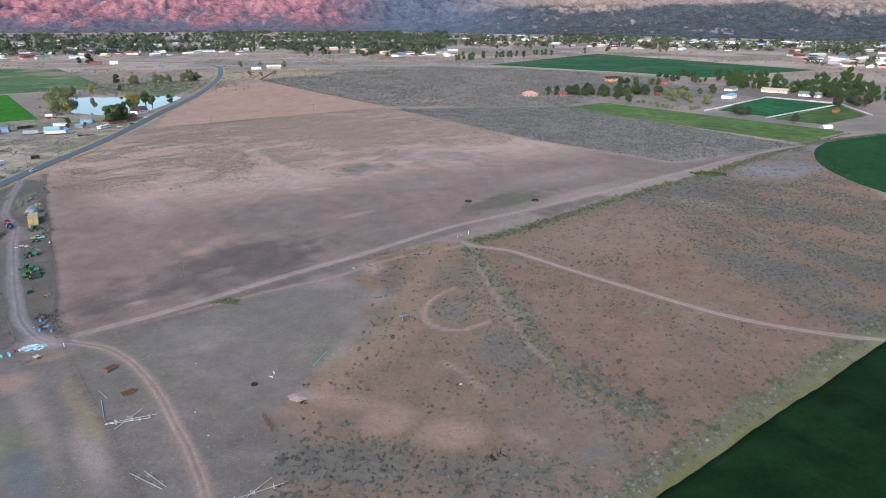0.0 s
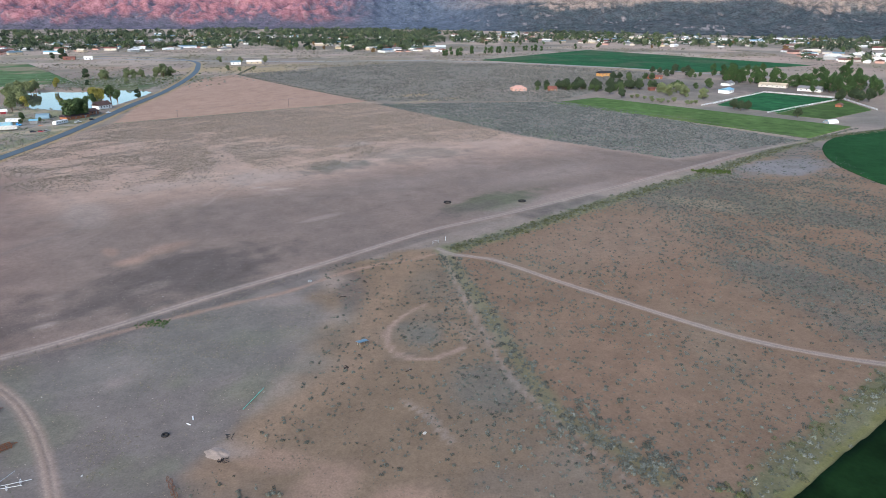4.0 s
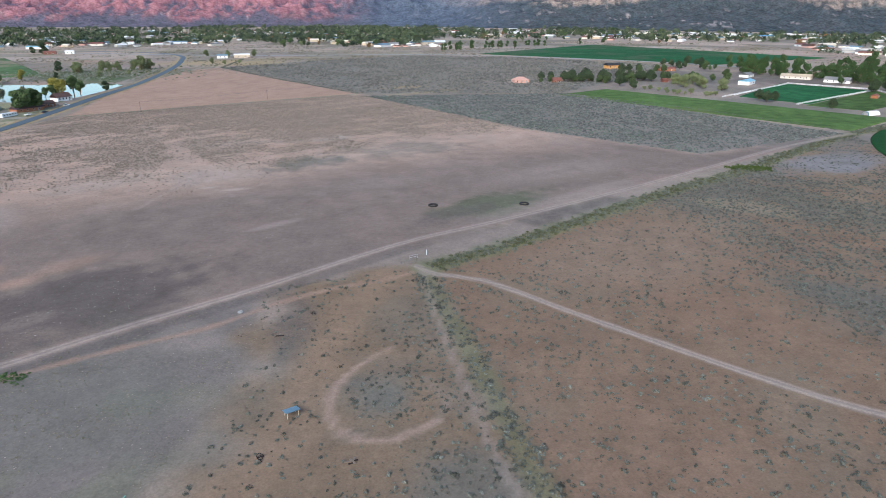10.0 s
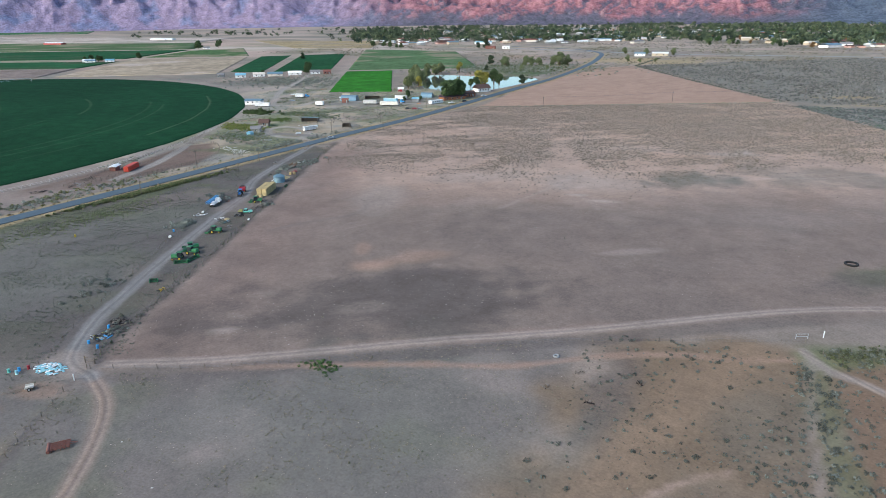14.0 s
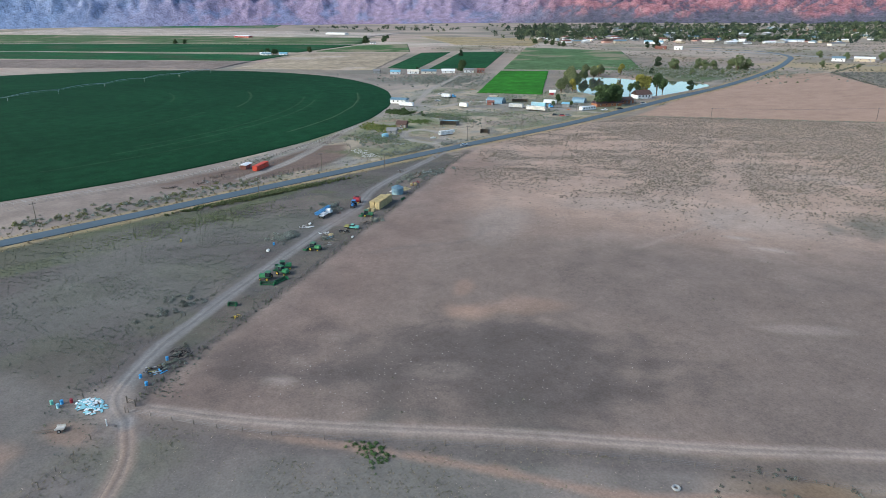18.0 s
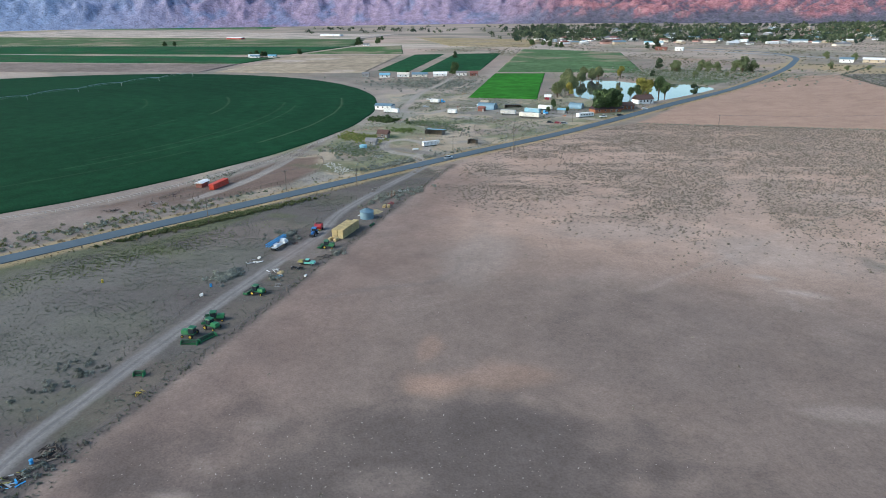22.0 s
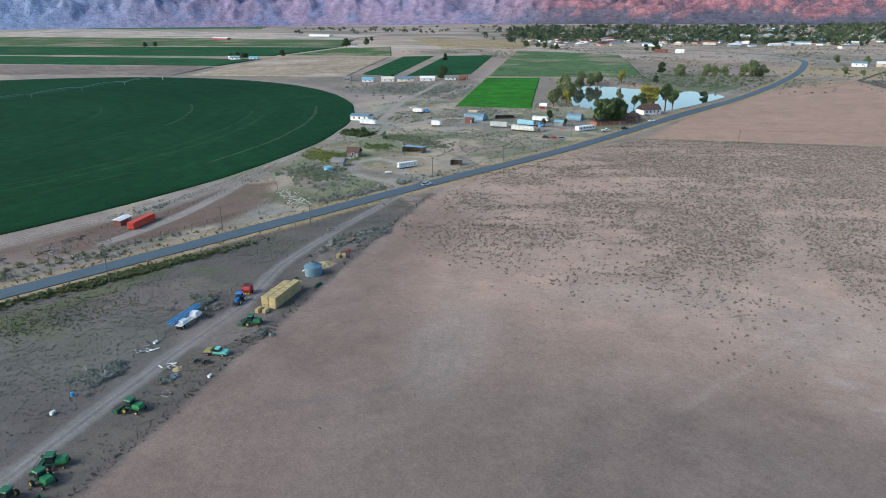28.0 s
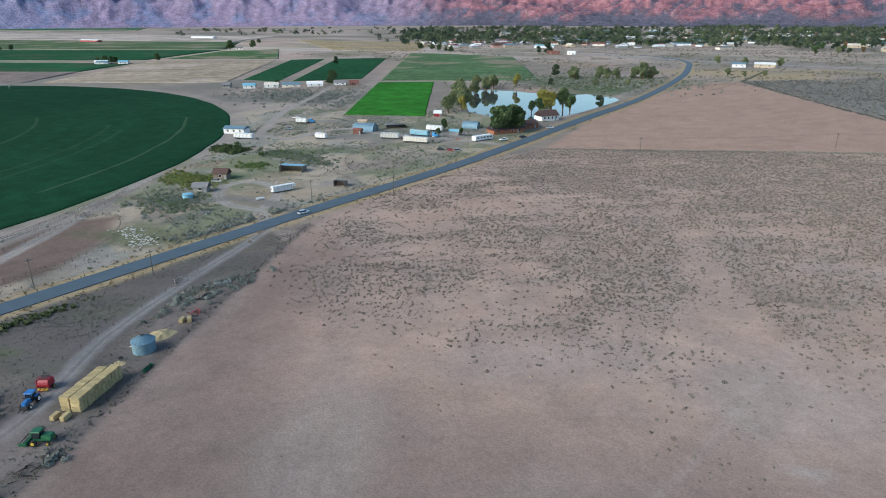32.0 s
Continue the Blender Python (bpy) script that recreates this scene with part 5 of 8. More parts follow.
def tree(name, kind, tall, wide, leaves, label, lobes=7, bare=0.25, seed=1):
    """A tapered trunk with limbs, and a crown of small leaf clumps in uneven lobes."""
    rng = np.random.default_rng(seed)
    ob = new(name)
    tagged(ob, label, "tree")
    geo = [rod((0, 0, -0.3), (0.05 * tall * rng.uniform(-1, 1), 0, tall * (bare + 0.3)), 0.028 * tall, 8, 0.016 * tall)]
    top = Vector((0, 0, tall * bare))
    centres = []
    for k in range(lobes):
        a = 2 * math.pi * k / lobes + rng.uniform(-0.4, 0.4)
        up = rng.uniform(bare + 0.12, 0.86)
        out = wide * 0.5 * rng.uniform(0.25, 0.62) * (1.15 - abs(up - 0.5))
        c = Vector((math.cos(a) * out, math.sin(a) * out, tall * up))
        centres.append(c)
        geo.append(rod(top * rng.uniform(0.7, 1.0), c, 0.012 * tall, 5, 0.004 * tall))
    centres.append(Vector((0, 0, tall * 0.84)))
    part("trunk", join(*geo), M_BARK, ob)
    v = []
    which = rng.integers(0, len(centres), leaves)
    for k in which:
        d = Vector(rng.normal(0, 1, 3))
        d.normalize()
        r = rng.uniform(0.45, 1.0) ** 0.5
        c = centres[k] + Vector((d.x * wide * 0.27, d.y * wide * 0.27, d.z * tall * 0.17)) * r
        s_ = (0.075 + 0.06 * rng.random()) * min(wide, tall) * (260 / leaves) ** 0.33
        m = Euler(rng.uniform(-3, 3, 3)).to_matrix()
        v += [tuple(c + m @ Vector(q)) for q in ((-s_, -s_ * 0.7, 0), (s_, -s_ * 0.5, 0.2 * s_), (0.2 * s_, s_, 0))]
    part("crown", (v, [(3 * k, 3 * k + 1, 3 * k + 2) for k in range(leaves)]), M_LEAF[kind], ob)
    return ob


def plant(proto, spots, group=""):
    """Copies of one tree at (x, y, scale); the first spot takes the tree itself."""
    for k, (x, y, size) in enumerate(spots):
        ob = proto if k == 0 else copy_thing(proto, Matrix())
        jx, jy = math.sin(k * 12.9 + x) * 2.6, math.sin(k * 7.7 + y) * 2.6
        ob.matrix_basis = placed(x + jx, y + jy, (k * 77) % 360) @ Matrix.Scale(size * (0.85 + 0.3 * ((k * 37) % 10) / 10), 4)
        if group:
            ob["group"] = group


plant(tree("cottonwood_tree", "cottonwood", 15, 15, 2600, "large spreading cottonwood beside a farmhouse", 9, 0.16, 2), [(-317, 548, 1.32), (-315, 562, 1.05)], "trees by the farmhouse")
plant(tree("willow_tree", "olive", 11, 8, 1300, "green and yellow willow on the pond bank", 7, 0.12, 3), [(-392, 604, 1.5), (-402, 616, 1.3), (-411, 627, 1.6), (-420, 640, 1.2), (-430, 650, 1.5), (-438, 658, 1.3), (-448, 690, 1.3), (-455, 720, 1.2), (-395, 592, 1.2), (-416, 618, 1.2), (-446, 668, 1.1), (-462, 742, 1.2), (-470, 730, 1.3), (-480, 752, 1.1)], "trees round the pond")
plant(tree("yellow_tree", "yellow", 11, 7, 1200, "yellowing tree on the pond bank", 7, 0.12, 4), [(-335, 641, 1.7), (-344, 634, 1.5), (-388, 598, 1.1), (-470, 745, 1.2), (-452, 762, 1.1)], "trees round the pond")
plant(tree("bank_tree", "cottonwood", 10, 6, 1000, "small green tree on the pond bank", 6, 0.15, 5), [(-339, 624, 1.5), (-330, 646, 1.8), (-321, 642, 1.5), (-346, 628, 1.2), (-350, 534, 0.8), (-345, 520, 0.55), (-330, 530, 0.6)], "trees round the pond")
plant(tree("juniper_tree", "dark", 8, 6.5, 1000, "dense dark round juniper", 7, 0.05, 6), [(-326, 692, 1.35), (-712, 1262, 2.4), (-481, 895, 1.6), (-430, 800, 1.0), (-838, 870, 1.2), (-740, 1270, 1.5)], "junipers")
plant(tree("wash_tree", "olive", 8, 7, 800, "pale green willow clump in a wash", 8, 0.05, 7), [(-441, 872, 1.9), (-450, 876, 1.5), (-425, 894, 1.7), (-416, 890, 1.6), (-406, 896, 1.3), (-384, 909, 2.2), (-376, 916, 1.8), (-392, 912, 1.4), (-350, 1175, 1.2), (-392, 1180, 1.4), (-310, 1170, 1.6), (-395, 830, 0.8), (-372, 845, 0.7), (-300, 990, 0.8), (-320, 1000, 0.9), (-285, 1005, 0.7)], "willows in the wash")
def grove(spots, n, reach, low, high, seed):
    """Uneven spots for trees round each given place."""
    rnd = random.Random(seed)
    return [(x + rnd.gauss(0, reach), y + rnd.gauss(0, reach), rnd.uniform(low, high)) for x, y in spots for k in range(n)]


plant(tree("shade_tree", "dark", 11, 10, 900, "dark round shade tree beside houses", 8, 0.1, 8), [(117, 761, 0.95), (130, 772, 0.7), (183, 702, 1.1), (193, 678, 0.95), (275, 597, 0.8), (279, 587, 0.85), (311, 549, 0.85), (283, 592, 0.7)] + grove([(320, 891), (306, 915), (238, 854), (356, 958)], 3, 9, 0.6, 1.0, 3) + grove([(405, 642), (424, 654)], 3, 7, 0.9, 1.2, 4) + grove([(135, 752), (160, 747), (185, 742), (215, 752), (240, 745)], 4, 9, 0.8, 1.15, 15), "garden trees")
plant(tree("orchard_tree", "cottonwood", 9, 8, 700, "green garden tree beside houses", 7, 0.12, 12), [(109, 740, 0.7), (122, 742, 0.75), (145, 744, 0.9), (152, 746, 0.8), (163, 743, 0.9), (170, 738, 0.85), (175, 732, 0.9), (314, 758, 1.1)] + grove([(259, 854), (347, 875), (371, 853), (279, 758), (260, 758), (200, 742), (222, 760)], 4, 10, 0.6, 1.1, 5), "garden trees")
plant(tree("bright_tree", "olive", 10, 9, 900, "light green tree beside a hay field", 7, 0.1, 13), [(245, 691, 1.25), (250, 700, 1.1), (273, 668, 1.15), (267, 700, 1.2), (258, 680, 0.9), (280, 676, 0.9)] + grove([(262, 715), (250, 735)], 4, 8, 0.7, 1.1, 6), "garden trees")
plant(tree("silver_tree", "olive", 6, 7, 600, "silvery olive tree beside a hay field", 6, 0.06, 9), grove([(210, 660), (231, 636), (243, 624), (204, 678), (220, 650)], 3, 5, 0.5, 0.8, 7), "garden trees")
plant(tree("poplar_tree", "poplar", 17, 9, 800, "tall green poplar in a windbreak", 8, 0.04, 10), grove([(395, 799), (406, 786), (416, 768), (429, 757), (382, 812), (370, 822)], 5, 7, 0.75, 1.15, 8) + grove([(435, 730), (441, 714), (466, 730), (505, 786), (494, 852), (554, 890), (421, 880), (392, 875), (470, 690), (520, 740)], 5, 13, 0.75, 1.2, 9) + grove([(19, 1339), (42, 1338), (73, 1402), (104, 1423), (129, 1422), (156, 1445), (199, 1520), (227, 1519)], 3, 9, 0.7, 1.0, 10) + [(319, 1573, 0.8), (576, 2292, 1.3), (715, 2237, 1.2)], "windbreak poplars")
plant(tree("farm_tree", "cottonwood", 14, 12, 500, "farm tree on the open plain", 7, 0.15, 11), [(-1126, 748, 1.0), (-1282, 984, 1.3), (-1314, 1055, 1.2), (-1150, 690, 0.8), (-1140, 680, 0.7), (-1165, 684, 0.8), (-1175, 672, 0.7), (-640, 690, 0.9), (-626, 676, 0.6), (-668, 640, 0.5), (-1000, 1240, 1.1), (-960, 1230, 0.8), (-930, 1215, 0.9), (-900, 1200, 0.7), (-1020, 1260, 0.8), (-880, 1195, 0.8), (-1700, 700, 1.0), (-1690, 720, 0.8), (-1500, 1200, 0.8)], "farm trees")

# ---- paints ----
P = {}
for name, colour, rough, metal in (
    ("green_paint", (0.018, 0.115, 0.05), 0.5, 0), ("bright_green_paint", (0.03, 0.18, 0.07), 0.5, 0), ("yellow_paint", (0.50, 0.36, 0.04), 0.5, 0),
    ("blue_paint", (0.03, 0.16, 0.42), 0.45, 0), ("sky_blue_paint", (0.05, 0.30, 0.62), 0.5, 0), ("red_paint", (0.30, 0.020, 0.035), 0.45, 0),
    ("orange_red_paint", (0.52, 0.055, 0.030), 0.6, 0), ("rust_red_paint", (0.18, 0.07, 0.055), 0.7, 0), ("rust", (0.20, 0.075, 0.035), 0.85, 0.2),
    ("teal_paint", (0.16, 0.50, 0.42), 0.4, 0), ("white_paint", (0.76, 0.77, 0.78), 0.5, 0), ("grey_paint", (0.30, 0.31, 0.32), 0.6, 0),
    ("silver_paint", (0.50, 0.55, 0.60), 0.3, 0.5), ("black_rubber", (0.022, 0.022, 0.024), 0.8, 0), ("dark_metal", (0.05, 0.048, 0.05), 0.6, 0.4),
    ("galvanised", (0.16, 0.26, 0.33), 0.55, 0.3), ("aluminium", (0.55, 0.57, 0.60), 0.4, 0.6), ("dark_glass", (0.02, 0.028, 0.035), 0.12, 0),
    ("blue_roof_metal", (0.22, 0.46, 0.60), 0.45, 0.2), ("brown_shingle", (0.10, 0.062, 0.055), 0.9, 0), ("purple_shingle", (0.085, 0.06, 0.075), 0.9, 0),
    ("grey_shingle", (0.20, 0.20, 0.21), 0.9, 0), ("pale_stucco", (0.62, 0.58, 0.52), 0.9, 0), ("pink_stucco", (0.55, 0.33, 0.28), 0.9, 0), ("brick", (0.30, 0.13, 0.075), 0.9, 0),
    ("old_boards", (0.20, 0.165, 0.14), 0.95, 0), ("grey_boards", (0.26, 0.26, 0.26), 0.95, 0), ("straw_yellow", (0.40, 0.32, 0.18), 0.95, 0),
    ("dry_dirt", (0.33, 0.26, 0.22), 0.95, 0), ("green_bale", (0.27, 0.26, 0.10), 0.95, 0), ("cyan_plastic", (0.28, 0.55, 0.62), 0.5, 0), ("white_rock", (0.50, 0.48, 0.45), 0.9, 0), ("charred_wood", (0.025, 0.02, 0.02), 0.95, 0),
    ("tan_metal", (0.48, 0.40, 0.30), 0.6, 0), ("orange_stucco", (0.55, 0.30, 0.11), 0.9, 0), ("black_roof", (0.035, 0.035, 0.04), 0.8, 0), ("blue_tarp", (0.10, 0.30, 0.42), 0.6, 0)):
    P[name] = paint(name, colour, rough, metal, shine=0.25 if rough > 0.7 else 0.5)
M_BALE = material("straw_bale", (0.43, 0.345, 0.19), 0.95, vary=0.35, scale=2.2, fine=26, bump=0.6, per_object=0.25, shine=0.05)


def wheel(parent, x, y, r, w, rim="grey_paint", z=None):
    """A wheel across y: tyre with its rim as a piece of it."""
    z = r if z is None else z
    tyre = part("tyre", join(hoop((x, y, z), (0, 1, 0), r * 0.74, r * 0.26, 16, 6), rod((x, y - w / 2, z), (x, y + w / 2, z), r * 0.88, 14)), P["black_rubber"], parent)
    hub = part("rim", rod((x, y - w / 2 - 0.03, z), (x, y + w / 2 + 0.03, z), r * 0.52, 12), P[rim], tyre)
    return hub


# ---- buildings ----
def house(name, x, y, turn, l, w, h, roof_h, wall, roof, label, category="house", windows=3, door=True, hip=0.0, group="", eave=0.5, chimney=False):
    """Walls with real openings' frames, and a gabled or hipped roof with eaves; length runs along local x."""
    ob = thing(name, x, y, turn, label, category, group)
    a, b = l / 2, w / 2
    body = [(-a, -b, -0.3), (a, -b, -0.3), (a, b, -0.3), (-a, b, -0.3), (-a, -b, h), (a, -b, h), (a, b, h), (-a, b, h)]
    faces = [(0, 1, 5, 4), (1, 2, 6, 5), (2, 3, 7, 6), (3, 0, 4, 7)]
    if not hip:
        body += [(-a, 0, h + roof_h * 0.96), (a, 0, h + roof_h * 0.96)]
        faces += [(4, 8, 7), (5, 6, 9)]
    part("wall", (body, faces), P[wall], ob)
    ra, rb, drop = a + eave, b + eave, roof_h * eave / b
    ridge_x = ra - hip * l / 2
    t = 0.16
    v = []
    for dz in (0, t):
        v += [(-ra, -rb, h - drop + dz), (ra, -rb, h - drop + dz), (ra, rb, h - drop + dz), (-ra, rb, h - drop + dz), (-ridge_x, 0, h + roof_h + dz), (ridge_x, 0, h + roof_h + dz)]
    f = [(6, 7, 11, 10), (8, 9, 10, 11), (9, 6, 10), (7, 8, 11), (1, 0, 4, 5), (3, 2, 5, 4), (0, 3, 4), (2, 1, 5), (0, 1, 7, 6), (1, 2, 8, 7), (2, 3, 9, 8), (3, 0, 6, 9)]
    top = part("roof", (v, f), P[roof], ob)
    if chimney:
        part("chimney", join(box(a * 0.3, a * 0.3 + 0.7, -0.35, 0.35, h + roof_h - 0.8, h + roof_h + 0.8), box(a * 0.3 - 0.08, a * 0.3 + 0.78, -0.43, 0.43, h + roof_h + 0.8, h + roof_h + 0.92)), P["brick"], top)
    for side in (-1, 1):
        for k in range(windows):
            wx = -a + l * (k + 0.7) / (windows + 0.4)
            frame_ = part("window", join(box(wx - 0.65, wx + 0.65, side * b - 0.05, side * b + 0.05, h * 0.36, h * 0.36 + 0.08), box(wx - 0.65, wx + 0.65, side * b - 0.05, side * b + 0.05, h * 0.78, h * 0.78 + 0.08), box(wx - 0.65, wx - 0.57, side * b - 0.05, side * b + 0.05, h * 0.36, h * 0.8), box(wx + 0.57, wx + 0.65, side * b - 0.05, side * b + 0.05, h * 0.36, h * 0.8)), P["white_paint"], ob)
            part("pane", box(wx - 0.57, wx + 0.57, side * b - 0.03, side * b + 0.03, h * 0.38, h * 0.78), P["dark_glass"], frame_)
    if door:
        part("door", join(box(a * 0.55, a * 0.55 + 1.0, -b - 0.07, -b + 0.04, 0, 2.05), box(a * 0.55 - 0.1, a * 0.55 + 1.1, -b - 0.04, -b + 0.03, 2.05, 2.15)), P["grey_paint"], ob)
    return ob


def quonset(name, x, y, turn, l, w, h, mat, label):
    """An arched metal hut with ribbed sheets and plank ends."""
    ob = thing(name, x, y, turn, label, "shed")
    n, ribs = 18, int(l / 0.9)
    v, f = [], []
    for i in range(ribs + 1):
        r = 1.0 if i % 2 else 0.975
        v += [(-l / 2 + l * i / ribs, math.cos(math.pi * k / n) * w / 2 * r, math.sin(math.pi * k / n) * h * r - 0.1) for k in range(n + 1)]
    f = [(i * (n + 1) + k, i * (n + 1) + k + 1, (i + 1) * (n + 1) + k + 1, (i + 1) * (n + 1) + k) for i in range(ribs) for k in range(n)]
    part("roof", (v, f), P[mat], ob)
    for side in (-1, 1):
        end = [(side * (l / 2 - 0.15), math.cos(math.pi * k / n) * w / 2 * 0.97, math.sin(math.pi * k / n) * h * 0.97 - 0.1) for k in range(n + 1)]
        wall = part("end_wall", (end, [tuple(range(n + 1))]), P["galvanised"], ob)
        part("door", join(box(side * l / 2 - 0.12, side * l / 2 + 0.06, -1.6, 1.6, 0, h * 0.6), box(side * l / 2 - 0.1, side * l / 2 + 0.1, -1.75, 1.75, h * 0.6, h * 0.6 + 0.12)), P["grey_paint"], wall)
    return ob


def open_shed(name, x, y, turn, l, w, h, roof, label, posts=5):
    ob = thing(name, x, y, turn, label, "shed")
    part("back_wall", box(-l / 2, l / 2, w / 2 - 0.08, w / 2, -0.1, h * 0.9), P["old_boards"], ob)
    for side in (-1, 1):
        part("side_wall", box(side * l / 2 - 0.04, side * l / 2 + 0.04, -w / 2, w / 2, -0.1, h * 0.95), P["old_boards"], ob)
    for k in range(posts):
        px_ = -l / 2 + l * k / (posts - 1)
        part("post", rod((px_, -w / 2, -0.3), (px_, -w / 2, h + 0.2), 0.11), M_POST, ob)
    ribs = 26
    v = []
    for k in range(ribs + 1):
        zz = 0.05 * (k % 2)
        v += [(-l / 2 - 0.4 + (l + 0.8) * k / ribs, -w / 2 - 0.6, h + 0.45 + zz), (-l / 2 - 0.4 + (l + 0.8) * k / ribs, w / 2 + 0.4, h - 0.25 + zz)]
    v2 = [(a, b, c - 0.08) for a, b, c in v]
    m = len(v)
    f = [(2 * k, 2 * k + 2, 2 * k + 3, 2 * k + 1) for k in range(ribs)] + [(m + 2 * k, m + 2 * k + 1, m + 2 * k + 3, m + 2 * k + 2) for k in range(ribs)]
    part("roof", (v + v2, f), P[roof], ob)
    return ob


house("old_shack", -357, 377.5, 35, 6.5, 5, 3.0, 1.8, "old_boards", "brown_shingle", "weathered wooden shack with a brown gabled roof", "shed", 1)
house("old_hut", -343.7, 359, 40, 6, 4.6, 2.5, 1.5, "grey_boards", "grey_shingle", "grey weathered wooden hut in green brush", "shed", 1)
open_shed("blue_roof_shed", -342, 407, 28, 11.5, 6.0, 3.0, "blue_roof_metal", "open wooden shed with a light blue metal roof")
open_shed("wooden_shed", -301.8, 402, 25, 5.0, 3.6, 2.6, "grey_boards", "small weathered wooden shed with an open front", 3)
house("white_barn", -458, 452, 30, 14, 8, 3.2, 1.2, "white_paint", "galvanised", "long white metal barn with a pale roof", "barn", 3)
quonset("quonset_hut", -396, 507, 25, 14, 10, 5.0, "galvanised", "arched galvanised metal hut with ribbed sheets")
quonset("small_quonset_hut", -346, 555, 20, 10.5, 7.5, 4.4, "galvanised", "arched pale blue metal hut beside trees")
open_shed("long_low_shed", -386.5, 526, 50, 13, 5, 2.2, "galvanised", "long low open shed with a metal roof", 6)
house("red_shed", -391, 496, 25, 5, 4, 2.6, 1.0, "rust_red_paint", "rust_red_paint", "small red wooden shed beside a metal hut", "shed", 0)
house("small_red_barn", -396, 580, 40, 5, 4, 2.6, 1.6, "red_paint", "white_paint", "small red barn with a white roof", "barn", 0)
house("tan_shed", -413, 521, 30, 6, 4, 3.0, 0.6, "tan_metal", "tan_metal", "tan metal shed in a farmyard", "shed", 0)
house("grey_shed", -338.6, 529, 20, 6, 4, 2.6, 0.9, "grey_boards", "blue_roof_metal", "small grey shed in a farmyard", "shed", 0)
house("dark_roof_house", -318, 554, 66, 22, 9, 2.8, 1.9, "brick", "purple_shingle", "long low brick house with a dark purple roof", "house", 4, chimney=True)
house("brick_house", -317, 577, 62, 12, 9, 2.9, 2.0, "brick", "brown_shingle", "brick house with a brown roof beside the road", "house", 3)
house("white_house", -318.5, 604, 68, 14, 9, 3.6, 3.0, "white_paint", "brown_shingle", "white house with a steep red-brown roof", "house", 4, chimney=True)
house("pink_house", 90, 741, 10, 16, 12, 3.0, 2.8, "pink_stucco", "pink_stucco", "pink stucco house with a hipped pink roof", "house", 3, hip=0.7)
house("red_brick_house", 128, 738, 0, 9, 8, 2.8, 2.4, "brick", "rust_red_paint", "small red brick house with a red roof", "house", 2)
house("orange_house", 227, 898, 15, 20, 11, 4.5, 2.4, "orange_stucco", "black_roof", "orange stucco house with a black roof", "house", 3)
house("white_metal_barn", 319, 718, 50, 20, 11, 3.6, 1.6, "white_paint", "blue_roof_metal", "white metal barn with a pale blue roof", "barn", 2)
house("white_gable_house", 351, 790, 45, 17, 10, 3.0, 2.2, "white_paint", "grey_shingle", "white house with a grey gabled roof", "house", 3)
house("ranch_house", 397, 770, -40, 30, 11, 3.0, 2.2, "pale_stucco", "tan_metal", "long pale ranch house among trees", "house", 5)
house("grey_roof_house", 420, 731, -42, 24, 11, 3.0, 2.6, "white_paint", "grey_shingle", "white house with a grey roof among trees", "house", 4)
house("brown_house", 285, 866, -10, 20, 10, 3.0, 1.8, "brick", "rust_red_paint", "low house with a rusty red roof", "house", 3)
house("red_barn", 381, 608, 45, 7, 5, 2.6, 1.3, "brick", "rust_red_paint", "small brown-red barn beside a paddock", "barn", 1)
house("rust_shed", 243, 740, 20, 8, 5, 2.6, 1.2, "rust_red_paint", "rust_red_paint", "small rusty shed among trees", "shed", 0)
quonset("white_hoop_tent", 322, 519, 20, 11, 6, 3.0, "white_paint", "white arched hoop tent on green grass")
for k, (hx, hy, hl, wall, roof) in enumerate(((-673, 609, 12, "white_paint", "blue_roof_metal"), (-660, 627, 14, "white_paint", "pale_stucco"), (-645, 640, 18, "pale_stucco", "galvanised"), (-631, 660, 16, "white_paint", "white_paint"), (-617, 682, 12, "white_paint", "grey_shingle"), (-604, 690, 9, "rust_red_paint", "rust_red_paint"), (-700, 600, 8, "grey_boards", "grey_shingle"), (-1154, 672, 20, "white_paint", "white_paint"), (-1142, 668, 16, "white_paint", "galvanised"), (-1120, 690, 14, "white_paint", "blue_roof_metal"), (-1294, 1010, 14, "white_paint", "grey_shingle"))):
    house("field_house", hx, hy, 47, hl, 8, 3.0, 2.0, wall, roof, "white farmhouse between open fields" if wall == "white_paint" else "small farm building between open fields", "house", 2, group="houses between the fields")


# ---- vehicles ----
def car(name, x, y, turn, mat, label, l=4.7, w=1.8, h=1.5, lift=0.02, group="", cabin=(0.15, 0.95)):
    ob = thing(name, x, y, turn, label, "car", group, lift)
    a, b = l / 2, w / 2
    part("body", join(tapered(-a, a, -b, b, 0.3, 0.72, 0.05, 0.03), tapered(-a + 0.02, a - 0.02, -b + 0.02, b - 0.02, 0.72, 0.92, 0.15, 0.08)), P[mat], ob)
    x0, x1 = -a + l * (1 - cabin[1]), a - l * cabin[0] * 1.9
    part("cabin_glass", tapered(x0, x1, -b + 0.08, b - 0.08, 0.9, h - 0.06, 0.38, 0.16), P["dark_glass"], ob)
    part("roof", tapered(x0 + 0.36, x1 - 0.36, -b + 0.22, b - 0.22, h - 0.07, h, 0.1, 0.06), P[mat], ob)
    for sx in (-1, 1):
        for sy in (-1, 1):
            wheel(ob, sx * l * 0.31, sy * (b - 0.1), 0.33, 0.2, "silver_paint")
    for sy in (-0.6, 0.6):
        part("headlight", box(a - 0.12, a + 0.005, sy - 0.17, sy + 0.17, 0.62, 0.76), P["white_paint"], ob)
        part("tail_light", box(-a - 0.005, -a + 0.1, sy - 0.15, sy + 0.15, 0.66, 0.8), P["red_paint"], ob)
    return ob


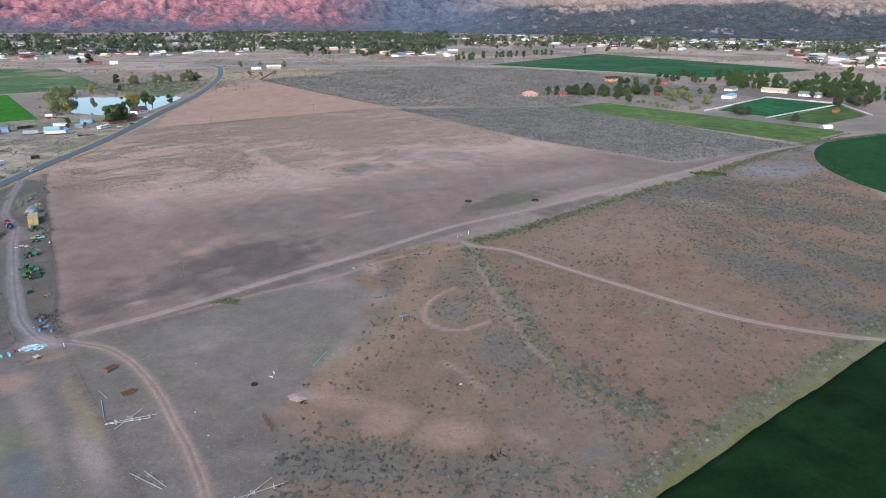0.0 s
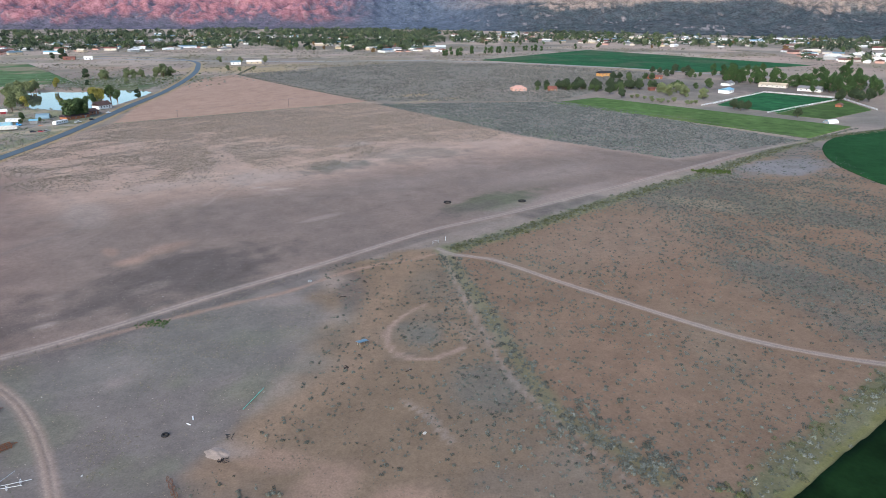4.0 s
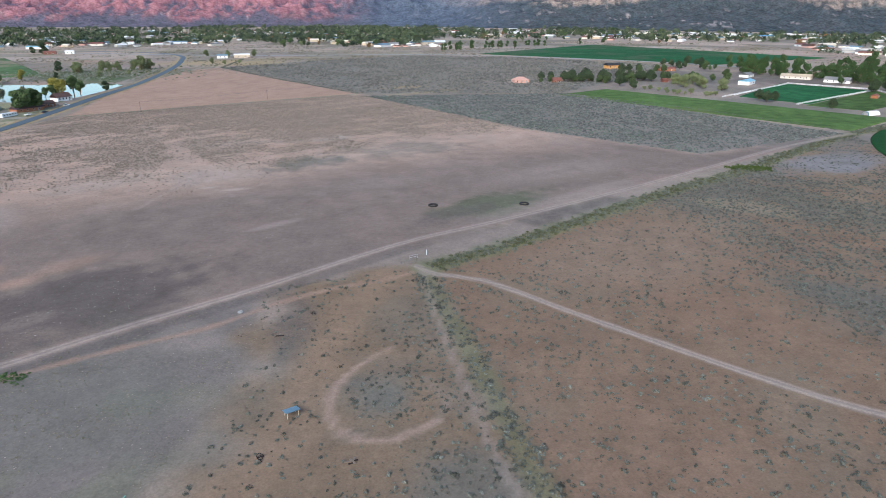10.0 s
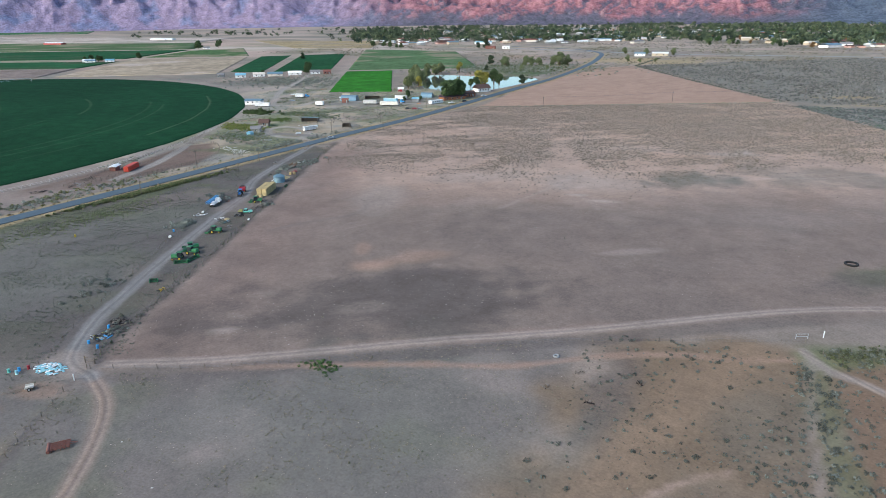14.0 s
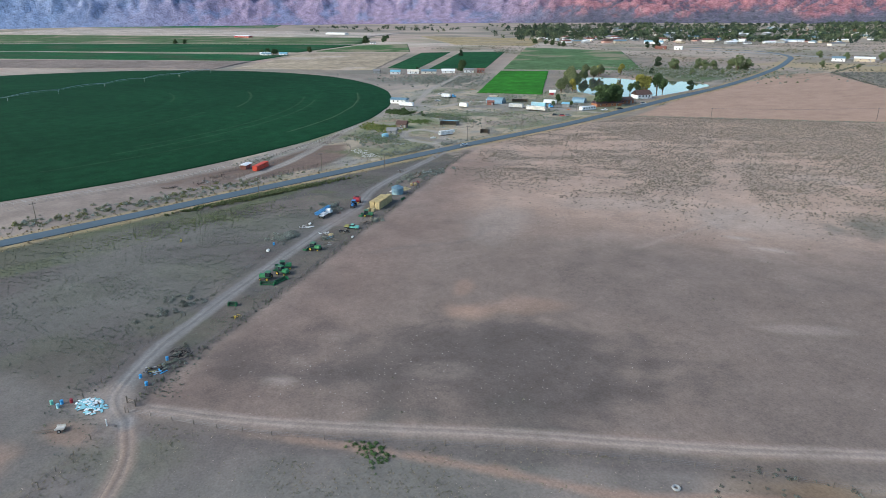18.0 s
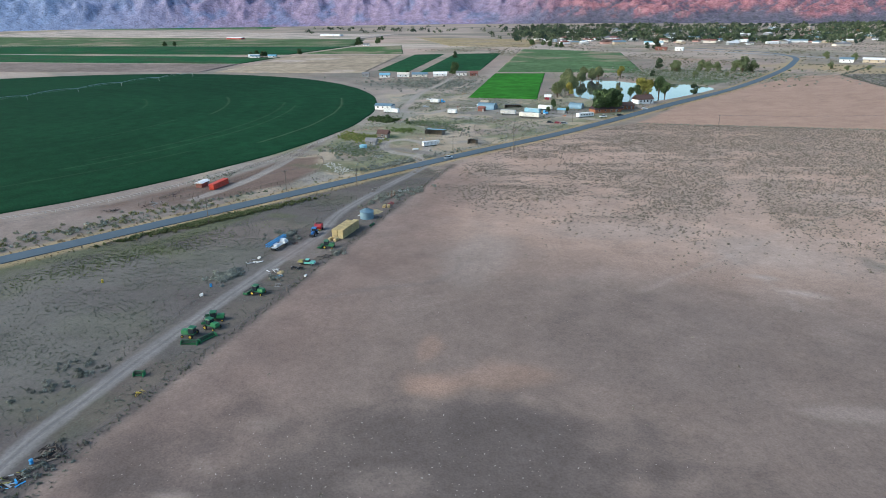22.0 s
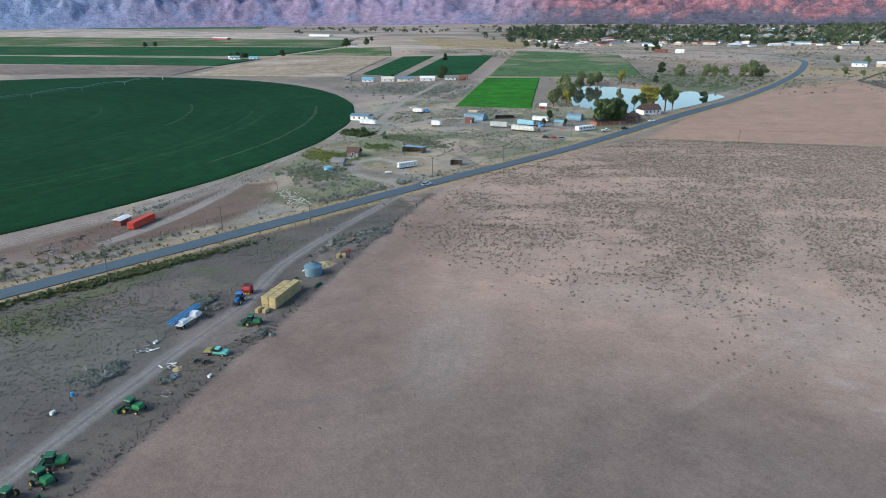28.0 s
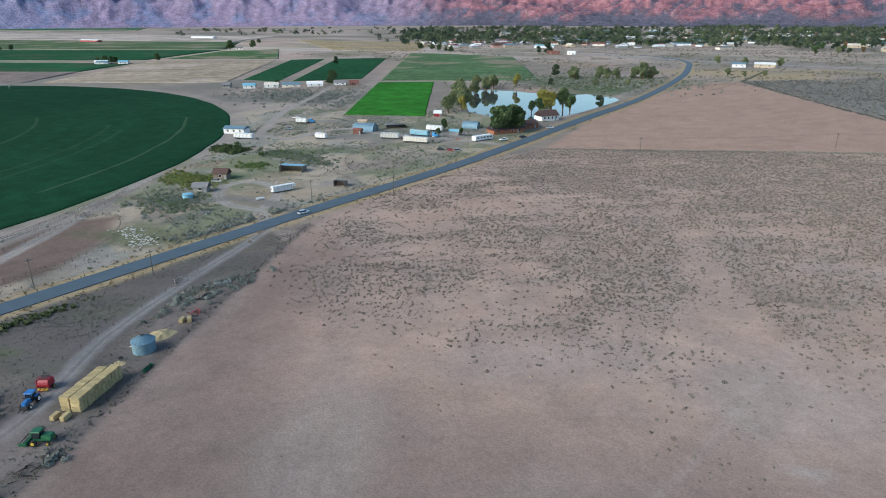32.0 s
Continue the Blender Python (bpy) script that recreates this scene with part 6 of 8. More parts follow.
def pickup(name, x, y, turn, mat, label, flatbed=False, load=False):
    ob = thing(name, x, y, turn, label, "truck", lift=0.02)
    part("cab", join(tapered(-0.5, 1.15, -0.92, 0.92, 0.55, 1.15, 0.0, 0.03), tapered(1.1, 2.75, -0.9, 0.9, 0.55, 1.12, 0.06, 0.05)), P[mat], ob)
    part("windows", tapered(-0.45, 1.25, -0.84, 0.84, 1.12, 1.72, 0.3, 0.12), P["dark_glass"], ob)
    part("cab_roof", tapered(-0.2, 0.98, -0.74, 0.74, 1.70, 1.80, 0.08, 0.06), P[mat], ob)
    part("chassis", box(-2.6, 2.6, -0.45, 0.45, 0.4, 0.6), P["dark_metal"], ob)
    if flatbed:
        part("flatbed", join(box(-2.8, -0.6, -1.05, 1.05, 0.85, 0.97), box(-0.68, -0.58, -1.05, 1.05, 0.97, 1.6)), P["old_boards"], ob)
    else:
        part("bed", join(box(-2.75, -0.55, -0.95, -0.85, 0.6, 1.15), box(-2.75, -0.55, 0.85, 0.95, 0.6, 1.15), box(-2.8, -2.7, -0.95, 0.95, 0.6, 1.15), box(-2.75, -0.55, -0.95, 0.95, 0.6, 0.72)), P[mat], ob)
    for sx in (-1.75, 1.85):
        for sy in (-0.85, 0.85):
            wheel(ob, sx, sy, 0.38, 0.24)
    part("bumper", box(2.72, 2.85, -0.9, 0.9, 0.5, 0.68), P["silver_paint"], ob)
    if load:
        part("hay_load", tapered(-2.6, -0.7, -0.95, 0.95, 0.97, 1.5, 0.35, 0.25), P["green_bale"], ob)
    return ob


car("station_wagon", -280.8, 364.5, 84, "silver_paint", "silver estate car driving on the country road", lift=0.3)
pickup("flatbed_pickup", -198.6, 232.6, 42, "teal_paint", "pale turquoise pickup with a wooden flatbed of hay", True, True)
for k, (cx, cy, turn, mat, label) in enumerate(((-315.2, 487.5, 30, "black_roof", "black car parked in a farmyard"), (-310, 489.5, 25, "red_paint", "dark red car parked in a farmyard"), (-306.5, 491.5, 60, "grey_paint", "grey car parked in a farmyard"), (-303, 583, 65, "white_paint", "white car parked beside a house"), (-299, 545, 70, "black_roof", "black car parked beside the road"), (-352.8, 372, 35, "grey_paint", "old grey car beside a shack"), (-415, 517, 20, "white_paint", "white car parked beside a shed"), (-440, 480, 60, "silver_paint", "silver car parked on pale soil"))):
    car("parked_car", cx, cy, turn, mat, label, 4.6)
pickup("white_pickup", -303.3, 531, 70, "white_paint", "white pickup parked beside a mobile home")
pickup("farm_pickup", -472, 511, 40, "white_paint", "white pickup on a pale dirt yard")


def trailer(name, x, y, turn, l, mat, label, w=2.6, h=2.7, axles=2, ribs=True, floor=1.1):
    """A box trailer with ribbed sides, frame, wheels and landing legs."""
    ob = thing(name, x, y, turn, label, "trailer")
    a, b = l / 2, w / 2
    part("box", join(tapered(-a, a, -b, b, floor, floor + h, 0.05, 0.06)), P[mat], ob)
    part("roof_edge", join(box(-a, a, -b - 0.03, -b + 0.05, floor + h - 0.12, floor + h + 0.02), box(-a, a, b - 0.05, b + 0.03, floor + h - 0.12, floor + h + 0.02)), P["aluminium"], ob)
    if ribs:
        n = int(l / 0.9)
        for s_ in (-1, 1):
            part("side_ribs", join(*[box(-a + l * (k + 0.5) / n - 0.05, -a + l * (k + 0.5) / n + 0.05, s_ * b - 0.05, s_ * b + 0.05, floor + 0.05, floor + h - 0.1) for k in range(n)]), P["grey_paint"], ob)
    part("frame", join(box(-a, a, -0.5, -0.35, floor - 0.3, floor), box(-a, a, 0.35, 0.5, floor - 0.3, floor)), P["dark_metal"], ob)
    part("landing_leg", join(rod((a * 0.6, -0.6, 0), (a * 0.6, -0.6, floor), 0.07), rod((a * 0.6, 0.6, 0), (a * 0.6, 0.6, floor), 0.07)), P["dark_metal"], ob)
    for k in range(axles):
        for s_ in (-1, 1):
            wheel(ob, -a + 1.2 + 1.15 * k, s_ * (b - 0.25), 0.48, 0.4)
    return ob


horse = trailer("stock_trailer", -315, 380, 81, 9.2, "white_paint", "white livestock trailer parked on dry ground", 2.4, 2.3, 2, True, 0.6)
part("gooseneck", join(box(4.6, 6.2, -0.9, 0.9, 1.7, 2.9), box(6.0, 6.2, -0.15, 0.15, 0.7, 1.7)), P["white_paint"], horse)
part("vent", hoop((-4.66, 0.3, 1.8), (1, 0, 0), 0.42, 0.08, 14, 4), P["dark_metal"], horse)
trailer("livestock_trailer", -361.8, 495, 27, 11.4, "aluminium", "long silver livestock trailer in a farmyard")
trailer("livestock_trailer", -340.6, 495, 18, 15.5, "aluminium", "long silver livestock trailer in a farmyard")
trailer("box_trailer", -353.5, 512.5, 12, 12.5, "blue_roof_metal", "pale blue box trailer in a farmyard")
trailer("box_trailer", -357, 531, 15, 11, "white_paint", "white box trailer in a farmyard")
trailer("box_trailer", -434.7, 441.5, 24, 12.5, "white_paint", "white box trailer beside a white barn")
trailer("box_trailer", -396, 470, 20, 7, "white_paint", "short white box trailer beside a ditch")
trailer("box_trailer", -452, 500, 25, 8, "white_paint", "white box truck body on pale dirt")


def truck_cab(name, x, y, turn, mat, label):
    ob = thing(name, x, y, turn, label, "truck")
    part("cab", join(tapered(-1.1, 0.6, -1.15, 1.15, 0.9, 2.9, 0.12, 0.06), tapered(0.55, 2.4, -1.0, 1.0, 0.8, 1.9, 0.1, 0.1)), P[mat], ob)
    part("windscreen", tapered(0.3, 0.72, -1.0, 1.0, 1.95, 2.65, 0.05, 0.06), P["dark_glass"], ob)
    part("frame", box(-4.6, 2.2, -0.45, 0.45, 0.6, 0.95), P["dark_metal"], ob)
    part("fuel_tank", rod((-1.0, -1.0, 0.7), (0.4, -1.0, 0.7), 0.32, 10), P["aluminium"], ob)
    part("exhaust_stack", rod((-1.2, 0.9, 1.0), (-1.2, 0.9, 3.5), 0.09, 8), P["aluminium"], ob)
    for sx in (1.7, -2.6, -3.8):
        for sy in (-0.95, 0.95):
            wheel(ob, sx, sy, 0.5, 0.35)
    return ob


truck_cab("blue_truck", -343.5, 515, 20, "sky_blue_paint", "bright blue lorry cab in a farmyard")
truck_cab("blue_truck", -449, 506, 30, "sky_blue_paint", "bright blue lorry cab on a pale dirt yard")
truck_cab("grey_truck", -352.5, 500, 25, "grey_paint", "grey lorry cab hitched to a silver trailer")
mobile = trailer("mobile_home", -314.6, 525, 80, 14, "white_paint", "white mobile home with dark windows", 3.6, 2.5, 2, False, 0.5)
for k in range(5):
    for s_ in (-1, 1):
        part("window", box(-5.6 + 2.6 * k, -4.4 + 2.6 * k, s_ * 1.8 - 0.03, s_ * 1.8 + 0.03, 1.6, 2.4), P["dark_glass"], mobile)

cont = thing("shipping_container", -313, 252.5, 127, "long orange-red shipping container on bare ground", "container")
part("body", join(box(-6.4, 6.4, -1.25, 1.25, 0.15, 2.65)), P["orange_red_paint"], cont)
for s_ in (-1, 1):
    part("side_corrugation", join(*[box(-6.2 + 0.46 * k, -6.0 + 0.46 * k, s_ * 1.25 - 0.04, s_ * 1.25 + 0.05, 0.35, 2.5) for k in range(27)]), P["orange_red_paint"], cont)
    part("end_door", join(box(-6.46, -6.38, s_ * 0.62 - 0.58, s_ * 0.62 + 0.58, 0.3, 2.55), rod((-6.5, s_ * 0.3, 0.3), (-6.5, s_ * 0.3, 2.55), 0.03)), P["orange_red_paint"], cont)
house("white_roof_shed", -319.5, 247.5, 127, 6, 3, 2.2, 0.35, "rust_red_paint", "white_paint", "small dark red shed with a flat white roof", "shed", 0)


# ---- farm machines ----
def tractor(name, x, y, turn, mat, rim, label, cab_roof=None):
    ob = thing(name, x, y, turn, label, "tractor")
    part("bonnet", join(tapered(0.25, 2.3, -0.45, 0.45, 0.9, 1.65, 0.08, 0.08), box(2.2, 2.36, -0.36, 0.36, 0.85, 1.5)), P[mat], ob)
    part("chassis", join(box(-1.3, 2.2, -0.3, 0.3, 0.6, 0.95), rod((1.8, -0.75, 0.5), (1.8, 0.75, 0.5), 0.1), rod((-0.9, -0.95, 0.8), (-0.9, 0.95, 0.8), 0.14)), P["dark_metal"], ob)
    part("cab_glass", tapered(-1.25, 0.3, -0.75, 0.75, 1.15, 2.55, 0.1, 0.08), P["dark_glass"], ob)
    for sx, sy in ((-1.15, -0.68), (-1.15, 0.68), (0.2, -0.66), (0.2, 0.66)):
        part("cab_pillar", rod((sx, sy, 1.1), (sx * 0.93, sy * 0.93, 2.6), 0.05), P[mat], ob)
    part("cab_roof", tapered(-1.35, 0.42, -0.85, 0.85, 2.52, 2.72, 0.12, 0.12), P[cab_roof or mat], ob)
    for s_ in (-1, 1):
        part("mudguard", tapered(-1.75, -0.2, s_ * 0.95 - 0.25, s_ * 0.95 + 0.25, 1.55, 1.7, 0.3, 0.0), P[mat], ob)
        wheel(ob, -0.95, s_ * 1.0, 0.85, 0.42, rim)
        wheel(ob, 1.75, s_ * 0.85, 0.52, 0.3, rim)
    part("exhaust_stack", rod((1.2, 0.3, 1.6), (1.2, 0.3, 2.6), 0.05), P["dark_metal"], ob)
    part("hitch", join(rod((-1.3, -0.25, 0.7), (-2.1, -0.3, 0.55), 0.05), rod((-1.3, 0.25, 0.7), (-2.1, 0.3, 0.55), 0.05)), P["dark_metal"], ob)
    return ob


tr = tractor("blue_tractor", -222.0, 249.0, -48, "blue_paint", "white_paint", "blue tractor with a cab and white rims beside the lane")
part("front_forks", join(box(2.5, 3.6, -0.6, -0.45, 0.3, 0.42), box(2.5, 3.6, 0.45, 0.6, 0.3, 0.42), box(2.4, 2.55, -0.8, 0.8, 0.3, 1.0)), P["dark_metal"], tr)

baler = thing("round_baler", -225.8, 253.2, -48, "dark red round baler hitched behind a tractor", "farm machine")
v, f = [], []
for sx in (-1.1, 1.1):
    v += [(1.3 * math.cos(2 * math.pi * k / 14) - 0.2, sx, 1.5 + 1.15 * math.sin(2 * math.pi * k / 14)) for k in range(14)]
part("bale_chamber", (v, [(k, (k + 1) % 14, 14 + (k + 1) % 14, 14 + k) for k in range(14)] + [tuple(range(14))[::-1], tuple(range(14, 28))]), P["red_paint"], baler)
for s_ in (-1, 1):
    part("side_panel", tapered(-1.3, 1.2, s_ * 1.2 - 0.08, s_ * 1.2 + 0.08, 0.9, 2.5, 0.3, 0.0), P["red_paint"], baler)
    wheel(baler, -0.3, s_ * 1.35, 0.5, 0.35, "yellow_paint")
part("roof_slats", join(*[box(-1.1 + 0.5 * k, -0.85 + 0.5 * k, -0.9, 0.9, 2.6, 2.68) for k in range(4)]), P["dark_metal"], baler)
part("drawbar", join(rod((1.0, -0.5, 0.7), (2.9, 0, 0.55), 0.08), rod((1.0, 0.5, 0.7), (2.9, 0, 0.55), 0.08)), P["red_paint"], baler)
part("pickup_reel", rod((1.1, -1.0, 0.45), (1.1, 1.0, 0.45), 0.25, 10), P["yellow_paint"], baler)


def swather(name, x, y, turn, label, body="green_paint", hood="bright_green_paint", wide=4.2, header=True, cab=True, rim="yellow_paint"):
    """A self-propelled windrower: cab, engine hood, wheels, and a reel header in front."""
    ob = thing(name, x, y, turn, label, "farm machine")
    part("frame", join(box(-2.2, 0.9, -0.8, 0.8, 0.75, 1.05), rod((0.5, -1.4, 0.7), (0.5, 1.4, 0.7), 0.13), rod((-1.9, -1.1, 0.45), (-1.9, 1.1, 0.45), 0.1)), P[body], ob)
    part("engine_hood", join(tapered(-2.4, -0.5, -0.75, 0.75, 1.05, 1.75, 0.12, 0.1), box(-2.3, -1.6, -0.4, 0.4, 1.75, 1.82)), P[hood], ob)
    if cab:
        part("cab_glass", tapered(-0.4, 1.0, -0.75, 0.75, 1.1, 2.45, 0.08, 0.06), P["dark_glass"], ob)
        part("cab_roof", tapered(-0.55, 1.2, -0.88, 0.88, 2.42, 2.62, 0.12, 0.12), P[body], ob)
    for s_ in (-1, 1):
        wheel(ob, 0.5, s_ * 1.5, 0.65, 0.42, rim)
        wheel(ob, -1.9, s_ * 1.15, 0.38, 0.25, rim)
    if header:
        hw = wide / 2
        bed = part("header", join(box(1.7, 2.7, -hw, hw, 0.25, 0.4), box(1.6, 1.75, -hw, hw, 0.25, 0.95), box(1.7, 3.0, -hw - 0.12, -hw, 0.2, 0.8), box(1.7, 3.0, hw, hw + 0.12, 0.2, 0.8)), P[body], ob)
        part("reel", join(*[rod((2.45 + 0.38 * math.cos(k * 1.256), -hw, 0.75 + 0.38 * math.sin(k * 1.256)), (2.45 + 0.38 * math.cos(k * 1.256), hw, 0.75 + 0.38 * math.sin(k * 1.256)), 0.04) for k in range(5)]), P["dark_metal"], bed)
        part("lift_arm", join(rod((0.9, -0.6, 0.8), (1.7, -0.7, 0.5), 0.08), rod((0.9, 0.6, 0.8), (1.7, 0.7, 0.5), 0.08)), P["dark_metal"], ob)
    return ob


swather("green_swather", -207.3, 245.6, -140, "green windrower with a yellow header and wheels on the lane", "green_paint", "green_paint", 3.2)
swather("green_combine", -188.6, 211.2, -150, "green harvester with a wide dark header, parked in weeds", wide=4.4)
swather("green_combine", -180.2, 195.6, -122, "green harvester with a wide header among old machines", wide=4.6)
swather("green_combine", -176.8, 193.2, -160, "old green harvester with its header off", header=False)
swather("green_combine", -175.6, 187.8, 40, "green harvester with an open engine deck, header off", header=False)


def header_unit(name, x, y, turn, l, label):
    ob = thing(name, x, y, turn, label, "farm machine")
    part("trough", join(box(-l / 2, l / 2, -0.5, 0.5, 0.12, 0.26), box(-l / 2, l / 2, 0.42, 0.55, 0.12, 0.9)), P["green_paint"], ob)
    part("reel", join(*[rod((-l / 2, -0.2 + 0.35 * math.cos(k * 1.256), 0.75 + 0.35 * math.sin(k * 1.256)), (l / 2, -0.2 + 0.35 * math.cos(k * 1.256), 0.75 + 0.35 * math.sin(k * 1.256)), 0.035) for k in range(5)], *[hoop((-l / 2 + l * k / 4, -0.2, 0.75), (1, 0, 0), 0.35, 0.03, 10, 4) for k in range(5)]), P["dark_metal"], ob)
    for s_ in (-1, 1):
        part("end_plate", tapered(s_ * l / 2 - 0.06, s_ * l / 2 + 0.06, -0.9, 0.6, 0.05, 1.0, 0.0, 0.3), P["bright_green_paint"], ob)
    return ob


header_unit("loose_header", -171.6, 190.0, 105, 4.6, "loose green harvester header lying in weeds")
header_unit("loose_header", -172.0, 186.0, 45, 4.0, "loose dark green header lying beside the lane")
header_unit("feed_trough", -165.3, 172.4, 45, 2.2, "short dark green trough beside the lane")

# the hay stack: two bales wide, three high
stack = thing("hay_stack", -216.2, 258.6, 121.3, "long stack of large golden straw bales beside the lane", "hay stack")
bale = bpy.data.meshes.new("bale")
bm = bmesh.new()
bmesh.ops.create_cube(bm, size=1.0)
for vert in bm.verts:
    vert.co = Vector((vert.co.x * 1.07, vert.co.y * 2.12, vert.co.z * 1.06))
bmesh.ops.bevel(bm, geom=bm.edges[:], offset=0.10, segments=2, affect="EDGES")
bm.to_mesh(bale)
bm.free()
bale.materials.append(M_BALE)
for i in range(12):
    for j in range(2):
        for k in range(3):
            if k == 2 and i == 11 and j == 1:
                continue
            one = new("bale", bale)
            one.parent = stack
            one.matrix_basis = pose(-6.05 + 1.1 * i + random.uniform(-0.05, 0.05), -1.09 + 2.18 * j + random.uniform(-0.08, 0.08), 0.5 + 1.06 * k, 0, 0, random.uniform(-2, 2))
for bx_, by_, turn in ((-213.0, 250.2, 30), (-211.3, 251.4, 30), (-232.3, 287.2, 40), (-231.2, 288.6, 60)):
    one = new("straw_bale", bale)
    one.matrix_basis = placed(bx_, by_, turn, 0.5)
    tagged(one, "single straw bale lying on the ground", "bale", "loose bales")


def heap(name, x, y, rx, ry, h, mat, label, category, seed=1, n=24, rings=7):
    """A loose heap with an uneven surface."""
    ob = new(name)
    v, f = [], []
    for i in range(rings + 1):
        t = i / rings
        for k in range(n):
            a = 2 * math.pi * k / n
            w = 1 + 0.35 * (noise.noise((math.cos(a) * 2 + seed, math.sin(a) * 2, t * 2)))
            r = (1 - t) * w
            v.append((rx * r * math.cos(a), ry * r * math.sin(a), h * (t ** 0.8) * (1 + 0.3 * noise.noise((3 * r * math.cos(a) + seed, 3 * r * math.sin(a), 1))) - 0.08))
    f = [(i * n + k, i * n + (k + 1) % n, (i + 1) * n + (k + 1) % n, (i + 1) * n + k) for i in range(rings) for k in range(n)]
    me = bpy.data.meshes.new(name)
    me.from_pydata(v, [], f)
    me.materials.append(P[mat])
    ob = new(name, me)
    ob.matrix_basis = placed(x, y, seed * 40)
    return tagged(ob, label, category)


for o_ in [o for o in scene.objects if o.type == "EMPTY" and not o.children and o.name.startswith("heap_")]:
    bpy.data.objects.remove(o_)

# grain bin
gbin = thing("grain_bin", -225.4, 274.0, 0, "round galvanised grain bin with a conical ribbed roof", "grain bin")
rings = 15
v = []
for i in range(rings + 1):
    r = 2.55 + 0.03 * (i % 2)
    v += [(r * math.cos(2 * math.pi * k / 32), r * math.sin(2 * math.pi * k / 32), -0.1 + 2.9 * i / rings) for k in range(32)]
part("wall", (v, [(i * 32 + k, i * 32 + (k + 1) % 32, (i + 1) * 32 + (k + 1) % 32, (i + 1) * 32 + k) for i in range(rings) for k in range(32)]), P["galvanised"], gbin)
part("roof", rod((0, 0, 2.75), (0, 0, 4.0), 2.75, 32, 0.35), P["galvanised"], gbin)
for k in range(16):
    a = 2 * math.pi * k / 16
    part("roof_rib", rod((2.72 * math.cos(a), 2.72 * math.sin(a), 2.82), (0.36 * math.cos(a), 0.36 * math.sin(a), 4.04), 0.045, 4), P["galvanised"], gbin)
part("hatch", join(rod((0, 0, 3.95), (0, 0, 4.15), 0.42, 12)), P["dark_metal"], gbin)
part("auger_tube", rod((-2.4, -0.6, 1.2), (-4.2, -1.4, 0.1), 0.1, 8), P["white_paint"], gbin)
heap("loose_hay", -229.7, 280, 4.2, 3.0, 1.3, "straw_yellow", "loose pile of old hay behind a grain bin", "hay", 2)
heap("loose_hay", -198.2, 223.6, 1.5, 1.2, 0.7, "straw_yellow", "small pile of old hay among scrap", "hay", 3)
heap("loose_hay", -224.0, 267.8, 2.0, 1.3, 0.25, "straw_yellow", "thin spread of loose hay beside a grain bin", "hay", 5)
heap("black_tarp", -226.3, 268.8, 0.9, 0.6, 0.5, "black_rubber", "crumpled black tarpaulin beside a grain bin", "tarpaulin", 4)

# drill rig: a white lorry with a long blue lattice mast laid along it
rig = thing("drill_rig", -219.4, 234.2, 122, "white drilling lorry with a long bright blue lattice mast", "drill rig")
mast = part("mast", join(*[box(-5.8, 5.8, y_ + 1.0, y_ + 1.2, z_ - 0.12, z_ + 0.12) for y_ in (-0.45, 0.45) for z_ in (1.75, 2.5)]), P["sky_blue_paint"], rig)
for k in range(14):
    x0 = -5.4 + 0.78 * k
    part("mast_brace", join(rod((x0, 0.7, 1.7), (x0 + 0.78, 0.7, 2.4), 0.045, 4), rod((x0, 1.5, 2.4), (x0 + 0.78, 1.5, 1.7), 0.045, 4), rod((x0, 0.7, 2.4), (x0 + 0.78, 1.5, 2.4), 0.045, 4)), P["sky_blue_paint"], mast)
part("chassis", box(-4.6, 3.4, -0.75, 0.15, 0.7, 1.0), P["dark_metal"], rig)
part("deck", join(box(-4.4, 1.0, -1.2, 0.6, 1.0, 1.15), tapered(-3.4, -1.2, -1.0, 0.4, 1.15, 1.9, 0.1, 0.1)), P["white_paint"], rig)
part("cab", join(tapered(1.2, 2.9, -1.3, 0.7, 0.8, 2.3, 0.2, 0.1), tapered(2.8, 4.0, -1.15, 0.55, 0.7, 1.4, 0.1, 0.1)), P["white_paint"], rig)
part("windscreen", tapered(2.5, 2.95, -1.15, 0.55, 1.5, 2.15, 0.06, 0.08), P["dark_glass"], rig)
part("mast_rest", join(rod((-3.5, 1.1, 0), (-3.5, 1.1, 1.7), 0.07), rod((3.5, 1.1, 0), (3.5, 1.1, 1.7), 0.07)), P["dark_metal"], rig)
for sx in (-3.8, -2.6, 3.1):
    for sy in (-1.05, 0.45):
        wheel(rig, sx, sy, 0.48, 0.32)


def scrap(name, x, y, r, n, mats, label, seed, length=2.0, category="scrap"):
    """A tangle of bars, boards and drums."""
    rng = random.Random(seed)
    ob = thing(name, x, y, 0, label, category)
    for k in range(n):
        cx, cy, a = rng.uniform(-r, r), rng.uniform(-r, r), rng.uniform(0, math.pi)
        l_ = rng.uniform(0.4, 1.0) * length
        dz = rng.uniform(0, 0.5)
        kind = rng.random()
        if kind < 0.5:
            geo = rod((cx - l_ / 2 * math.cos(a), cy - l_ / 2 * math.sin(a), 0.1), (cx + l_ / 2 * math.cos(a), cy + l_ / 2 * math.sin(a), 0.1 + dz), 0.06, 5)
        elif kind < 0.8:
            geo = moved(box(-l_ / 2, l_ / 2, -0.16, 0.16, 0.0, 0.09), cx, cy, rng.uniform(0.02, 0.3), math.degrees(a))
        else:
            geo = hoop((cx, cy, 0.3), (math.cos(a), math.sin(a), rng.uniform(0, 1)), rng.uniform(0.25, 0.5), 0.07, 12, 4)
        part("piece", geo, P[rng.choice(mats)], ob)
    return ob


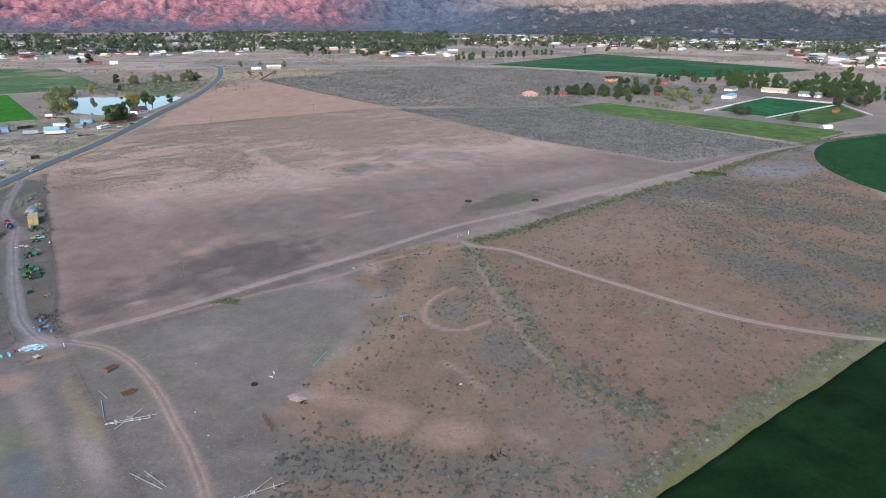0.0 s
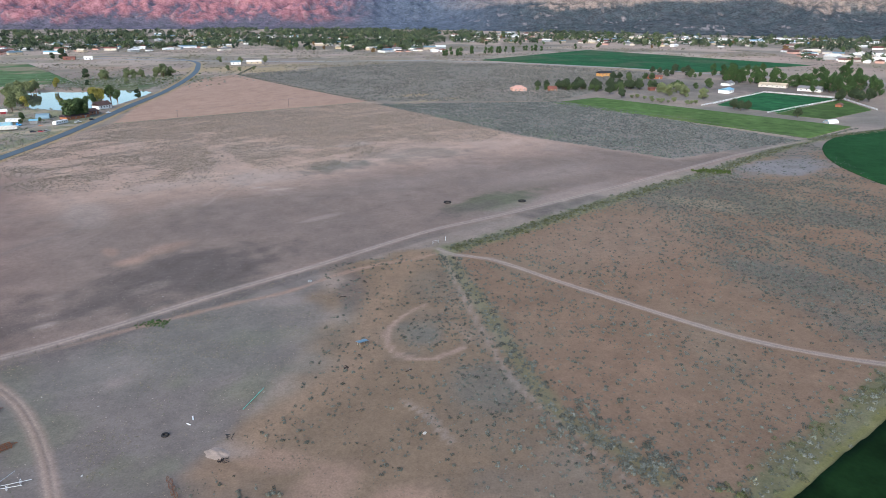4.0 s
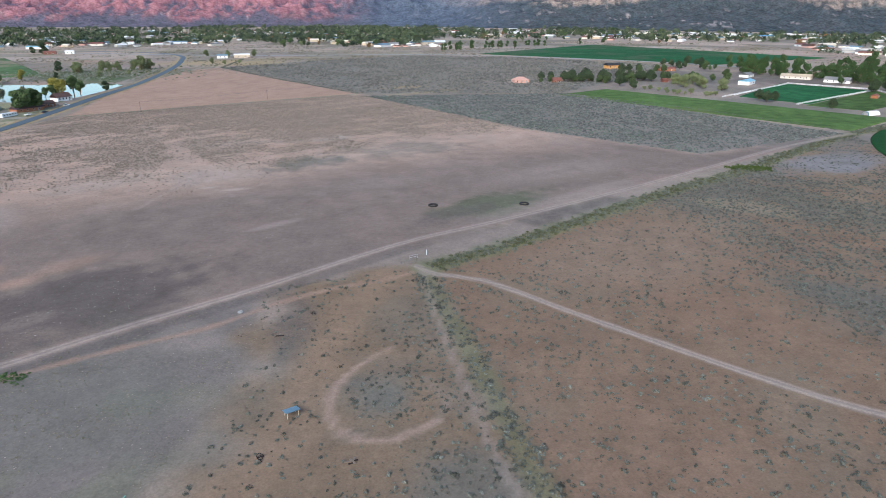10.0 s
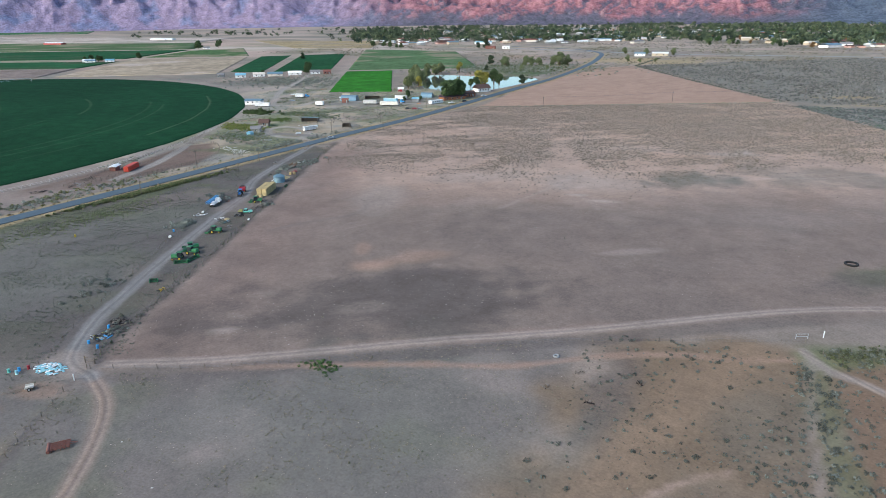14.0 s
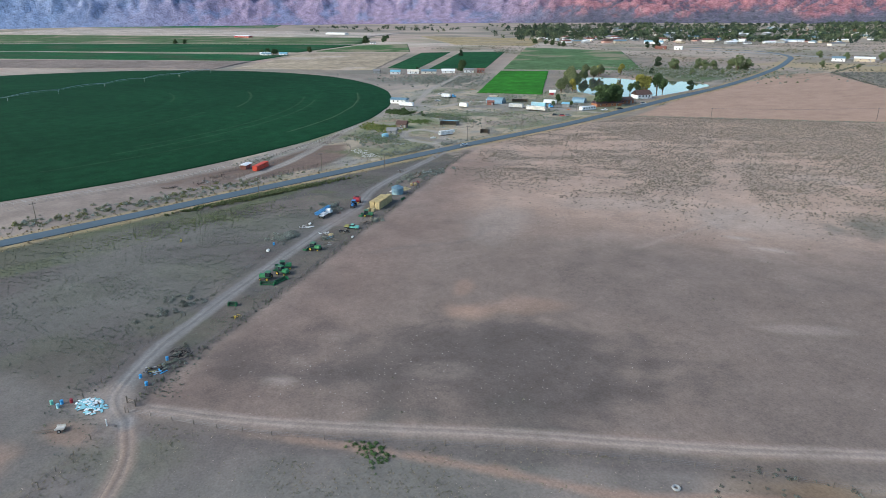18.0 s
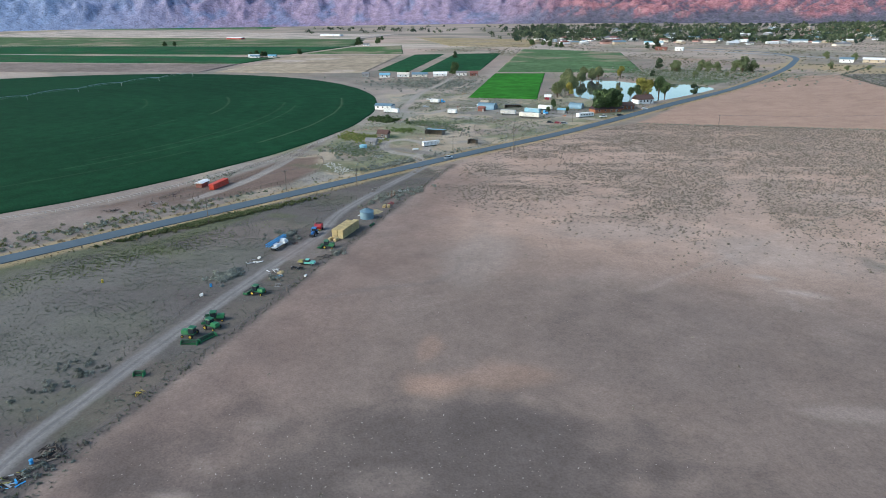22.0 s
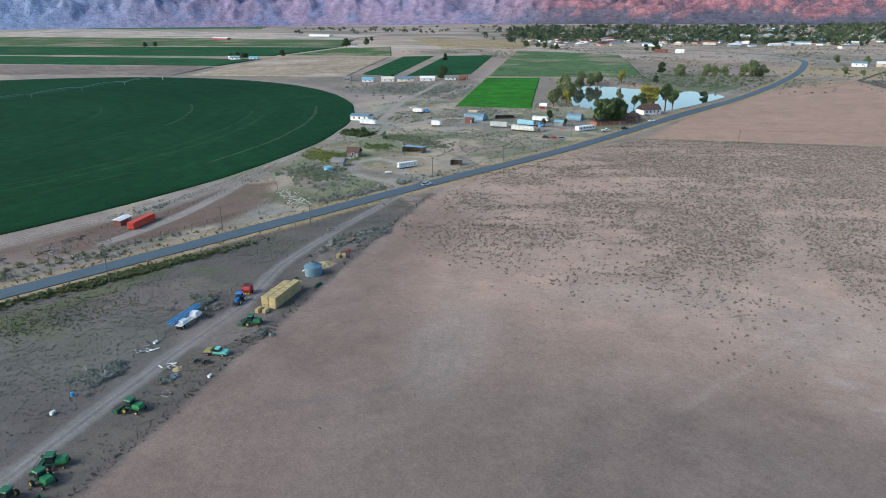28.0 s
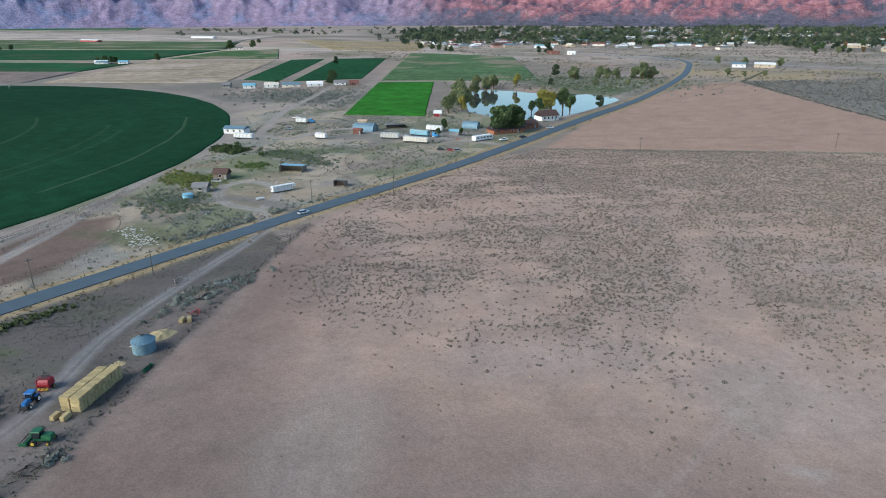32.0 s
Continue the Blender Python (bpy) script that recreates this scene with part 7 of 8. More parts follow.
def quad_bike(x, y, turn):
    ob = thing("quad_bike", x, y, turn, "black quad bike with fat tyres parked beside a pickup", "quad bike", "quad bikes by the pickup")
    part("body", join(tapered(-0.75, 0.75, -0.22, 0.22, 0.42, 0.72, 0.12, 0.06), box(-0.95, -0.35, -0.42, 0.42, 0.70, 0.76), box(0.35, 0.95, -0.40, 0.40, 0.70, 0.76)), P["dark_metal"], ob)
    part("seat", tapered(-0.55, 0.15, -0.18, 0.18, 0.72, 0.90, 0.08, 0.04), P["black_rubber"], ob)
    part("rack", join(*[rod((-0.95 + 0.15 * k, -0.4, 0.84), (-0.95 + 0.15 * k, 0.4, 0.84), 0.02) for k in range(4)]), P["grey_paint"], ob)
    part("handlebar", join(rod((0.3, 0, 0.7), (0.2, 0, 1.05), 0.03), rod((0.15, -0.4, 1.08), (0.15, 0.4, 1.08), 0.025)), P["dark_metal"], ob)
    for fx, fy in ((-0.62, -0.46), (-0.62, 0.46), (0.62, -0.44), (0.62, 0.44)):
        wheel(ob, fx, fy, 0.31, 0.26, "grey_paint")
    return ob


quad_bike(-198.0, 228.0, 60)
quad_bike(-196.2, 229.2, 75)
scrap("scrap_boards", -200.5, 222.0, 1.8, 14, ["grey_paint", "old_boards", "white_paint"], "heap of old boards and pipes in weeds", 2)
scrap("scrap_boards", -195.5, 221.5, 1.0, 8, ["blue_tarp", "grey_paint"], "grey scrap sheets beside a bush", 3)
scrap("scrap_timber", -199.5, 239.6, 2.6, 16, ["dark_metal", "old_boards", "charred_wood"], "dark timbers and scrap along the fence", 4, 3.0)
scrap("scrap_stump", -189.6, 217.7, 1.0, 9, ["old_boards", "grey_boards"], "broken stump and boards on bare soil", 5)
scrap("scrap_pipes", -212, 221.3, 2.2, 8, ["aluminium", "white_paint"], "pale irrigation pipes lying in weeds", 6, 4.0)
scrap("dark_scrap", -148.5, 152.3, 2.4, 26, ["charred_wood", "dark_metal", "black_rubber"], "dark heap of scrap beside the lane", 7)
scrap("wire_scrap", -144.3, 145.0, 2.2, 22, ["grey_paint", "dark_metal", "green_bale", "sky_blue_paint"], "coils of wire and scrap beside the lane", 8)
scrap("yellow_scrap", -157.7, 170.0, 0.9, 10, ["yellow_paint", "straw_yellow", "dark_metal"], "small yellow machine part in weeds", 9, 1.2)
scrap("plough", -218.7, 239.6, 0.9, 9, ["rust_red_paint", "dark_metal"], "old rust-red plough in sagebrush", 10, 1.8, "plough")
scrap("red_implement", -233.9, 292.0, 1.4, 16, ["red_paint", "orange_red_paint", "dark_metal"], "red farm implement among weeds", 11, 2.2, "farm machine")
scrap("red_implement", -243.5, 302.5, 0.9, 9, ["orange_red_paint"], "small red implement among weeds", 12, 1.4, "farm machine")
scrap("burnt_logs", 1.2, 76.4, 1.5, 9, ["charred_wood"], "charred logs in sagebrush", 13, 2.0, "logs")
scrap("burnt_logs", 4.0, 78.6, 0.9, 6, ["charred_wood"], "charred logs in sagebrush", 14, 1.6, "logs")
scrap("burnt_debris", -48.6, 108.4, 0.9, 8, ["charred_wood", "dark_metal"], "dark burnt debris beside a pit", 15, 1.2, "debris")
scrap("burnt_debris", -47.4, 100.6, 1.1, 10, ["charred_wood", "dark_metal"], "dark burnt debris beside a pit", 16, 1.4, "debris")
for k, (jx, jy) in enumerate(((-40.3, 193.1), (-27.6, 196), (-43.7, 184.2), (-33.9, 183.7), (-26.8, 137.5), (-10, 136.5))):
    scrap("dead_brush", jx, jy, 0.8, 8, ["charred_wood", "old_boards"], "small pile of dark dead branches on grey soil", 20 + k, 1.3, "branches")
scrap("collapsed_roof", -313.7, 341.5, 3.4, 26, ["grey_boards", "old_boards", "aluminium"], "collapsed shed of grey boards and sheets in brush", 30, 4.0, "ruin")
scrap("corral_scrap", -306, 205, 3.0, 18, ["charred_wood", "dark_metal", "old_boards"], "dark timbers lying beside a corral", 31, 4.0)
scrap("farm_scrap", -303, 372, 2.0, 10, ["white_paint", "dark_metal", "grey_paint"], "white and dark scrap on dry grass", 32, 1.2)
scrap("corral_timber", -304, 221, 4.5, 22, ["old_boards", "grey_boards", "charred_wood"], "fallen grey timbers beside a corral", 51, 5.0)
scrap("corral_timber", -312, 229, 3.5, 16, ["old_boards", "charred_wood"], "fallen dark timbers beside a corral", 52, 4.5)
scrap("corral_timber", -345, 312, 5.0, 14, ["grey_boards", "old_boards"], "long grey poles lying beside a corral", 53, 6.0)
scrap("corral_timber", -328, 345, 5.0, 16, ["grey_boards", "old_boards"], "collapsed grey shed boards in brush", 54, 4.0)
scrap("yard_scrap", -332, 392, 6.0, 16, ["white_paint", "galvanised", "old_boards"], "pale scrap strewn over a yard", 55, 1.8)
scrap("yard_scrap", -352, 476, 8.0, 22, ["galvanised", "rust_red_paint", "old_boards", "dark_metal"], "mixed scrap in a farmyard", 56, 2.5)
scrap("yard_scrap", -402, 500, 8.0, 22, ["galvanised", "old_boards", "dark_metal", "white_paint"], "mixed scrap in a farmyard", 57, 2.5)
scrap("yard_scrap", -455, 515, 9.0, 18, ["galvanised", "yellow_paint", "dark_metal", "old_boards"], "mixed scrap in a farmyard", 58, 2.5)
scrap("lane_scrap", -148, 152, 2.4, 22, ["dark_metal", "charred_wood", "old_boards"], "dark scrap pile beside the lane", 59, 2.2)
scrap("lane_scrap", -144, 145, 1.8, 14, ["dark_metal", "charred_wood"], "dark scrap pile beside the lane", 60, 1.8)
scrap("roadside_timber", -257.5, 300, 2.6, 14, ["dark_metal", "old_boards", "grey_boards"], "old fence timbers beside the road", 33, 3.0)
scrap("farm_scrap", -420, 500, 4.0, 16, ["rust", "red_paint", "grey_paint", "white_paint"], "rusty red scrap in a farmyard", 34, 3.0)
scrap("farm_scrap", -372, 500, 4.0, 16, ["dark_metal", "rust", "grey_paint"], "rusty scrap beside silver trailers", 35, 3.0)
scrap("orange_machine", -327, 517, 1.6, 14, ["orange_red_paint", "yellow_paint"], "orange farm machine in a farmyard", 36, 2.2, "farm machine")
scrap("farm_scrap", -480, 560, 3.0, 12, ["yellow_paint", "orange_red_paint", "rust"], "yellow machine parts on pale dirt", 37, 3.0)

stakes = thing("stake_trailer", -242.2, 298.2, 120, "dark wooden trailer with upright stakes beside the lane", "trailer")
part("deck", join(*[box(-2.4, 2.4, -1.0 + 0.25 * k, -0.78 + 0.25 * k, 0.75, 0.83) for k in range(8)]), P["old_boards"], stakes)
for sx in (-2.3, -0.8, 0.8, 2.3):
    for sy in (-1, 1):
        part("stake", rod((sx, sy, 0.6), (sx, sy * 1.05, 2.1), 0.05), P["rust"], stakes)
for sx in (-0.7, 0.7):
    for sy in (-0.95, 0.95):
        wheel(stakes, sx, sy, 0.4, 0.22)
part("drawbar", rod((2.4, 0, 0.65), (4.2, 0, 0.4), 0.07), P["rust"], stakes)
ft = thing("frame_trailer", -245.6, 307.2, 70, "pale metal trailer frame in weeds", "trailer")
part("frame", join(*[box(-2.2, 2.2, y_, y_ + 0.14, 0.5, 0.62) for y_ in (-0.9, -0.1, 0.8)], *[box(x_, x_ + 0.12, -0.9, 0.94, 0.5, 0.6) for x_ in (-2.2, -1.1, 0, 1.1, 2.1)]), P["aluminium"], ft)
for sy in (-0.85, 0.85):
    wheel(ft, 0, sy, 0.36, 0.2)
gt = thing("green_trough", -216.9, 270.4, 121, "long green feed trough along the fence", "trough")
part("tub", join(box(-1.6, 1.6, -0.35, -0.28, 0, 0.5), box(-1.6, 1.6, 0.28, 0.35, 0, 0.5), box(-1.6, -1.53, -0.35, 0.35, 0, 0.5), box(1.53, 1.6, -0.35, 0.35, 0, 0.5), box(-1.6, 1.6, -0.35, 0.35, 0, 0.1)), P["green_paint"], gt)


def barrel(name, x, y, mat, label, r=0.32, h=0.9, lying=False):
    ob = thing(name, x, y, 30, label, "barrel", lift=-0.02)
    geo = join(rod((0, 0, 0), (0, 0, h), r, 14), *[hoop((0, 0, h * t), (0, 0, 1), r, 0.025, 14, 4) for t in (0.02, 0.34, 0.66, 0.98)])
    if lying:
        geo = ([(b_, c_ - h / 2, a_ + r) for a_, b_, c_ in geo[0]], geo[1])
    part("drum", geo, P[mat], ob)
    part("bung", rod((0.12, 0.1, h - 0.02), (0.12, 0.1, h + 0.03), 0.05, 8) if not lying else rod((0.1, h / 2 - 0.02, r), (0.1, h / 2 + 0.03, r), 0.05, 8), P["dark_metal"], ob)
    return ob


barrel("blue_barrel", -202.4, 203.5, "sky_blue_paint", "blue plastic barrel beside the lane")
barrel("white_barrel", -190.2, 227.5, "white_paint", "white barrel lying on bare soil", lying=True)
barrel("white_sack", -197.8, 199.0, "white_paint", "white bulk sack lying beside the lane", 0.42, 0.9, True)
barrel("white_box", -213.9, 224.1, "white_paint", "white drum lying in weeds", 0.35, 1.0, True)
for bx_, by_, mat in ((-142.6, 125.3, "cyan_plastic"), (-143.6, 126.2, "sky_blue_paint"), (-142.8, 127.8, "red_paint"), (-144.8, 124.6, "teal_paint"), (-139.2, 141.5, "sky_blue_paint"), (-147.2, 148.6, "sky_blue_paint")):
    barrel("plastic_barrel", bx_, by_, mat, "coloured plastic barrel on grey soil")
barrel("blue_drum", -143.2, 141.5, "sky_blue_paint", "blue plastic drum beside a scrap pile")
barrel("yellow_barrel", -228, 181, "yellow_paint", "yellow barrel in low weeds")
tank = thing("propane_tank", -310.8, 366, 70, "white propane tank on short legs", "tank")
part("shell", join(rod((-1.5, 0, 0.85), (1.5, 0, 0.85), 0.5, 16), rod((-1.85, 0, 0.85), (-1.5, 0, 0.85), 0.25, 16, 0.5), rod((1.5, 0, 0.85), (1.85, 0, 0.85), 0.5, 16, 0.25)), P["white_paint"], tank)
part("dome", rod((0, 0, 1.3), (0, 0, 1.5), 0.2, 10), P["white_paint"], tank)
for sx in (-1.0, 1.0):
    part("leg", join(box(sx - 0.08, sx + 0.08, -0.4, -0.25, -0.05, 0.5), box(sx - 0.08, sx + 0.08, 0.25, 0.4, -0.05, 0.5)), P["grey_paint"], tank)
wt = thing("water_tank", -337.7, 349, 0, "round blue water tank in green brush", "tank")
part("shell", join(rod((0, 0, -0.1), (0, 0, 2.0), 2.2, 24), *[hoop((0, 0, 0.5 * k), (0, 0, 1), 2.2, 0.05, 24, 4) for k in range(1, 4)]), P["blue_roof_metal"], wt)
part("lid", rod((0, 0, 2.0), (0, 0, 2.5), 2.3, 24, 0.4), P["blue_roof_metal"], wt)

# ---- the plots below the cross track ----
flakes = np.random.default_rng(5)
pile = thing("plastic_heap", -138.6, 130.4, 20, "heap of pale blue and white plastic sheeting at a lane corner", "heap")
for k in range(90):
    r, a = 3.0 * flakes.random() ** 0.6, flakes.uniform(0, 6.28)
    x_, y_ = 1.3 * r * math.cos(a), 0.8 * r * math.sin(a)
    h_ = 0.55 * (1 - r / 3.2)
    geo = moved(tapered(-0.45, 0.45, -0.22, 0.22, 0, 0.07, 0.08, 0.05), x_, y_, h_ + flakes.uniform(0, 0.15), flakes.uniform(0, 180))
    part("sheet", geo, P["cyan_plastic" if flakes.random() < 0.6 else "white_paint"], pile)


def harrow(name, x, y, turn, mat, label, gang=False):
    ob = thing(name, x, y, turn, label, "farm machine")
    part("frame", join(*[box(-1.6, 1.6, y_, y_ + 0.12, 0.4, 0.52) for y_ in (-1.2, -0.4, 0.4, 1.1)], *[box(x_, x_ + 0.12, -1.2, 1.22, 0.42, 0.54) for x_ in (-1.6, -0.5, 0.5, 1.5)]), P[mat], ob)
    for k in range(5):
        for j in range(4):
            part("tine", rod((-1.4 + 0.7 * k, -1.1 + 0.75 * j, 0.42), (-1.35 + 0.7 * k, -1.1 + 0.75 * j, -0.05), 0.04, 5), P["rust"], ob)
    part("drawbar", join(rod((1.6, -0.4, 0.45), (2.8, 0, 0.3), 0.06), rod((1.6, 0.4, 0.45), (2.8, 0, 0.3), 0.06)), P[mat], ob)
    if gang:
        part("roller", rod((-1.9, -1.4, 0.35), (-1.9, 1.4, 0.35), 0.32, 12), P["rust_red_paint"], ob)
        part("mesh_deck", join(*[box(-1.5, 1.5, -1.0 + 0.28 * k, -0.9 + 0.28 * k, 0.55, 0.62) for k in range(8)]), P[mat], ob)
    return ob


harrow("red_harrow", -107.9, 117.9, 60, "rust_red_paint", "rusty red harrow with a roller on grey soil", True)
harrow("orange_harrow", -96.7, 104.8, 45, "rust", "rusty orange harrow frame on grey soil")


def pipe(name, a, b, r, mat, label, lift=0.15, category="pipe"):
    (ax, ay), (bx_, by_) = a, b
    ob = thing(name, (ax + bx_) / 2, (ay + by_) / 2, 0, label, category)
    z0 = gz((ax + bx_) / 2, (ay + by_) / 2)
    part("tube", rod(((ax - bx_) / 2, (ay - by_) / 2, gz(ax, ay) - z0 + lift), ((bx_ - ax) / 2, (by_ - ay) / 2, gz(bx_, by_) - z0 + lift), r, 8), P[mat], ob)
    return ob


def wheel_line(name, a, b, n, label):
    """An irrigation pipe that runs through spoked wheels."""
    ob = pipe(name, a, b, 0.07, "aluminium", label, 0.6, "irrigation line")
    d = Vector((b[0] - a[0], b[1] - a[1], 0))
    for k in range(n):
        c = d * ((k + 0.5) / n - 0.5) + Vector((0, 0, 0.62))
        u = d.normalized()
        s_ = u.orthogonal().normalized()
        w_ = u.cross(s_)
        part("spoked_wheel", join(hoop(tuple(c), tuple(d), 0.6, 0.035, 16, 4), *[rod(tuple(c), tuple(c + (s_ * math.cos(q * 1.047) + w_ * math.sin(q * 1.047)) * 0.6), 0.02, 4) for q in range(6)]), P["aluminium"], ob)
    return ob


wheel_line("wheel_line", (-95.3, 90.1), (-84.1, 94.3), 3, "silver irrigation pipe with spoked wheels on grey soil")
wheel_line("wheel_line", (-95.5, 89.6), (-85.0, 92.6), 2, "silver irrigation pipe with spoked wheels on grey soil")
wheel_line("wheel_line", (-92.1, 87.6), (-89.1, 96.9), 1, "silver irrigation pipe lying across another")
wheel_line("wheel_line", (-80.5, 71.2), (-71.0, 66.0), 2, "silver irrigation pipe with spoked wheels beside a fence")
wheel_line("wheel_line", (-77.6, 72.0), (-70.5, 66.8), 2, "silver irrigation pipe with spoked wheels beside a fence")
wheel_line("wheel_line", (-56, 62), (-45, 68), 3, "silver irrigation pipe with spoked wheels on grey soil")
wheel_line("wheel_line", (-54, 60), (-48, 70), 1, "silver irrigation pipe lying across another")
pipe("loose_pipe", (-105.5, 105.9), (-101.2, 102.2), 0.08, "grey_paint", "grey pipe lying on grey soil")
pipe("loose_pipe", (-102.2, 101.0), (-97.6, 93.2), 0.08, "aluminium", "pale pipe lying beside a fence")
pipe("loose_pipe", (-48.6, 119.1), (-46.0, 128.4), 0.09, "teal_paint", "pale green pipe lying in dry grass")
pipe("loose_pipe", (-59.6, 116.4), (-59.0, 115.0), 0.14, "white_paint", "short white pipe on grey soil")
pipe("loose_pipe", (-60.0, 113.6), (-58.9, 113.0), 0.14, "white_paint", "short white pipe on grey soil")
hoops = thing("wheel_stack", -54.6, 91.3, -58, "row of rusty spoked wheels lying in weeds", "wheels")
for k in range(7):
    x_, y_ = -3.4 + 1.15 * k, 0.5 * (k % 2) - 0.25
    part("spoked_wheel", join(hoop((x_, y_, 0.6), (0.5, 1, 0.25), 0.6, 0.05, 16, 4), *[rod((x_, y_, 0.6), (x_ + 0.55 * math.cos(q * 1.57), y_ - 0.2 * math.cos(q * 1.57), 0.6 + 0.55 * math.sin(q * 1.57)), 0.025, 4) for q in range(4)]), P["rust"], hoops)


def tyre_ring(name, x, y, r, tube, mat, label, category):
    ob = thing(name, x, y, 0, label, category)
    part("ring", hoop((0, 0, tube * 0.9), (0, 0, 1), r, tube, 28, 6), P[mat], ob)
    part("lower_rail", hoop((0, 0, 0.04), (0, 0, 1), r * 0.98, tube * 0.4, 28, 4), P[mat], ob)
    return ob


heap("dirt_mound", -49.6, 103.0, 3.2, 2.0, 0.5, "dry_dirt", "low mound of pale pinkish dirt", "dirt", 31)
tyre_ring("tractor_tyre", -63.2, 109.2, 0.62, 0.26, "black_rubber", "large black tractor tyre lying on grey soil", "tyre")
tyre_ring("ring_feeder", 2.6, 293.2, 1.7, 0.32, "black_rubber", "large black rubber feeding ring on trampled pasture", "feeder")
tyre_ring("ring_feeder", 39.6, 294.8, 1.7, 0.32, "black_rubber", "large black rubber feeding ring on trampled pasture", "feeder")
tyre_ring("culvert_ring", -47.1, 196.7, 0.55, 0.2, "grey_paint", "grey concrete ring on a soil bank", "ring")
for k, (sx, sy, r) in enumerate(((-5.0, 109.6, 0.8), (-75, 96, 0.5), (-68, 86, 0.5), (-100, 125, 0.4), (-84, 121, 0.4))):
    heap("pale_rock", sx, sy, r, r * 0.7, r * 0.4, "white_rock", "pale rock half sunk in soil", "rock", 6 + k, 10, 4)

shelter = thing("shade_shelter", -23.6, 150.6, 33, "small shelter with a blue-grey metal roof on wooden posts", "shelter")
for sx in (-1.1, 1.1):
    part("front_post", rod((sx, -0.8, -0.2), (sx, -0.8, 1.5), 0.07), P["tan_metal"], shelter)
    part("back_post", rod((sx, 0.8, -0.2), (sx, 0.8, 1.1), 0.07), P["tan_metal"], shelter)
v = []
for k in range(17):
    zz = 0.04 * (k % 2)
    x_ = -1.5 + 3.0 * k / 16
    v += [(x_, -1.2, 1.62 + zz), (x_, 1.2, 1.12 + zz), (x_, -1.2, 1.56 + zz), (x_, 1.2, 1.06 + zz)]
part("roof", (v, [q for k in range(16) for q in ((4 * k, 4 * k + 4, 4 * k + 5, 4 * k + 1), (4 * k + 2, 4 * k + 3, 4 * k + 7, 4 * k + 6))]), P["galvanised"], shelter)
cart = thing("wooden_cart", -134.6, 122.0, 60, "old grey wooden cart with a long drawbar", "cart")
part("body", join(box(1.4, 3.0, -0.7, 0.7, 0.6, 0.7), box(1.4, 3.0, -0.75, -0.68, 0.6, 1.0), box(1.4, 3.0, 0.68, 0.75, 0.6, 1.0)), P["white_rock"], cart)
part("drawbar", join(box(-2.8, 1.5, -0.35, -0.22, 0.35, 0.45), box(-2.8, 1.5, 0.22, 0.35, 0.35, 0.45)), P["old_boards"], cart)
for sy in (-0.85, 0.85):
    wheel(cart, 2.2, sy, 0.4, 0.18)
for px_, py_, h_ in ((-129.2, 131.0, 1.5), (1.1, 238.3, 1.7)):
    post = thing("white_post", px_, py_, 0, "single white marker post beside a dirt track", "post")
    part("shaft", rod((0, 0, -0.3), (0, 0, h_), 0.12, 8), P["white_paint"], post)
    part("cap", rod((0, 0, h_), (0, 0, h_ + 0.06), 0.14, 8, 0.05), P["white_paint"], post)
gate = thing("pipe_gate", -3.0, 235.0, 35, "pale pipe gate frame beside a dirt track", "gate")
part("gate_frame", join(rod((-1.4, 0, -0.2), (-1.4, 0, 1.3), 0.06), rod((1.4, 0, -0.2), (1.4, 0, 1.3), 0.06), rod((-1.4, 0, 1.25), (1.4, 0, 1.25), 0.05), rod((-1.4, 0, 0.6), (1.4, 0, 0.6), 0.04)), P["aluminium"], gate)
gate = thing("wooden_gate", -133.6, 136.8, 20, "weathered wooden gate posts at the pasture corner", "gate")
for sx in (-1.3, 1.3):
    part("post", rod((sx, 0, -0.3), (sx, 0, 1.7), 0.14), M_POST, gate)
part("rail", join(box(-1.3, 1.3, -0.05, 0.05, 0.4, 0.52), box(-1.3, 1.3, -0.05, 0.05, 0.85, 0.97), box(-1.3, 1.3, -0.05, 0.05, 1.3, 1.42)), M_POST, gate)


# ---- fences ----
POST_MESH = {}


def fence(name, line, gap, h, label, wires=3, rails=0, mat=None, r=0.07, wander=0.15):
    """Posts along a line, each a part, with wires or rails between them."""
    p = spline(line, gap) if len(line) > 2 else np.array([np.array(line[0]) + (np.array(line[1]) - np.array(line[0])) * t for t in np.linspace(0, 1, max(2, int(math.dist(*line) / gap)))])
    x0, y0 = p[0]
    z0 = gz(x0, y0)
    ob = new(name)
    ob.matrix_basis = pose(x0, y0, z0)
    tagged(ob, label, "fence")
    mat = mat or M_POST
    key = (mat.name, h, r)
    if key not in POST_MESH:
        me = bpy.data.meshes.new("post")
        geo = rod((0, 0, -0.3), (0, 0, h), r, 6)
        me.from_pydata(geo[0], [], geo[1])
        me.materials.append(mat)
        POST_MESH[key] = me
    rng = random.Random(len(p))
    spots = []
    for x, y in p:
        post = new("post", POST_MESH[key])
        post.parent = ob
        post.matrix_basis = pose(x - x0, y - y0, gz(x, y) - z0, rng.uniform(-5, 5), rng.uniform(-5, 5), rng.uniform(0, 180)) @ Matrix.Scale(rng.uniform(0.85, 1.1), 4)
        spots.append((x - x0, y - y0, gz(x, y) - z0))
    for k in range(wires + rails):
        t = (k + 1) / (wires + rails) * 0.92 * h
        thick = (0.12 if r > 0.1 else 0.055) if k < rails else 0.015
        bays = [rod((a[0], a[1], a[2] + t), (b[0], b[1], b[2] + t), thick, 4) for a, b in zip(spots[:-1], spots[1:])]
        if k < rails:
            for bay in bays:
                part("rail", bay, mat, ob)
        else:
            part("wire", tube([(a[0], a[1], a[2] + t) for a in spots], thick), M_WIRE, ob)
    return ob


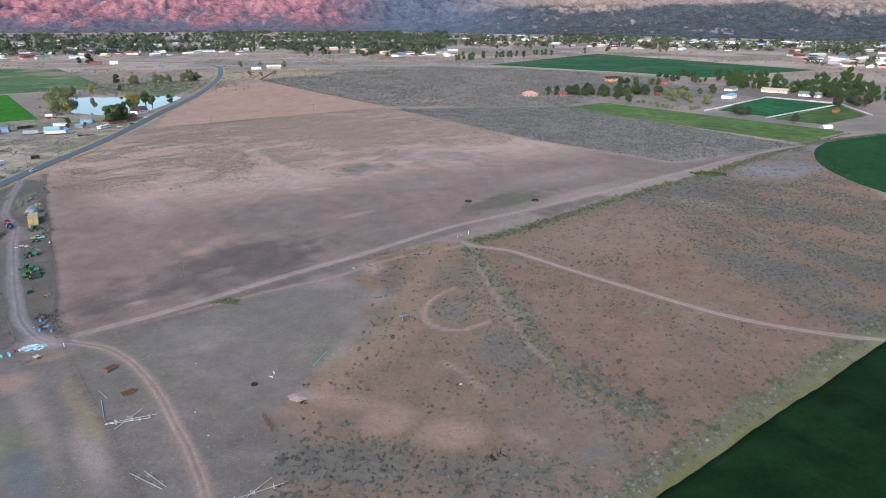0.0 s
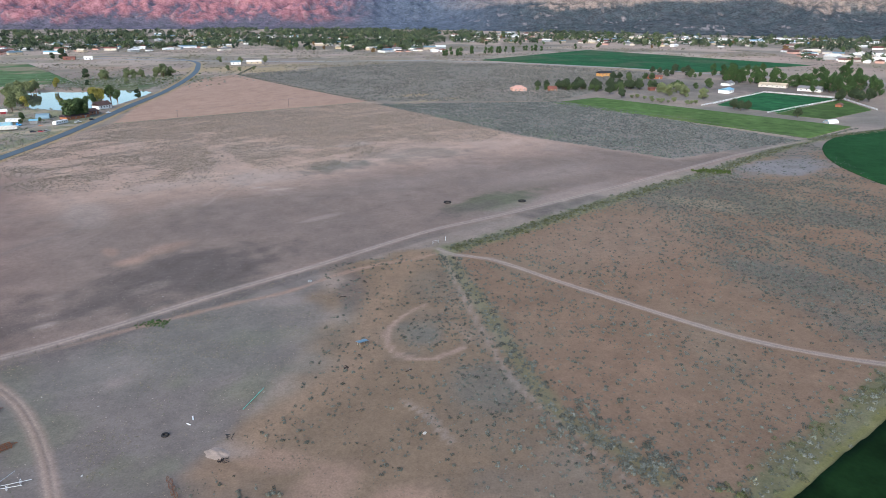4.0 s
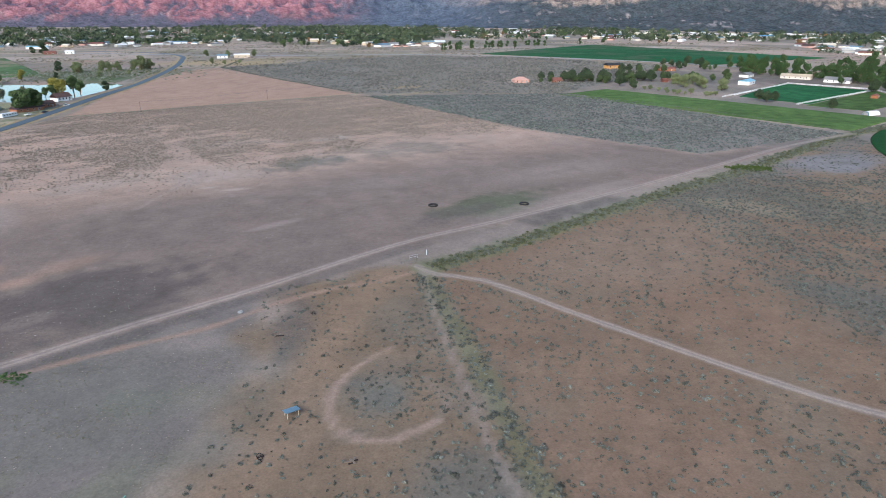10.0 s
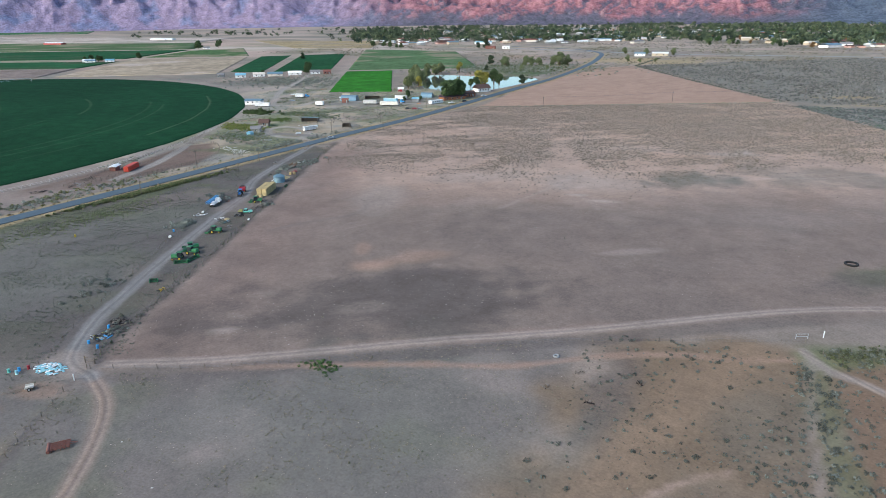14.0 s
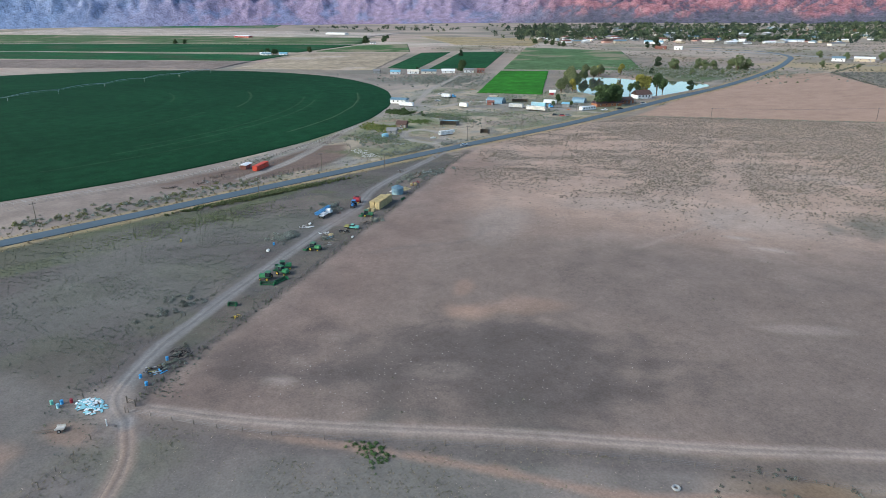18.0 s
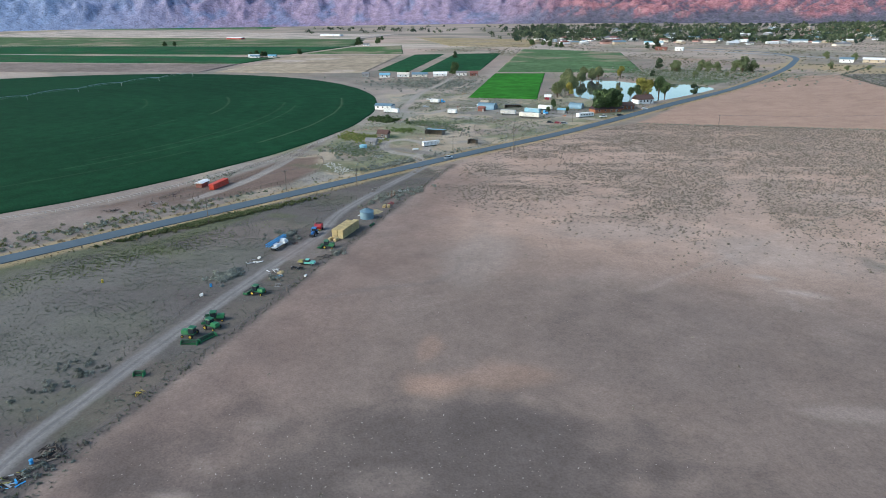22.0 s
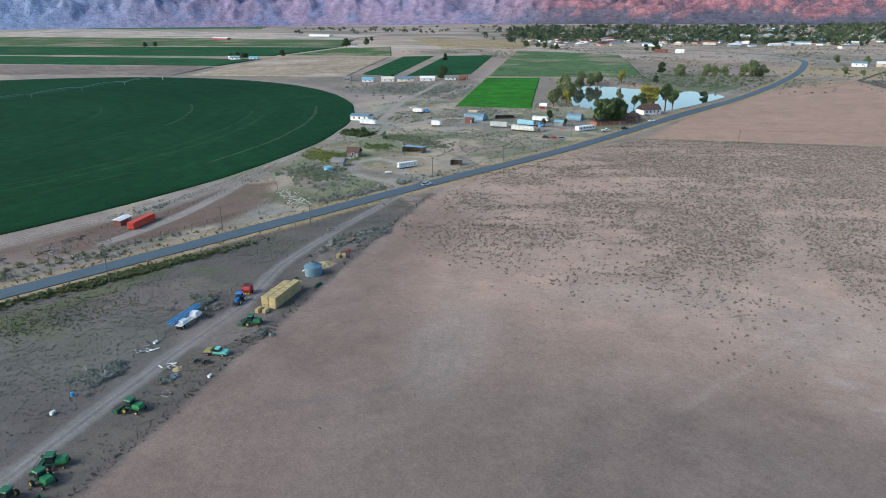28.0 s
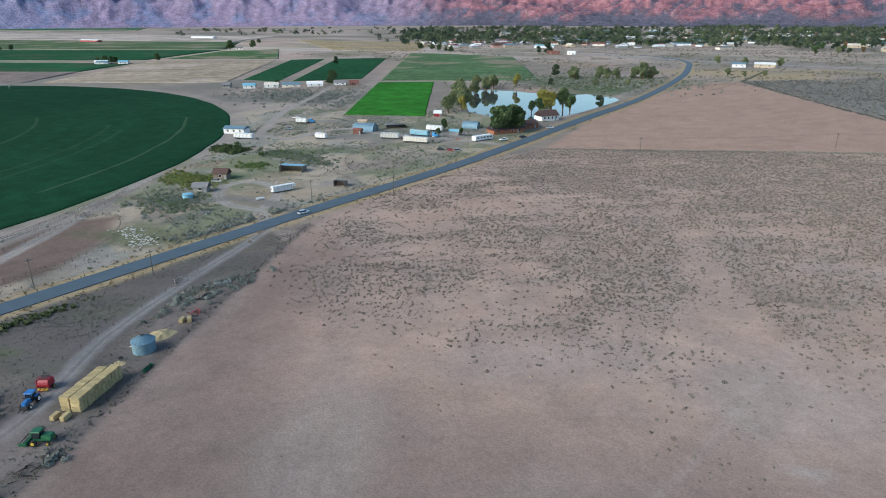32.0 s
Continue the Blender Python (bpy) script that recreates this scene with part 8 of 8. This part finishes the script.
fence("pasture_fence", [(-131.5, 135), (-141.3, 147), (-151.3, 164), (-168.3, 193), (-182.3, 215), (-196.3, 237), (-209.3, 259), (-219.3, 274), (-231.3, 293), (-250, 325), (-268, 357)], 3.6, 1.25, "wire fence with weathered posts along the pasture")
fence("cross_fence", [(-131, 135.5), (-105, 153.5), (-73, 183), (-43, 207.5), (-2, 233)], 5.0, 1.1, "low wire fence along a dirt track")
fence("plot_fence", [(-129.5, 131), (-118.3, 117.4), (-110.5, 107.7), (-100.5, 96), (-93, 87.1), (-79.7, 70), (-60, 45)], 3.6, 1.15, "leaning wire fence across grey soil")
fence("lane_fence", [(-143, 130), (-158, 148), (-171, 165), (-190, 190), (-210, 218), (-228, 246), (-246, 280), (-262, 312)], 5.0, 1.1, "leaning wire fence beside the lane")
fence("hedge_fence", [(2, 229.5), (28, 249), (65, 281), (104, 314), (155, 354), (262, 445), (355, 492)], 6.0, 1.2, "wire fence in brush between two pastures")
fence("road_fence", [(-282, 110), (-287, 180), (-291, 230), (-293, 290), (-296, 330)], 4.5, 1.2, "wire fence along the road")
fence("field_fence", [(-328, 110), (-324, 168), (-321, 192), (-326, 235), (-340, 283), (-350, 304), (-384, 362)], 4.0, 1.3, "pale board fence round an irrigated field", 0, 2, P["white_rock"])
fence("corral_fence", [(-306, 215), (-310, 225), (-305, 236), (-318, 262), (-334, 292), (-352, 318), (-372, 340)], 2.8, 1.5, "grey wooden rail fence of a corral", 0, 3, P["old_boards"], 0.09)
fence("corral_fence", [(-296, 218), (-302, 226), (-300, 238)], 2.4, 1.5, "grey wooden rail fence of a corral", 0, 3, P["old_boards"], 0.09)
fence("corral_fence", [(-294, 236), (-296, 262), (-300, 290), (-316, 309), (-336, 318), (-350, 309)], 2.8, 1.5, "grey wooden rail fence of a corral", 0, 3, P["old_boards"], 0.09)
fence("corral_fence", [(-310, 225), (-324, 250), (-344, 290), (-362, 330), (-334, 332), (-308, 326)], 2.6, 1.4, "old leaning rail fence of a corral", 0, 3, P["old_boards"], 0.09)
fence("yard_fence", [(-356, 396), (-330, 402), (-322, 410), (-345, 428), (-372, 420)], 3.0, 1.3, "grey wooden rail fence of a farmyard", 0, 3)
fence("yard_fence", [(-296, 440), (-312, 462), (-340, 470), (-345, 446), (-318, 424), (-299, 432)], 3.2, 1.3, "grey wooden rail fence of a farmyard", 0, 2)
fence("yard_fence", [(-300, 430), (-318, 455), (-350, 462), (-380, 452)], 3.4, 1.3, "grey wooden rail fence of a farmyard", 0, 2)
fence("yard_fence", [(-306, 412), (-325, 416), (-352, 420)], 3.0, 1.3, "grey wooden rail fence of a farmyard", 0, 2)
fence("tilled_fence", [(-284, 420), (-272, 521), (-226, 549), (-176, 583)], 6.0, 1.1, "wire fence along a tilled field")
for a, b in (((252.5, 616.4), (358.5, 714.2)), ((362, 720), (418, 666)), ((294, 570.6), (418, 664)), ((268, 628), (300, 660)), ((418, 666), (404, 586))):
    fence("white_fence", [a, b], 3.0, 1.5, "white board fence round a green paddock", 0, 3, P["white_paint"], 0.12)


# ---- power line ----
def pole(name, x, y, h, turn, label):
    ob = thing(name, x, y, turn, label, "utility pole", "utility poles")
    part("shaft", rod((0, 0, -0.5), (0, 0, h), 0.17, 8, 0.11), P["rust"] if False else M_POST, ob)
    arm = part("crossarm", join(box(-0.07, 0.07, -1.2, 1.2, h - 0.75, h - 0.6), rod((0, -0.7, h - 0.7), (0, 0, h - 1.3), 0.03, 4), rod((0, 0.7, h - 0.7), (0, 0, h - 1.3), 0.03, 4)), M_POST, ob)
    for y_ in (-1.1, -0.4, 0.4, 1.1):
        part("insulator", rod((0, y_, h - 0.6), (0, y_, h - 0.4), 0.06, 6), P["grey_paint"], arm)
    return ob


POLES = [(-252, 60, 9), (-284, 147, 9.5), (-262, 227, 9.5), (-284.5, 271.5, 9.5), (-268, 298, 8), (-293, 378.5, 9), (-272, 405, 8.5), (-292, 426, 8), (-338, 397, 8), (-306, 500, 8.5), (-322, 610, 9), (-226, 547, 8), (-146.5, 619.5, 8), (-60, 690, 8)]
for k, (x_, y_, h_) in enumerate(POLES):
    pole("utility_pole", x_, y_, h_, 0 if k < 11 else 55, "weathered wooden utility pole with a crossarm")
for a, b in ((1, 3), (3, 5), (5, 9), (9, 10), (2, 4), (4, 6), (11, 12), (12, 13), (0, 1)):
    (ax, ay, ah), (bx_, by_, bh) = POLES[a], POLES[b]
    ob = thing("power_line", ax, ay, 0, "thin overhead wires between wooden poles", "cable")
    for off in (-0.9, 0.9):
        pts = [(off + (bx_ - ax) * t, (by_ - ay) * t, ah - 0.4 + (gz(bx_, by_) + bh - gz(ax, ay) - ah) * t - 3.2 * t * (1 - t)) for t in np.linspace(0, 1, 9)]
        part("wire", tube(pts, 0.022), M_WIRE, ob)

# ---- pivot sprinkler ----
piv = thing("pivot_sprinkler", -774, 254, 0, "long white pivot sprinkler across a green field", "sprinkler")
z0 = gz(-774, 254)
spots = [(-700, 150), (-745, 205), (-774, 254), (-804.5, 306), (-832, 357), (-858, 407), (-884, 458)]
rel = [(x_ + 774, y_ - 254, gz(x_, y_) - z0 + 4.0) for x_, y_ in spots]
for k, (a, b) in enumerate(zip(rel[:-1], rel[1:])):
    A_, B_ = Vector(a), Vector(b)
    pts = [A_.lerp(B_, t) + Vector((0, 0, 1.6 * 4 * t * (1 - t))) for t in np.linspace(0, 1, 9)]
    low = [A_.lerp(B_, t) + Vector((0, 0, 0.4 * 4 * t * (1 - t) - 0.3)) for t in np.linspace(0, 1, 9)]
    span_ = part("span_pipe", tube(pts, 0.16, 5), P["aluminium"], piv)
    part("truss", join(*[rod(p_, q_, 0.05, 4) for p_, q_ in zip(low[:-1], low[1:])], *[rod(p_, q_, 0.04, 4) for p_, q_ in zip(pts, low)]), P["aluminium"], span_)
for a in rel:
    tower = part("tower", join(rod((a[0] - 1.8, a[1], a[2] - 3.6), a, 0.09, 5), rod((a[0] + 1.8, a[1], a[2] - 3.6), a, 0.09, 5), rod((a[0] - 1.8, a[1], a[2] - 3.4), (a[0] + 1.8, a[1], a[2] - 3.4), 0.09, 5)), P["aluminium"], piv)
    part("tower_wheel", join(hoop((a[0] - 1.8, a[1], a[2] - 3.4), (0, 1, 0), 0.5, 0.16, 12, 4), hoop((a[0] + 1.8, a[1], a[2] - 3.4), (0, 1, 0), 0.5, 0.16, 12, 4)), P["black_rubber"], tower)

# ---- white rubble by the corral ----
rub = new("rubble", None)
v, f = [], []
for k in range(160):
    t = flakes.random()
    cx, cy = -316 + 22 * t + flakes.normal(0, 2.6), 313 - 3 * t + flakes.normal(0, 2.4)
    s_ = flakes.uniform(0.12, 0.45)
    gv, gf = moved(tapered(-s_, s_, -s_ * 0.7, s_ * 0.7, -0.1, s_ * 0.6, s_ * 0.3, s_ * 0.2), cx, cy, gz(cx, cy), flakes.uniform(0, 180))
    f += [tuple(i + len(v) for i in q) for q in gf]
    v += gv
me = bpy.data.meshes.new("rubble")
me.from_pydata(v, [], f)
me.materials.append(P["white_rock"])
bpy.data.objects.remove(rub)
tagged(new("rubble", me), "broken white concrete and rocks strewn over weeds", "rubble", kind="stuff")

# ---- the town under the hills ----
town = random.Random(12)
far_trees = [tree("town_tree", kind, tall, wide, 260, label, 6, 0.08, 40 + k) for k, (kind, tall, wide, label) in enumerate((("dark", 11, 12, "dark broad tree in the town"), ("cottonwood", 12, 11, "green broad tree in the town"), ("poplar", 14, 9, "tall green tree in the town"), ("olive", 9, 10, "pale green tree in the town"), ("rust", 9, 9, "brownish tree in the town")))]


def town_spot(a0, a1, r0, r1):
    a, r = radians(town.uniform(a0, a1)), town.uniform(r0, r1)
    return -r * math.sin(a) - 10, r * math.cos(a) + 60


used = 0
for a0, a1, r0, r1, n, green in ((2, 40, 1750, 2700, 150, 0.8), (2, 14, 1400, 1800, 26, 0.6), (-14, 2, 1750, 2500, 50, 0.6), (-36, -14, 1650, 2350, 44, 0.5)):
    for k in range(n):
        x_, y_ = town_spot(a0, a1, r0, r1)
        proto = far_trees[town.choice([0, 0, 1, 1, 2, 3, 4])]
        ob = copy_thing(proto, Matrix())
        ob.matrix_basis = placed(x_, y_, town.uniform(0, 360)) @ Matrix.Scale(town.uniform(0.7, 1.25), 4)
        ob["group"] = "trees of the town"
for proto in far_trees:
    x_, y_ = town_spot(4, 30, 1800, 2500)
    proto.matrix_basis = placed(x_, y_)
# the woods behind, past counting
wx, wy = [], []
for a0, a1, r0, r1, n in ((14, 42, 1720, 3200, 2900), (4, 14, 1680, 3100, 1500), (0, 7, 1500, 3000, 900), (-16, 0, 1850, 2700, 650), (-38, -16, 1800, 2600, 650), (-38, -30, 1250, 1900, 70), (42, 60, 2500, 3400, 120), (30, 44, 1900, 2300, 60)):
    for k in range(n):
        x_, y_ = town_spot(a0, a1, r0, r1)
        wx.append(x_), wy.append(y_)
wx, wy = np.array(wx), np.array(wy)
keep = RNG.random(len(wx)) < 0.10 + 0.85 * clumps(wx, wy, 110, 101, 0.40, 0.60)
wx, wy = wx[keep], wy[keep]
crowns(wx, wy, RNG.uniform(7.5, 16.0, len(wx)), tint(len(wx), np.array([0.038, 0.058, 0.046]), np.array([0.098, 0.122, 0.072])), "town_woods", "dense dark green trees between the houses of the town", 30)

TOWN_WALLS = ["white_paint", "pale_stucco", "white_paint", "tan_metal", "pink_stucco", "grey_paint"]
TOWN_ROOFS = ["grey_shingle", "white_paint", "brown_shingle", "pale_stucco", "galvanised", "rust_red_paint"]
models = []
for k in range(10):
    models.append(house("town_house", 0, 0, 0, 16 + 5 * (k % 4), 10 + 2 * (k % 3), 3.2 + 0.8 * (k % 2), 2.2, TOWN_WALLS[k % 6], TOWN_ROOFS[(k * 5 + k // 6) % 6], "small pale town house with a pitched roof", "house", 1, k % 2 == 0, group="houses of the town"))
spots = []
for a0, a1, r0, r1, n in ((12, 38, 1850, 2700, 80), (18, 40, 1600, 1900, 64), (2, 12, 1560, 2300, 46), (-1, 6, 1430, 1600, 18), (-14, 0, 1900, 2600, 44), (-36, -14, 1750, 2450, 80), (-24, -18, 2150, 2300, 16), (-36, -29, 1300, 1650, 30)):
    spots += [town_spot(a0, a1, r0, r1) for k in range(n)]
for k, (x_, y_) in enumerate(spots):
    ob = models[k % 10] if k < 10 else copy_thing(models[town.randrange(10)], Matrix())
    ob.matrix_basis = placed(x_, y_, town.choice([10, 55, 100, -35]) + town.uniform(-6, 6)) @ Matrix.Scale(town.uniform(0.8, 1.4), 4)
for x_, y_, l_, w_, wall, roof, label in ((969, 2036, 60, 24, "white_paint", "sky_blue_paint", "long building with a bright blue roof"), (1008, 1941, 55, 24, "white_paint", "sky_blue_paint", "long building with a bright blue roof"), (1039, 1855, 60, 24, "white_paint", "sky_blue_paint", "long building with a bright blue roof"), (888, 2086, 45, 22, "white_paint", "white_paint", "large white building in the town"), (-640, 1700, 46, 16, "white_paint", "galvanised", "long pale warehouse below the town"), (-560, 1760, 36, 16, "tan_metal", "white_paint", "long tan warehouse below the town"), (-830, 1440, 40, 12, "white_paint", "blue_roof_metal", "long low building with a pale blue roof"), (-690, 1240, 20, 9, "rust_red_paint", "rust_red_paint", "small red building beside a dark tree"), (-660, 1250, 14, 8, "white_paint", "white_paint", "white building beside a dark tree"), (-318, 1135, 24, 12, "tan_metal", "white_paint", "tan metal building beside trees"), (-345, 1120, 16, 10, "white_paint", "galvanised", "white building beside trees"), (-300, 2250, 60, 24, "brick", "rust_red_paint", "large red brick school in the town"), (-1947, 992, 60, 16, "red_paint", "white_paint", "red and white sheds on the far plain"), (-1946, 1322, 80, 20, "white_paint", "white_paint", "white sheds on the far plain"), (-1500, 1900, 120, 30, "tan_metal", "tan_metal", "long tan buildings on the far plain")):
    house("large_building", x_, y_, 20, l_, w_, 4.2, 2.0, wall, roof, label, "building", 2)
